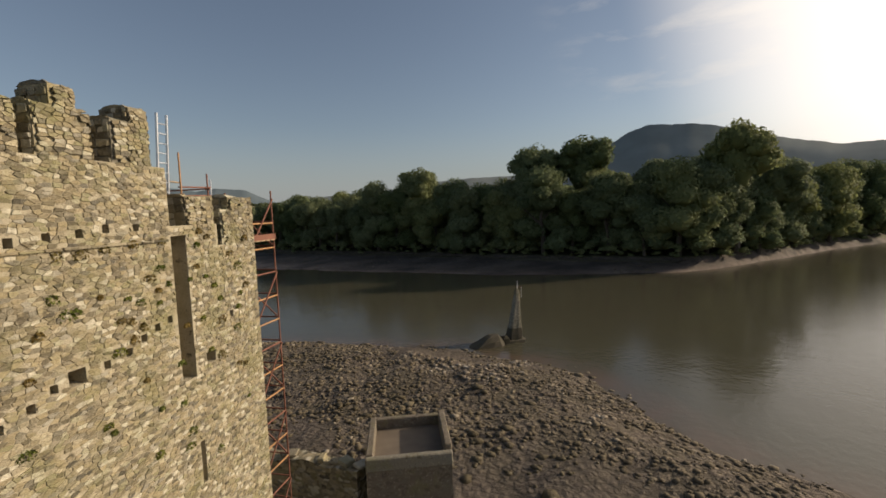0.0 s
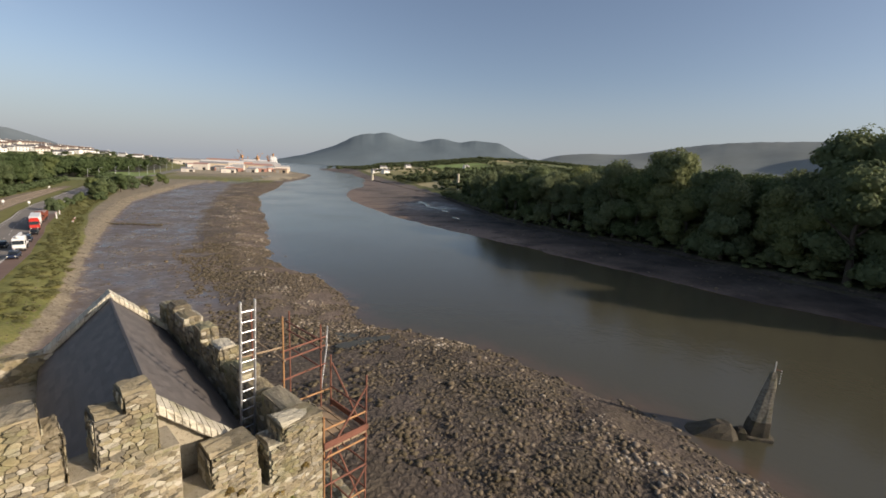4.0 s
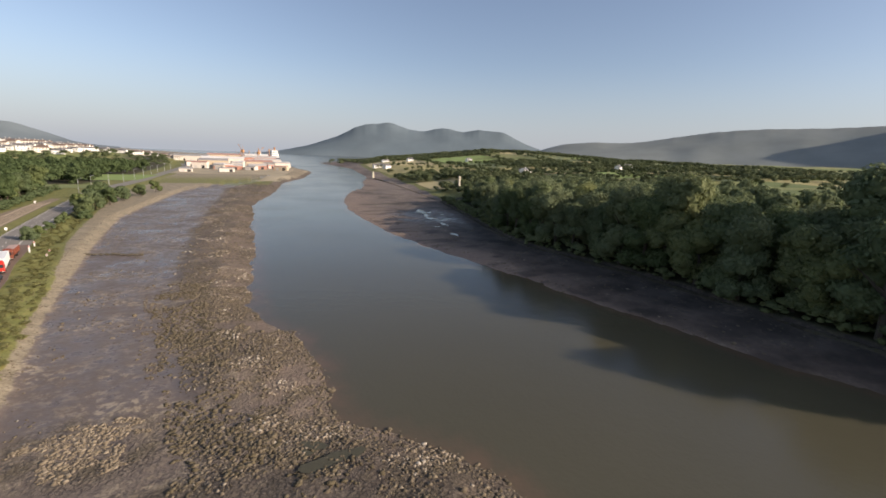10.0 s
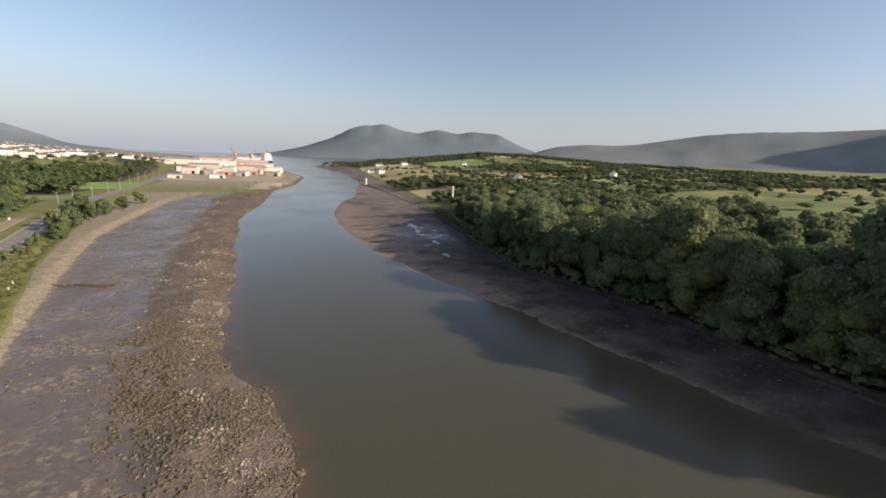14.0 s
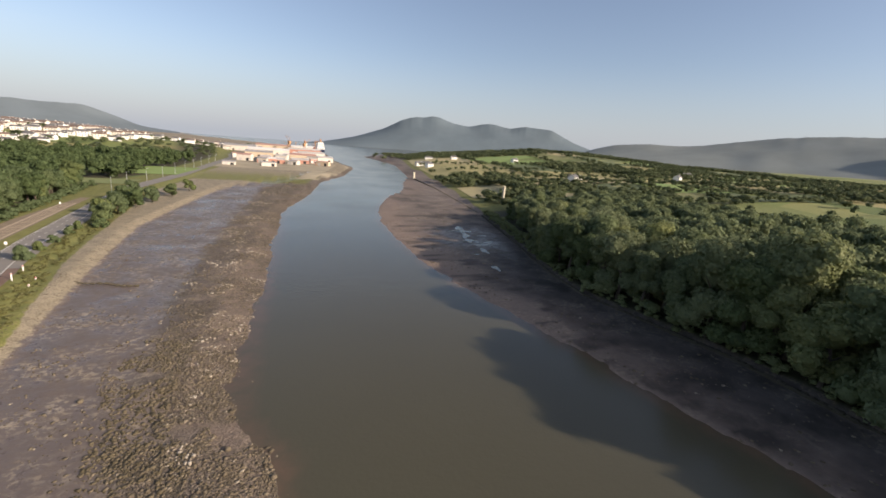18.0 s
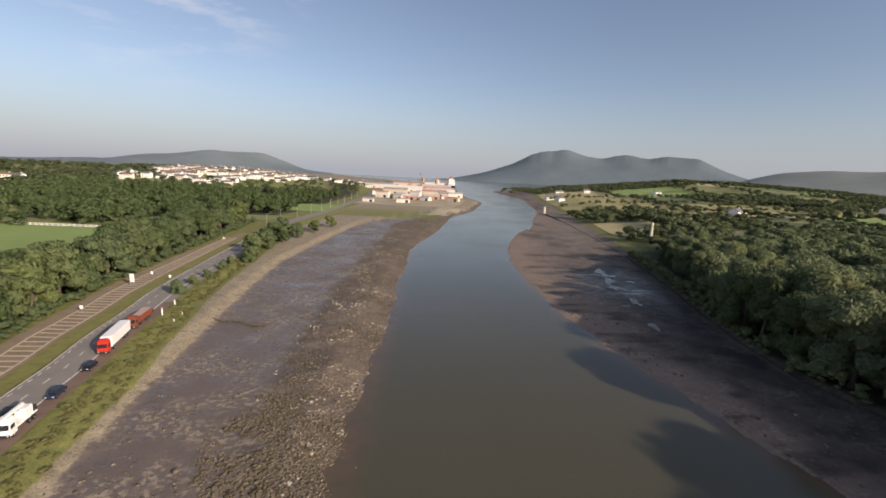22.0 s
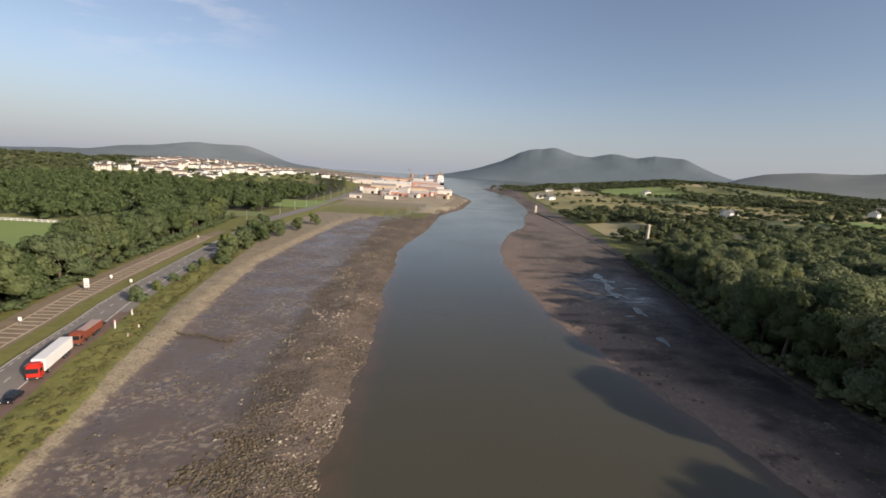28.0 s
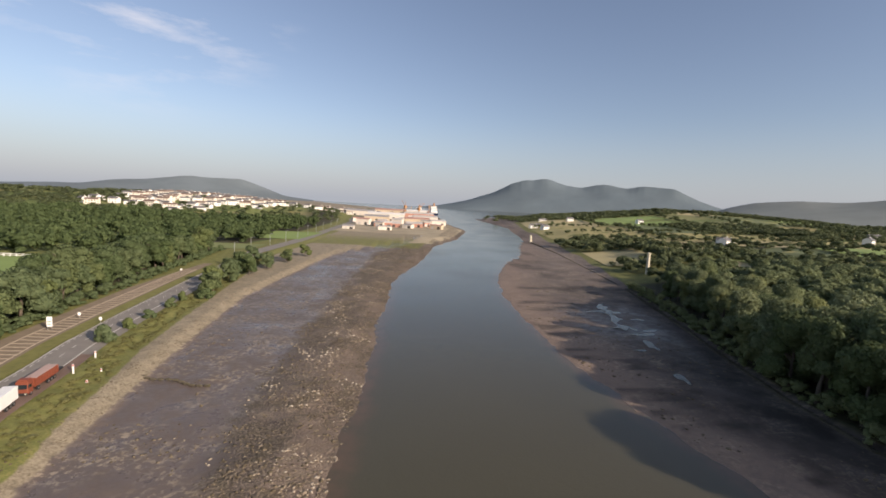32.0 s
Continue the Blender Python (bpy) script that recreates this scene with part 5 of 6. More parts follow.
# signs, posts and cones beside the road
def road_sign(x, y, w, h, post, label, col):
    e = tagged(new("road_sign"), label, "road sign")
    e.location = (x, y, gz(x, y) if abs(x - float(road_right(y))) > 30 else 3.05)
    for px in ((-w * 0.35, w * 0.35) if w > 1 else (0,)):
        bm = fresh()
        tube(bm, (px, 0, -0.3), (px, 0, post + h), 0.05, 8)
        part("post", bm, GALV, e)
    bm = fresh()
    box(bm, -w / 2, -0.07, post, w / 2, -0.05, post + h, 0.01)
    part("panel", bm, col, e)
    if w > 1:
        for i in range(2):
            bm = fresh()
            box(bm, -w * 0.36, -0.085, post + h * (0.2 + 0.25 * i), w * 0.3, -0.075, post + h * (0.28 + 0.25 * i))
            part("text_bar", bm, plain("green sign face", (0.03, 0.15, 0.07), 0.5), e)
    e.rotation_euler = (0, 0, radians(12))
    return e


road_sign(-95.0, 146, 1.3, 2.7, 1.0, "white direction sign on two posts beside the trees", WHITE)
for x, y in ((-90, 118), (-96, 158), (-87.5, 154), (-108, 240)):
    road_sign(x, y, 0.75, 0.9, 0.9, "small white sign on a post by the hard standing", WHITE)
for x, y, h in ((-69.5, 118.5, 2.0), (-71.5, 128, 1.5), (-66, 121.5, 0.7), (-64.8, 115.5, 0.7)):
    e = tagged(new("marker_post"), "white marker post on the grass verge", "post", "marker posts")
    e.location = (x, y, gz(x, y))
    bm = fresh()
    box(bm, -0.16, -0.1, -0.3, 0.16, 0.1, h, 0.03)
    part("post", bm, WHITE, e)
    bm = fresh()
    box(bm, -0.18, -0.12, h - 0.3, 0.18, 0.12, h - 0.15)
    part("band", bm, RED, e)
# ---- fields, hedges, far houses, port ----
FIELD_COLS = [(0.19, 0.26, 0.075), (0.17, 0.195, 0.075), (0.28, 0.25, 0.105), (0.17, 0.175, 0.07), (0.36, 0.31, 0.16), (0.105, 0.13, 0.056)]
FIELDS = [plain("meadow " + w, c, 0.95, 0, 0.22, 0.02, 0.3) for w, c in zip(("green", "light", "straw", "dry", "stubble", "dark"), FIELD_COLS)]


def field(pts, mat, label):
    n = 8
    v, f = [], []
    for i in range(n + 1):
        for j in range(n + 1):
            s, t = i / n, j / n
            x, y = (sum(w * p[k] for w, p in zip(((1 - s) * (1 - t), s * (1 - t), s * t, (1 - s) * t), pts)) for k in (0, 1))
            v.append((x, y, gz(x, y) + 0.35))
    for i in range(n):
        for j in range(n):
            a = i * (n + 1) + j
            f.append((a, a + n + 1, a + n + 2, a + 1))
    ob = mesh_ob("field", v, f, mat)
    return tagged(ob, label, "field", kind="structure")


rg = random.Random(21)
hedge = []
LABELS = ["green pasture", "light green meadow", "straw-coloured hayfield", "dry grass field", "pale stubble field", "dark green pasture"]


def hedge_line(a, b, every, h, gap=0.1):
    n = max(1, int(math.dist(a, b) / every))
    for i in range(n):
        if rg.random() > gap:
            t = (i + rg.random()) / n
            hedge.append((a[0] + (b[0] - a[0]) * t + rg.uniform(-2, 2), a[1] + (b[1] - a[1]) * t + rg.uniform(-2, 2), rg.uniform(0.55, 1.2) * h, rg.uniform(0.4, 0.75) * h))


for row, (y0, y1) in enumerate(((262, 330), (330, 420), (420, 530), (530, 660), (660, 830), (830, 1050), (1050, 1350))):
    off = 6 if y0 > 300 else 18
    k = 0
    while off < 900:
        w = rg.uniform(34, 84) * (1 + 0.35 * row)
        q = [(float(bank_right(yy)) + o + 4, yy) for o, yy in ((off, y0), (off + w, y0 + rg.uniform(-8, 8)), (off + w, y1), (off, y1 + rg.uniform(-8, 8)))]
        c = rg.choice((0, 1, 2, 3, 5, 4, 2, 4))
        if rg.random() < 0.7:
            field(q, FIELDS[c], LABELS[c] + " between hedges")
        else:
            for _ in range(int(w * (y1 - y0) / 120)):
                hedge.append((q[0][0] + rg.random() * w, y0 + rg.random() * (y1 - y0), rg.uniform(6, 11), rg.uniform(4, 7)))
        for a, b in ((q[0], q[1]), (q[1], q[2])):
            hedge_line(a, b, 3.6 + row * 1.0, 7.0 + row * 0.4, 0.1)
        off += w + 3
        k += 1
for (x0, x1, y0, y1, c) in ((-240, -142, 180, 266, 0), (-156, -114, 338, 376, 1), (-330, -240, 520, 600, 1), (-138, -100, 426, 516, 0)):
    q = [(x0, y0), (x1, y0 + 4), (x1 + 4, y1), (x0 - 6, y1 - 4)]
    field(q, FIELDS[c], "bright green playing field" if c == 0 else "light green meadow")
for i in range(2300):
    y = rg.uniform(600, 2100)
    x = float(road_right(y)) - 30 - rg.uniform(0, 1) ** 1.1 * (1000 + 0.9 * (y - 600))
    if ((x + 410) / 150) ** 2 + ((y - 960) / 110) ** 2 < 1 and rg.random() < 0.8:
        continue
    hedge.append((x, y, rg.uniform(6, 10), rg.uniform(5, 9)))
for i in range(2600):
    b, d = radians(rg.uniform(-62, -22)), rg.uniform(520, 2400)
    x, y = d * math.sin(b), d * math.cos(b)
    if x < -380 and ((x + 410) / 160) ** 2 + ((y - 960) / 130) ** 2 > 1 and vnoise(x, y, 120, 91) > -0.45:
        hedge.append((x, y, rg.uniform(7, 12), rg.uniform(6, 11)))
for i in range(900):
    y = rg.uniform(60, 700)
    x = float(bank_right(y)) + rg.uniform(150, 900)
    if rg.random() < 0.42:
        hedge.append((x, y, rg.uniform(5, 9), rg.uniform(3.5, 6)))
for i in range(650):
    a = rg.gauss(0, 1)
    x, y = 690 + 260 * rg.gauss(0, 1), 1400 + 190 * rg.gauss(0, 1)
    hedge.append((x, y, rg.uniform(8, 12), rg.uniform(8, 13)))
woodland("hedgerows", "hedgerow trees and copses between the fields", hedge, 58, 1.4, leafy("hedgerow foliage", (0.066, 0.086, 0.050), (0.112, 0.138, 0.076), (0.165, 0.192, 0.104)), seed=13, kind="hedges", lobes=2, body=3)

# white fence along the playing field
fence = tagged(new("field_fence"), "long low white fence at the edge of the playing field", "fence")
for i in range(31):
    x, y = -236 + 3.0 * i, 262 + 0.1 * i
    bm = fresh()
    box(bm, x - 0.12, y - 0.12, gz(x, y) - 0.3, x + 0.12, y + 0.12, gz(x, y) + 2.0)
    part("post", bm, WHITE, fence)
    if i < 30:
        x2, y2 = x + 3.0, y + 0.1
        for h in (0.9, 1.7):
            bm = fresh()
            tube(bm, (x, y, gz(x, y) + h), (x2, y2, gz(x2, y2) + h), 0.16, 6)
            part("rail", bm, WHITE, fence)

# verge bushes and the clump of trees by the shore
bush_model = make_tree("bush", 80, 3.4, 2.0, 700, 0.35, 7, "round green bush on the grass verge", LEAF_B, 0.02, "bushes on the verge")
bush_model["category"] = "bush"
plant([bush_model], [(-76, 138, 1.25), (-77.5, 150, 0.85), (-78, 161, 0.8), (-79.5, 175, 0.9), (-80.5, 185, 0.9), (-76, 192, 1.1)], rng)
clump = [make_tree("shore_tree", 84 + i, 8.5, 4.0, 1100, 0.5, 8, "dark green tree in the clump by the shore", LEAF_B, 0.04, "clump by the shore") for i in range(2)]
plant(clump, [(-77, 197, 0.8), (-79, 206, 0.95), (-83, 216, 1.0), (-80, 226, 1.0), (-84, 236, 1.1), (-79, 246, 1.1), (-83, 257, 1.0), (-77, 268, 0.9), (-80, 280, 0.95), (-73, 292, 0.8), (-76, 304, 0.85), (-70, 326, 0.9), (-88, 262, 1.1), (-92, 290, 1.0)], rng)
weeds = [(float(road_right(y)) + rng.uniform(0.9, 6.5), y, rng.uniform(0.25, 0.75), rng.uniform(0.5, 1.2)) for y in np.arange(20, 300, 0.5)]
woodland("verge_scrub", "rough weeds and brambles along the verge", weeds, 100, 1.1, leafy("verge weeds", (0.135, 0.138, 0.055), (0.215, 0.21, 0.085), (0.32, 0.29, 0.14)), seed=15, kind="scrub", lobes=3, body=3)

# houses
RENDER_W = plain("white render", (0.80, 0.78, 0.73), 0.85, 0, 0.06, 0.5)
RENDER_C = plain("cream render", (0.72, 0.66, 0.56), 0.85, 0, 0.08, 0.5)
ROOF_G = plain("grey roof tiles", (0.13, 0.125, 0.125), 0.8, 0, 0.25, 0.8)
ROOF_B = plain("brown roof tiles", (0.17, 0.12, 0.095), 0.85, 0, 0.25, 0.8)
PANE = plain("window glass", (0.05, 0.06, 0.07), 0.12)
DOOR = plain("painted door", (0.10, 0.05, 0.04), 0.5)


def house_model(name, label, w, d, h, r, wall, roof_mat, wins, group):
    e = tagged(new(name), label, "house", group)
    v = [(-w / 2, -d / 2, -1.5), (w / 2, -d / 2, -1.5), (w / 2, d / 2, -1.5), (-w / 2, d / 2, -1.5), (-w / 2, -d / 2, h), (w / 2, -d / 2, h), (w / 2, d / 2, h), (-w / 2, d / 2, h), (-w / 2, 0, h + r), (w / 2, 0, h + r)]
    f = [(0, 1, 5, 4), (2, 3, 7, 6), (1, 2, 6, 9, 5), (3, 0, 4, 8, 7), (3, 2, 1, 0)]
    mesh_ob("wall", v, f, wall, e)
    o, t = 0.35, 0.18
    for s in (-1, 1):
        a, b = (s * (d / 2 + o), h - o * r / (d / 2)), (0, h + r)
        v = [(x, y, z + k) for k in (0.02, t) for x in (-w / 2 - o, w / 2 + o) for y, z in (a, b)]
        mesh_ob("roof", v, [(0, 1, 3, 2), (4, 6, 7, 5), (0, 4, 5, 1), (2, 3, 7, 6), (0, 2, 6, 4), (1, 5, 7, 3)], roof_mat, e)
    bm = fresh()
    box(bm, w * 0.3, -0.35, h + r * 0.5, w * 0.3 + 0.7, 0.35, h + r + 1.0)
    part("chimney", bm, wall, e)
    for s in (-1, 1):
        for i in range(wins):
            for z in ([1.0] if h < 4 else [1.0, 3.6]):
                x = (i - (wins - 1) / 2) * w / wins * 0.86
                bm = fresh()
                y = s * d / 2
                if i == wins // 2 and z == 1.0 and s < 0:
                    box(bm, x - 0.5, y - 0.05, 0.0, x + 0.5, y + 0.05, 2.1)
                    part("door", bm, DOOR, e)
                else:
                    box(bm, x - 0.6, y - 0.04, z, x + 0.6, y + 0.04, z + 1.2)
                    part("window", bm, PANE, e)
    return e


def spread(models, spots, s=1.0):
    for i, (x, y, a) in enumerate(spots):
        m = Matrix.Translation((x, y, gz(x, y) + 0.2)) @ Matrix.Rotation(radians(a), 4, "Z")
        if i < len(models):
            models[i].matrix_basis = m
            ob = models[i]
        else:
            ob = copy_thing(models[i % len(models)], m)
        ob.scale = (s, s, s)


town = [house_model("house", "white rendered house on the town's hillside", 11, 7.5, 5.6, 1.9, RENDER_W, ROOF_G, 3, "houses of the hillside town"),
        house_model("house", "cream rendered house on the town's hillside", 14, 8, 5.6, 1.9, RENDER_C, ROOF_B, 4, "houses of the hillside town"),
        house_model("house", "white rendered bungalow on the town's hillside", 13, 8, 3.8, 1.7, RENDER_W, ROOF_G, 4, "houses of the hillside town")]
spots = []
for r_ in range(7):
    for k in range(12):
        spots.append((-520 + k * 21 + rg.uniform(-6, 6) + r_ * 3, 880 + r_ * 30 + rg.uniform(-7, 7), rg.uniform(-25, 25)))
spots += [(-560 - k * 17, 640 + rg.uniform(-30, 30), rg.uniform(-20, 20)) for k in range(9)]
spots += [(-700 + k * 30, 1150 + rg.uniform(-60, 60), rg.uniform(-20, 20)) for k in range(20)]
spots += [(-430 + rg.uniform(-95, 95), 790 + rg.uniform(-75, 75), rg.uniform(-30, 30)) for k in range(34)]
spots += [(rg.uniform(-430, -75), rg.uniform(1060, 1560), rg.uniform(-40, 40)) for k in range(46)]
spread(town, spots, 1.3)
right_houses = [house_model("farmhouse", "white farmhouse among trees on the far shore", 13, 7.5, 5.2, 2.6, RENDER_W, ROOF_G, 4, "houses across the river"),
                house_model("farmhouse", "white bungalow among trees on the far shore", 15, 7.5, 3.0, 2.4, RENDER_W, ROOF_G, 4, "houses across the river")]
spread(right_houses, [(335, 470, 35), (352, 492, -50), (229, 830, 10), (250, 860, -20), (358, 995, 5), (551, 714, 25), (528, 494, 30), (640, 700, 12), (232, 770, 30), (300, 1010, 0), (470, 900, 20), (700, 640, -10)], 1.1)

# port on the spit
SHED_R = plain("red-brown shed cladding", (0.42, 0.22, 0.16), 0.7, 0, 0.12, 0.3)
SHED_W = plain("pale shed cladding", (0.62, 0.56, 0.48), 0.7, 0, 0.1, 0.3)
SHED_B = plain("buff shed cladding", (0.52, 0.42, 0.30), 0.7, 0, 0.1, 0.3)
SHED_ROOF = plain("weathered sheet roofing", (0.50, 0.47, 0.43), 0.6, 0.1, 0.12, 0.3)

ROOFS = [SHED_ROOF, plain("red oxide sheet roofing", (0.40, 0.24, 0.19), 0.65, 0, 0.14, 0.3), plain("white sheet roofing", (0.70, 0.67, 0.62), 0.6, 0, 0.08, 0.3), plain("grey sheet roofing", (0.30, 0.29, 0.275), 0.6, 0, 0.15, 0.3)]
v, f = [], []
for i, y in enumerate(np.arange(470, 780, 10.0)):
    hi = float(shore_left(y)) - 9
    lo = max(-92.0, float(mud_left(y)) + 6) if y < 560 else -92.0
    for k in range(9):
        x = lo + (hi - lo) * k / 8
        v.append((x, y + (4 * math.sin(k * 1.7) if i == 0 else 0), gz(x, y) + 0.12))
    if i:
        f += [(9 * i + k - 9, 9 * i + k - 8, 9 * i + k + 1, 9 * i + k) for k in range(8)]
tagged(mesh_ob("port_yard", v, f, plain("buff hardcore", (0.33, 0.28, 0.19), 0.95, 0, 0.35, 0.03, 0.3)), "buff hardcore and dry grass yard in front of the port", "yard", kind="structure")


def port_shed(x, y, w, d, h, wall, a, label):
    e = tagged(new("warehouse"), label, "warehouse", "port sheds")
    e.matrix_world = Matrix.Translation((x, y, 2.6)) @ Matrix.Rotation(radians(a), 4, "Z")
    v = [(-w / 2, -d / 2, -1), (w / 2, -d / 2, -1), (w / 2, d / 2, -1), (-w / 2, d / 2, -1), (-w / 2, -d / 2, h), (w / 2, -d / 2, h), (w / 2, d / 2, h), (-w / 2, d / 2, h), (-w / 2, 0, h + d * 0.12), (w / 2, 0, h + d * 0.12)]
    mesh_ob("wall", v, [(0, 1, 5, 4), (2, 3, 7, 6), (1, 2, 6, 9, 5), (3, 0, 4, 8, 7), (3, 2, 1, 0)], wall, e)
    for s in (-1, 1):
        q = [(x_, s * (d / 2 + 0.4) if k == 0 else 0, (h - 0.1 if k == 0 else h + d * 0.12) + t) for t in (0.03, 0.25) for x_ in (-w / 2 - 0.3, w / 2 + 0.3) for k in (0, 1)]
        mesh_ob("roof", q, [(0, 1, 3, 2), (4, 6, 7, 5), (0, 4, 5, 1), (2, 3, 7, 6), (0, 2, 6, 4), (1, 5, 7, 3)], ROOFS[int(abs(x) + h) % 4], e)
    for i in range(max(2, int(w / 14))):
        bm = fresh()
        xx = -w / 2 + (i + 0.5) * w / max(2, int(w / 14))
        box(bm, xx - 2, -d / 2 - 0.06, 0, xx + 2, -d / 2 + 0.06, min(4.5, h - 1))
        part("loading_door", bm, CHASSIS if i % 2 else SHED_ROOF, e)


pr = random.Random(31)
small = []
for i in range(34):
    y = pr.uniform(600, 1000)
    lo, hi = -95.0, float(shore_left(y)) - 28
    small.append((pr.uniform(lo, hi), y, pr.uniform(10, 22), pr.uniform(8, 14), pr.uniform(3.5, 8.5), pr.choice((SHED_W, SHED_B, SHED_W, SHED_R)), pr.uniform(-30, 30), "small pale building crowded into the port"))
for x, y, w, d, h, wall, a, lb in (*small, (-34, 690, 38, 20, 6, SHED_R, 2, "long red-brown clad warehouse in the port"), (6, 716, 26, 20, 6, SHED_R, 4, "red-brown clad shed in the port"),
                                   (-72, 720, 20, 16, 9, SHED_W, -10, "small white building in the port"), (48, 800, 26, 20, 8, SHED_W, 8, "white shed by the quay"), (12, 830, 44, 24, 9, SHED_B, 3, "buff clad warehouse in the port"),
                                   (-62, 860, 46, 26, 9, SHED_B, 0, "buff clad warehouse in the port"), (30, 930, 50, 24, 10, SHED_W, 5, "pale warehouse in the port"), (-52, 1000, 80, 30, 10, SHED_W, 0, "pale warehouse in the port"),
                                   (20, 1080, 70, 28, 12, SHED_R, 3, "large red-brown warehouse in the port"), (-120, 1130, 70, 30, 11, SHED_W, -4, "pale warehouse in the port"),
                                   (-60, 1290, 80, 30, 13, SHED_B, 0, "large buff warehouse behind the port"), (20, 1260, 60, 30, 14, SHED_W, 0, "large white warehouse by the quay")):
    port_shed(x, y, w, d, h, wall, a, lb)


def ship(x, y, a, s):
    e = tagged(new("cargo_ship"), "cargo ship with a white superstructure at the quay", "ship")
    e.matrix_world = Matrix.Translation((x, y, 0)) @ Matrix.Rotation(radians(a), 4, "Z") @ Matrix.Diagonal((s, s, s, 1))
    v, f = [], []
    for z, k in ((-1, 0.9), (6, 1.0)):
        for px, py in ((-7, -40), (7, -40), (7.5, 25), (0, 45), (-7.5, 25)):
            v.append((px * k, py * (0.97 if z < 0 else 1), z))
    f = [(0, 4, 3, 2, 1), (5, 6, 7, 8, 9)] + [(i, (i + 1) % 5, (i + 1) % 5 + 5, i + 5) for i in range(5)]
    mesh_ob("hull", v, f, NAVY, e)
    for i, (w, d0, d1) in enumerate(((13, -38, -22), (12, -37, -24), (11, -36, -25), (10, -35, -27))):
        bm = fresh()
        box(bm, -w / 2, d0, 6 + i * 3.2, w / 2, d1, 9.2 + i * 3.2, 0.2)
        dk = part("deckhouse", bm, WHITE, e)
        bm = fresh()
        box(bm, -w / 2 + 0.5, d0 - 0.05, 7.6 + i * 3.2, w / 2 - 0.5, d0 + 0.05, 8.5 + i * 3.2)
        part("window_band", bm, PANE, dk)
    bm = fresh()
    tube(bm, (0, -33, 18), (0, -33, 24), 1.6, 12)
    part("funnel", bm, ORANGE, e)
    for yy in (-8, 14):
        bm = fresh()
        tube(bm, (0, yy, 6), (0, yy, 21), 0.7, 8)
        tube(bm, (0, yy, 12), (0, yy + 14, 19), 0.4, 6)
        part("derrick", bm, ORANGE, e)


ship(66, 1480, 8, 1.7)
ship(-6, 1420, 50, 1.35)


def quay_crane(x, y, h, col, a):
    e = tagged(new("quay_crane"), "tall orange quay crane", "crane")
    e.matrix_world = Matrix.Translation((x, y, 2.6)) @ Matrix.Rotation(radians(a), 4, "Z")
    for px, py in ((-3, -3), (3, -3), (3, 3), (-3, 3)):
        bm = fresh()
        tube(bm, (px, py, 0), (px * 0.5, py * 0.5, h * 0.5), 0.45, 6)
        part("leg", bm, col, e)
    bm = fresh()
    box(bm, -2.5, -3, h * 0.5, 2.5, 3.5, h * 0.68, 0.1)
    part("machine_house", bm, col, e)
    bm = fresh()
    tube(bm, (0, 2, h * 0.62), (0, 22, h), 0.55, 6)
    tube(bm, (0, -1, h * 0.68), (0, 1, h * 0.92), 0.35, 6)
    tube(bm, (0, 1, h * 0.92), (0, 22, h), 0.15, 5)
    part("jib", bm, col, e)


quay_crane(-14, 1240, 42, ORANGE, 30)
quay_crane(22, 1200, 36, ORANGE, -40)
quay_crane(44, 1120, 26, RUST, 10)

# navigation pillars and the retaining wall on the far flats
def nav_pillar(x, y, h, r, label):
    e = tagged(new("stone_pillar"), label, "pillar", "old navigation pillars")
    e.location = (x, y, gz(x, y) - 0.3)
    ruin("shaft", [(0, 0, -1, r, r), (0, 0, h * 0.5, r * 0.9, r * 0.9), (0, 0, h, r * 0.8, r * 0.8)], COPING, e, 3, 12)
    ruin("cap", [(0, 0, h, r * 0.95, r * 0.95), (0, 0, h + 0.4, r * 0.95, r * 0.95), (0, 0, h + 1.0, r * 0.3, r * 0.3)], COPING, e, 4, 12)


nav_pillar(150, 290, 13.0, 1.05, "tall square stone pillar on the far shore")
nav_pillar(146, 548, 8.5, 1.6, "square stone pillar on the mud flat")
rubble_run("training_wall", "long low stone training wall across the mud flat", [(98, 165), (106, 195), (114, 225), (123, 300), (138, 430), (146, 545)], 1.2, -0.5, [1.5, 1.5, 1.4, 1.3, 1.3, 1.4], seed=6, mats=(WETSTONE, WETSTONE))

# lamp posts and poles beside the far road
bm = fresh()
tube(bm, (0, 0, -0.5), (0, 0, 9), 0.14, 8, 0.08)
lamp_model = tagged(new("street_lamp"), "tall grey street lamp beside the road", "street lamp", "street lamps")
part("pole", bm, GALV, lamp_model)
bm = fresh()
tube(bm, (0, 0, 8.9), (1.6, 0, 9.4), 0.06, 6)
box(bm, 1.3, -0.15, 9.3, 2.1, 0.15, 9.5)
part("lantern", bm, GALV, lamp_model)
for i, y in enumerate((300, 335, 370, 405, 440, 480, 520, 560, 610, 660)):
    m = pose(float(road_right(y)) - 11.5, y, 3.0)
    if i == 0:
        lamp_model.matrix_basis = m
    else:
        copy_thing(lamp_model, m)
# ---- stones of the tower front, wall plants, shore rocks, pools ----
def stone_shape(rg, w, h, d):
    """A rubble stone: an uneven block with a smaller, rounded front; back on y = 0."""
    v = []
    for y, k in ((0.0, 1.0), (-d * 0.65, 0.96), (-d, 0.72)):
        for sx, sz in ((-1, -1), (1, -1), (1, 1), (-1, 1)):
            v.append((sx * w / 2 * k + rg.uniform(-0.16, 0.16) * w, y, sz * h / 2 * k + rg.uniform(-0.18, 0.18) * h))
    f = [(a + i, a + (i + 1) % 4, a + 4 + (i + 1) % 4, a + 4 + i) for a in (0, 4) for i in range(4)] + [(8, 9, 10, 11)]
    return v, f


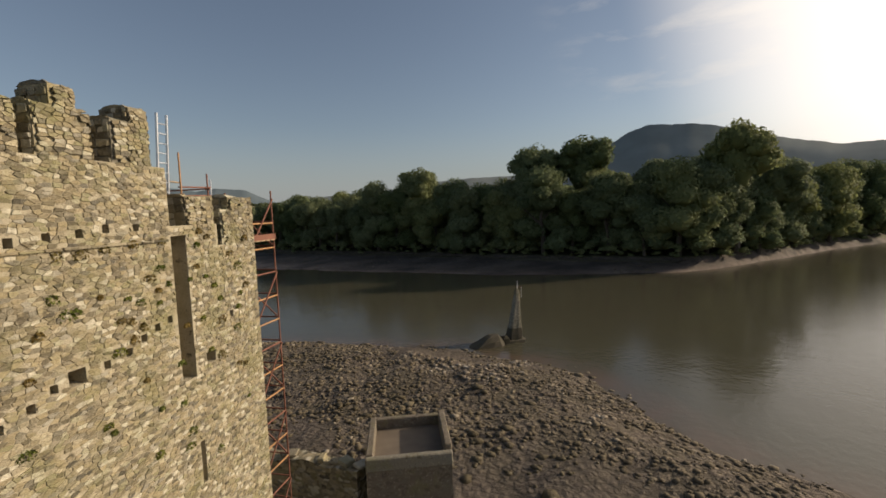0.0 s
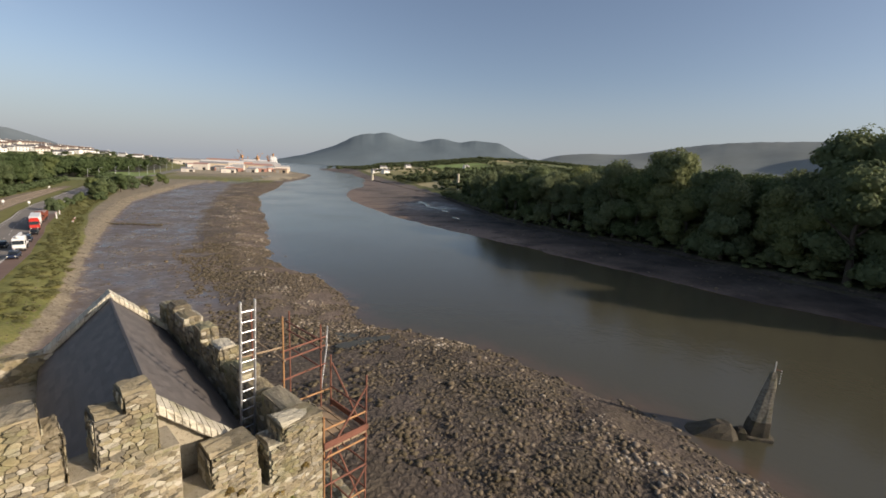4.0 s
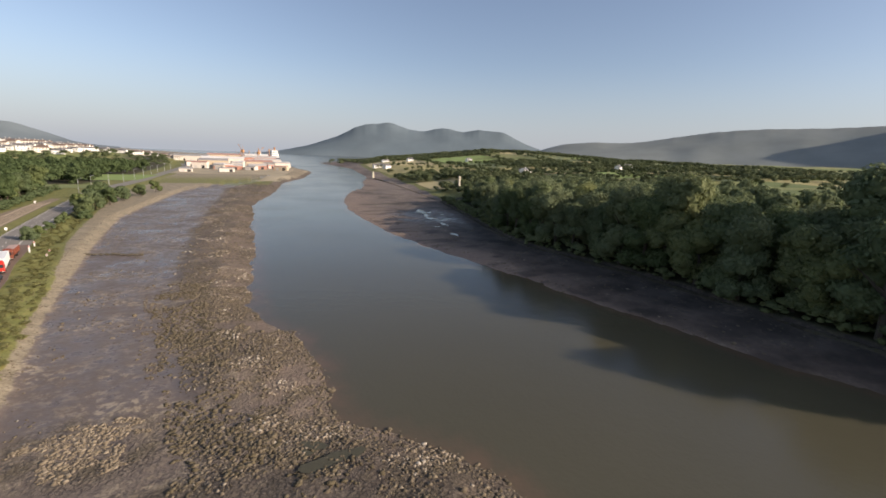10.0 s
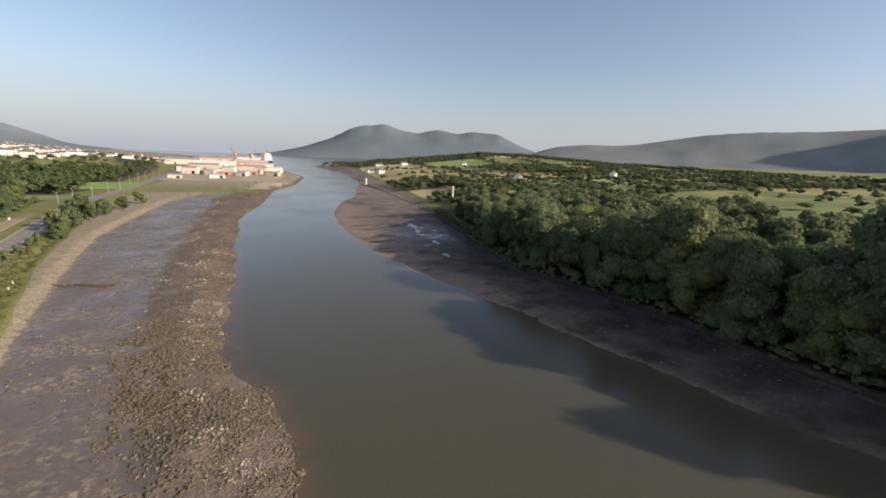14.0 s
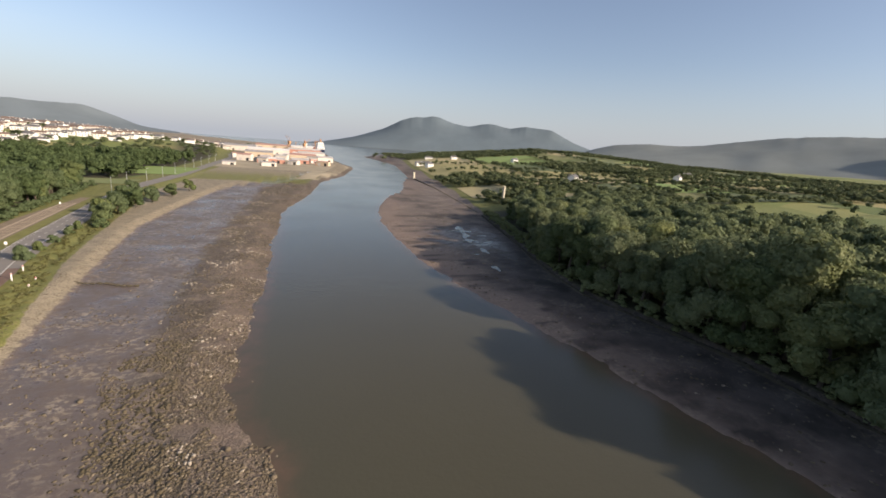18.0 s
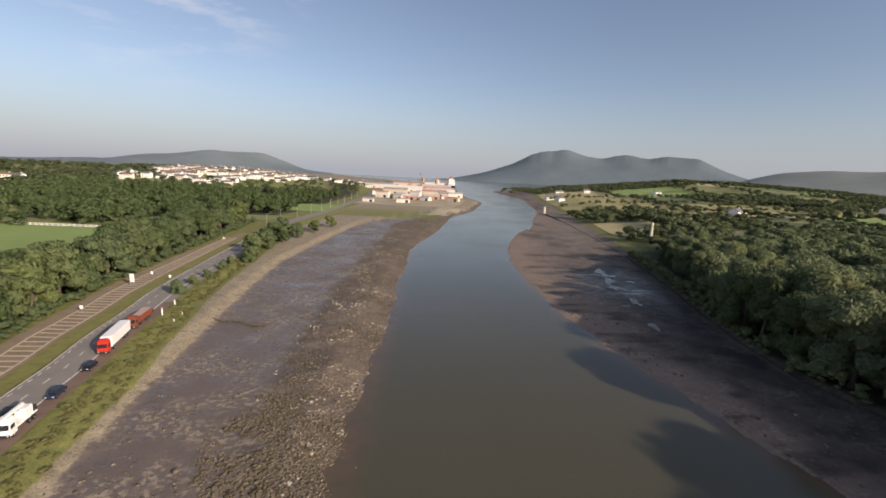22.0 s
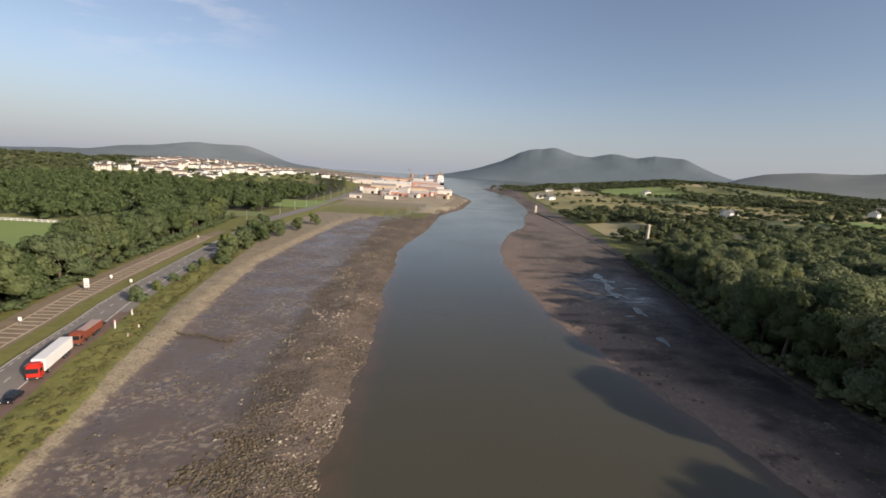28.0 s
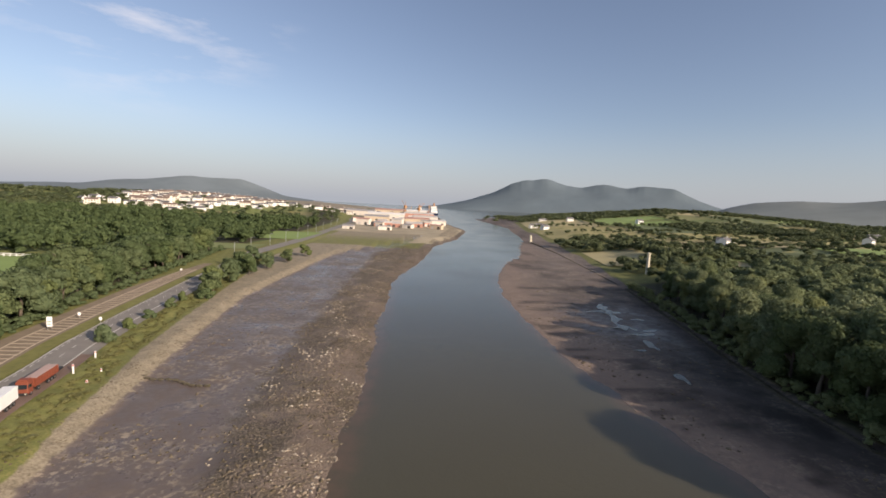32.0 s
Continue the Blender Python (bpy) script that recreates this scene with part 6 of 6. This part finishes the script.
rg = random.Random(5)
shapes = []
for i in range(24):
    v, f = stone_shape(rg, 1.0, 1.0, 1.0)
    shapes.append((np.array(v), f))
front = next(o for o in castle.children if o.name.startswith("front_wall"))


def clip(poly, nx, nz, c):
    """The part of a convex polygon where nx*x + nz*z <= c."""
    out = []
    for (ax, az), (bx, bz) in zip(poly, poly[1:] + poly[:1]):
        da, db = nx * ax + nz * az - c, nx * bx + nz * bz - c
        if da <= 0:
            out.append((ax, az))
        if da * db < 0:
            t = da / (da - db)
            out.append((ax + (bx - ax) * t, az + (bz - az) * t))
    return out


# outline of the front: wall steps and merlons, u0, u1, top
outline, last = [], 0.0
for u0, u1, z0, z1, _ in sorted(MERLONS):
    for a, b in ((last, min(u0, 3.2)), (max(last, 3.2), u0)) if last < 3.2 < u0 else ((last, u0),):
        if b > a:
            outline.append((a, b, top_at((a + b) / 2) - 0.02))
    outline.append((u0, u1, z1 - 0.03))
    last = u1
STEP_U, STEP_Z, SQ = 0.165, 0.082, 1.95
nu, nz = int(8.6 / STEP_U) + 1, int((19.3 - 3.6) / STEP_Z) + 1
seeds = [[((i + 0.5 + rg.uniform(-0.5, 0.5)) * STEP_U, 3.6 + (j + 0.5 + rg.uniform(-0.34, 0.34)) * STEP_Z) for j in range(nz)] for i in range(nu)]
near_count = 0
JV, JF, jo = [], [], 0
for i in range(nu):
    for j in range(nz):
        u, z = seeds[i][j]
        where = next((k for k, (a, b, _) in enumerate(outline) if a <= u < b), None)
        if where is None or z > outline[where][2] or any(a - 0.02 < u < b + 0.02 and c - 0.02 < z < e + 0.02 for a, b, c, e, _ in HOLES):
            continue
        poly = [(u - 0.4, z - 0.28), (u + 0.4, z - 0.28), (u + 0.4, z + 0.28), (u - 0.4, z + 0.28)]
        for di in (-2, -1, 0, 1, 2):
            for dj in (-2, -1, 0, 1, 2):
                if (di or dj) and 0 <= i + di < nu and 0 <= j + dj < nz:
                    a, b = seeds[i + di][j + dj]
                    px, pz = (a - u) / SQ ** 2, b - z
                    poly = clip(poly, px, pz, px * (a + u) / 2 + pz * (b + z) / 2)
        lo = hi = where
        while lo > 0 and outline[lo - 1][2] >= z:
            lo -= 1
        while hi < len(outline) - 1 and outline[hi + 1][2] >= z:
            hi += 1
        poly = clip(clip(clip(poly, -1, 0, -outline[lo][0]), 1, 0, outline[hi][1]), 0, 1, outline[where][2])
        for a, b, c, e, _ in HOLES:
            if u < a:
                if c < z < e:
                    poly = clip(poly, 1, 0, a)
            elif u > b:
                if c < z < e:
                    poly = clip(poly, -1, 0, -b)
            elif z < c:
                poly = clip(poly, 0, 1, c)
            else:
                poly = clip(poly, 0, -1, -e)
        if len(poly) < 3:
            continue
        q = np.array(poly)
        c = q.mean(0)
        size = float(np.abs(q - c).max())
        if size < 0.03 or rg.random() < 0.05:
            continue
        q = c + (q - c) * (1 - 0.007 / size) * (1 + np.array([[rg.uniform(-0.05, 0.05)] for _ in poly]))
        d, n = rg.uniform(0.004, 0.026), len(poly)
        ring = [np.stack([-(c[0] + (q[:, 0] - c[0]) * k), np.array([y + rg.uniform(-0.004, 0.004) for _ in poly]), c[1] + (q[:, 1] - c[1]) * k], -1) for y, k in ((0.006, 1.0), (-d * 0.75, 0.96), (-d, 0.84))]
        v = np.concatenate(ring)
        f = [(r * n + k, r * n + (k + 1) % n, (r + 1) * n + (k + 1) % n, (r + 1) * n + k) for r in (0, 1) for k in range(n)] + [tuple(range(2 * n, 3 * n))]
        f = [t[::-1] for t in f]
        if z > 16.35 and u < 6.7 and near_count < 300:
            mesh_ob("stone", v, f, STONE, front)
            near_count += 1
        else:
            JV.append(v)
            JF += [tuple(jo + t for t in face) for face in f]
            jo += 3 * n
rest = mesh_ob("stone_facing", np.concatenate(JV), JF, STONE_ISLE, front)
rest["kind"] = "stuff"
# stones on the battlements' faces
JV, JF, jo = [], [], 0
for ob in [o for o in castle.children if o.name.startswith("merlon")]:
    co = np.array([v.co for v in ob.data.vertices])
    lo, hi = co.min(0), co.max(0)
    for axis in ("left", "right") if lo[1] < 0.1 else ("left", "front"):
        z = lo[2] + 0.02
        while z < hi[2] - 0.12:
            h = rg.uniform(0.09, 0.18)
            a, b = (lo[0], hi[0]) if axis == "front" else (lo[1], hi[1])
            u = a + 0.02
            while u < b - 0.1:
                w = min(h * rg.uniform(0.9, 2.0), b - u - 0.01)
                if w > 0.08 and z + h < hi[2] + 0.02:
                    p = shapes[rg.randrange(24)][0] * np.array([w * 0.93, rg.uniform(0.012, 0.04), h * 0.9])
                    if axis == "front":
                        q = p + np.array([u + w / 2, lo[1] + 0.01, z + h / 2])
                    elif axis == "left":
                        q = np.stack([p[:, 1] + lo[0] + 0.01, -p[:, 0] + u + w / 2, p[:, 2] + z + h / 2], -1)
                    else:
                        q = np.stack([-p[:, 1] + hi[0] - 0.01, p[:, 0] + u + w / 2, p[:, 2] + z + h / 2], -1)
                    JV.append(q)
                    JF += [tuple(jo + t for t in face) for face in shapes[0][1]]
                    jo += 12
                u += w + 0.02
            z += h + 0.015
ob = mesh_ob("battlement_facing", np.concatenate(JV), JF, STONE_ISLE, castle)
ob["kind"] = "stuff"

# tufts on the wall
nr = np.random.default_rng(4)
plants = [(2.5, 15.2), (2.2, 14.9), (1.9, 14.6), (1.2, 15.4), (0.9, 15.0), (3.6, 15.3), (3.9, 15.1), (4.2, 14.6), (4.5, 14.75), (4.7, 14.3), (3.7, 14.5), (3.4, 14.9), (5.1, 14.9), (5.6, 14.7),
          (3.5, 15.9), (4.9, 15.85), (5.4, 15.8), (1.7, 14.2), (0.6, 14.4), (2.4, 13.8), (6.0, 15.0), (6.3, 14.4), (1.1, 13.2), (0.5, 15.8), (2.3, 16.1), (6.7, 12.4), (7.2, 11.6), (7.6, 13.4), (5.2, 12.2), (3.9, 12.0)]
for i in range(46):
    plants.append((nr.uniform(0.3, 8.2), nr.uniform(9.5, 16.2)))
for i, (u, z) in enumerate(plants):
    r = nr.uniform(0.05, 0.13)
    lobes = [(0, 0, 0, r * 1.2, r * 0.4, r * nr.uniform(0.8, 1.5))]
    v, f = leaf_quads(nr, lobes, 70, 0.03)
    dry = i % 3 == 0 or z > 15.75
    me = np_mesh("wall_plant", v, f, DRYWEED if dry else IVY)
    o = tagged(new("wall_plant", me), "dry brown tuft rooted in the masonry" if dry else "small green plant rooted in the masonry", "plant", "plants on the tower wall")
    o.matrix_world = TOWER @ Matrix.Translation((-u, -0.03, z))

# shore rocks
ico = bmesh.new()
bmesh.ops.create_icosphere(ico, subdivisions=1, radius=1.0)
ico.verts.ensure_lookup_table()
IV = np.array([v.co for v in ico.verts])
IF = np.array([[v.index for v in f.verts] for f in ico.faces])
ico.free()
ROCK = Mat("shore rock", 0.92, spec=0.14)
P_ = ROCK.geo.outputs["Position"]
rc = ROCK.ramp(ROCK.isle(), [(0.0, (0.055, 0.043, 0.03)), (0.4, (0.115, 0.09, 0.062)), (0.75, (0.175, 0.138, 0.097)), (0.95, (0.25, 0.205, 0.148)), (1.0, (0.46, 0.40, 0.32))])
ROCK.color(ROCK.mix(ROCK.noise(4, 5, 0.6, P_), rc, (0.12, 0.10, 0.065)))
ROCK.bump(ROCK.noise(9, 5, 0.6, P_), 0.6, 0.06)
ROCK = ROCK.m


def rocks(name, label, xs, ys, sizes, flat=0.5, seed=1, mat=ROCK):
    r = np.random.default_rng(seed)
    n = len(xs)
    zz = ground_z(np.asarray(xs), np.asarray(ys))
    s = np.asarray(sizes)
    V = IV[None] * (1 + r.uniform(-0.28, 0.28, (n, len(IV), 1)))
    V = V * np.stack([s * r.uniform(0.7, 1.35, n), s * r.uniform(0.7, 1.35, n), s * flat * r.uniform(0.6, 1.2, n)], -1)[:, None, :]
    a = r.uniform(0, 6.28, n)
    c, t = np.cos(a)[:, None], np.sin(a)[:, None]
    V = np.stack([V[..., 0] * c - V[..., 1] * t, V[..., 0] * t + V[..., 1] * c, V[..., 2]], -1)
    V = V + np.stack([xs, ys, zz + s * flat * 0.08], -1)[:, None, :]
    F = (IF[None] + (np.arange(n) * len(IV))[:, None, None]).reshape(-1, 3)
    return tagged(new(name, np_mesh(name, V.reshape(-1, 3), F, mat)), label, "rocks", kind="stuff")


r = np.random.default_rng(77)


def scatter(n, ylo, yhi, lo, hi, keep=None):
    """Random places between two lines down the river."""
    y = r.uniform(ylo, yhi, n)
    a, b = lo(y), hi(y)
    x = a + (b - a) * r.uniform(0, 1, n)
    if keep is not None:
        m = keep(x, y)
        x, y = x[m], y[m]
    return x, y


off = lambda line, d: (lambda y: line(y) + d)
inside = lambda x, y: ~((x > -29) & (x < -9) & (y < -8) & (y > -45) & (x + 29 < 0.62 * (-8 - y) + 12)) & (np.hypot(x + 20.5, y + 35) > 7.5)
clus = lambda x, y: (PATCH(x, y) > -0.5 + 0.35 * vnoise(x, y, 1.7, 9)) & inside(x, y)
x, y = scatter(30000, -62, 75, off(rock_left, -7), off(shore_left, 0.8), lambda x, y: clus(x, y) & (vnoise(x, y, 4, 31) > -1 + 1.4 * step(2, -7, x - rock_left(y))))
rocks("shore_rubble", "dark weedy stones and pale cobbles of the rocky foreshore", x, y, 0.06 + 0.24 * r.uniform(0, 1, len(x)) ** 3.0, flat=0.5, seed=2)
x, y = scatter(17000, 75, 430, off(rock_left, -8), off(shore_left, 0.5), lambda x, y: vnoise(x, y, 7, 8) + 0.5 * vnoise(x, y, 2.2, 9) > -0.2 + 1.1 * step(3, -8, x - rock_left(y)))
rocks("ridge_rubble", "dark stones along the rocky ridge by the channel", x, y, 0.10 + 0.27 * r.uniform(0, 1, len(x)) ** 2.8, flat=0.5, seed=3)
x, y = scatter(9000, -40, 330, off(mud_left, 2), off(rock_left, 0), lambda x, y: (vnoise(x, y, 11, 14) + 0.6 * vnoise(x, y, 3, 15) > 0.2) & inside(x, y))
rocks("flat_stones", "scattered small stones and shell patches on the mud flat", x, y, 0.08 + 0.28 * r.uniform(0, 1, len(x)) ** 3, flat=0.4, seed=4)
PALE = Mat("pale cobble", 0.85, spec=0.25)
PALE.color(PALE.mix(PALE.noise(6, 4, 0.6, PALE.geo.outputs["Position"]), PALE.ramp(PALE.isle(), [(0.0, (0.17, 0.135, 0.10)), (0.6, (0.28, 0.23, 0.17)), (1.0, (0.58, 0.53, 0.44))]), (0.24, 0.195, 0.14)))
PALE = PALE.m
TAN = Mat("tan shore stone", 0.85, spec=0.25)
TAN.color(TAN.mix(TAN.noise(6, 4, 0.6, TAN.geo.outputs["Position"]), TAN.ramp(TAN.isle(), [(0.0, (0.10, 0.08, 0.055)), (0.6, (0.21, 0.17, 0.115)), (1.0, (0.36, 0.30, 0.22))]), (0.19, 0.15, 0.10)))
TAN = TAN.m
WEED = Mat("weed-covered rock", 0.8, spec=0.18)
WEED.color(WEED.mix(WEED.noise(3, 5, 0.6, WEED.geo.outputs["Position"]), WEED.ramp(WEED.isle(), [(0.0, (0.055, 0.046, 0.028)), (0.6, (0.105, 0.086, 0.054)), (1.0, (0.18, 0.148, 0.10))]), (0.10, 0.08, 0.046)))
WEED.bump(WEED.noise(7, 5, 0.6, WEED.geo.outputs["Position"]), 0.8, 0.1)
WEED = WEED.m
x, y = scatter(9000, -45, 110, off(shore_left, -13), off(shore_left, 0.3), lambda x, y: (vnoise(x, y, 4.5, 41) + 0.5 * vnoise(x, y, 1.4, 42) > 0.1 + 0.5 * np.abs(x - shore_left(y) + 7) / 7) & inside(x, y))
rocks("pale_cobbles", "pale tan cobbles strewn along the water's edge", x, y, 0.07 + 0.26 * r.uniform(0, 1, len(x)) ** 3.0, flat=0.5, seed=41, mat=PALE)
x, y = scatter(7000, -45, 82, off(rock_left, -5), off(shore_left, -9), lambda x, y: (vnoise(x, y, 6, 43) + 0.6 * vnoise(x, y, 1.9, 44) > -0.05) & inside(x, y))
rocks("weedy_rocks", "dark lumps of rock covered in brown weed", x, y, 0.10 + 0.30 * r.uniform(0, 1, len(x)) ** 2.4, flat=0.5, seed=43, mat=WEED)
x, y = scatter(9000, 75, 420, off(rock_left, -3), off(shore_left, 0.3), lambda x, y: vnoise(x, y, 9, 45) + 0.5 * vnoise(x, y, 2.5, 46) > 0.2)
rocks("ridge_cobbles", "pale cobbles scattered over the ridge", x, y, 0.10 + 0.34 * r.uniform(0, 1, len(x)) ** 3, flat=0.5, seed=45, mat=PALE)
a, d = r.uniform(0, 6.28, 2600), np.sqrt(r.uniform(0, 1, 2600))
bx, by = -30 + 7.5 * d * np.cos(a), 14.5 + 5.8 * d * np.sin(a)
k = vnoise(bx, by, 3.0, 21) + 0.6 * vnoise(bx, by, 1.2, 22) > -0.1 + 0.9 * (d - 0.5)
bx, by = bx[k], by[k]
rocks("stone_bank", "low bank of pale stones on the mud near the tower", bx, by, 0.07 + 0.25 * r.uniform(0, 1, len(bx)) ** 3.0, flat=0.5, seed=5, mat=TAN)
x, y = scatter(4200, 0, 320, off(mud_left, -5), off(mud_left, 1.5))
rocks("beach_stones", "small stones of the gravel beach", x, y, 0.05 + 0.16 * r.uniform(0, 1, len(x)) ** 4, seed=6)
x, y = scatter(2600, -40, 330, off(shore_right, 0.5), off(bank_right, -1), lambda x, y: vnoise(x, y, 9, 21) > 0.05)
rocks("far_flat_stones", "scattered stones on the far mud flat", x, y, 0.12 + 0.35 * r.uniform(0, 1, len(x)) ** 2.6, flat=0.45, seed=7)
x, y = scatter(260, -62, 60, off(shore_left, 0), off(shore_left, 5))
rocks("shallows_stones", "stones breaking the surface along the water's edge", x, y, 0.25 + 0.4 * r.uniform(0, 1, len(x)) ** 2, seed=8)

# single boulders that stand out
for x, y, s in ((-9.0, 62, 0.4), (-33.8, 60, 0.5), (-34, 82, 0.4), (-10.5, 43, 0.5), (-27.9, 62, 0.35), (6.5, -8, 0.5), (-7.7, -6.2, 0.55), (0.5, -13, 0.5), (-14, 100, 0.4), (-40, 110, 0.4)):
    v = IV * (1 + r.uniform(-0.22, 0.22, (len(IV), 1))) * np.array([s, s * r.uniform(0.7, 1.1), s * 0.7])
    o = tagged(new("boulder", np_mesh("boulder", v, IF, ROCK)), "rounded brown boulder lying on the foreshore", "boulder", "boulders on the foreshore")
    o.location = (x, y, max(gz(x, y), -0.25) + s * 0.2)

# pools left by the tide
def pool(x, y, rx, ry, a, seed):
    q = np.random.default_rng(seed)
    n = 28
    v = [(0, 0, 0)]
    for k in range(n):
        t = 2 * math.pi * k / n
        w = 1 + 0.22 * math.sin(3 * t + seed) + 0.14 * math.sin(5 * t + 2 * seed) + q.uniform(-0.05, 0.05)
        v.append((rx * w * math.cos(t), ry * w * math.sin(t), 0))
    f = [(0, 1 + k, 1 + (k + 1) % n) for k in range(n)]
    o = tagged(mesh_ob("tide_pool", v, f, water.data.materials[0]), "shallow pool left on the mud by the tide", "pool", kind="structure")
    o.matrix_world = Matrix.Translation((x, y, 0)) @ Matrix.Rotation(radians(a), 4, "Z")
    pts = [o.matrix_world @ Vector(p) for p in v]
    o.location.z = float(np.median(ground_z(np.array([p.x for p in pts]), np.array([p.y for p in pts])))) + 0.04


for i, (x, y, rx, ry, a) in enumerate(((-4.8, 1.0, 3.2, 2.0, 20), (-6.5, 5.0, 1.5, 1.2, 0), (80, 182, 3.0, 12, -8), (77, 156, 1.5, 6, -10), (84, 205, 2.5, 9, -15), (70, 128, 1.2, 4, 0), (81, 166, 5.5, 1.3, 12), (86, 171, 4.5, 1.1, 20), (78, 175, 5.0, 1.0, 8), (85, 196, 6.0, 1.5, 10), (79, 199, 5.0, 1.1, 14), (90, 186, 4.0, 1.2, 15), (72, 150, 3.5, 0.8, 10))):
    pool(x, y, rx, ry, a, i + 1)
bm = fresh()
for i in range(14):
    t = i / 13
    bmesh.ops.create_icosphere(bm, subdivisions=1, radius=0.5, matrix=Matrix.Translation((-63 + 20 * t, 124 - 5 * t + 0.6 * math.sin(i), 0.75 - 0.3 * t)) @ Matrix.Diagonal((1.8, 0.7, 0.75, 1)))
me = bpy.data.meshes.new("outfall_kerb")
bm.to_mesh(me)
bm.free()
me.materials.append(WETSTONE)
tagged(new("outfall_kerb", me), "dark weedy outfall kerb running out over the mud", "kerb")
rubble_run("bank_wall", "low dark retaining wall at the foot of the wooded bank", [(float(bank_right(y)) + 0.6, y) for y in range(-60, 250, 22)], 0.9, -0.4, [2.0] * 15, seed=16, mats=(WETSTONE, WETSTONE))
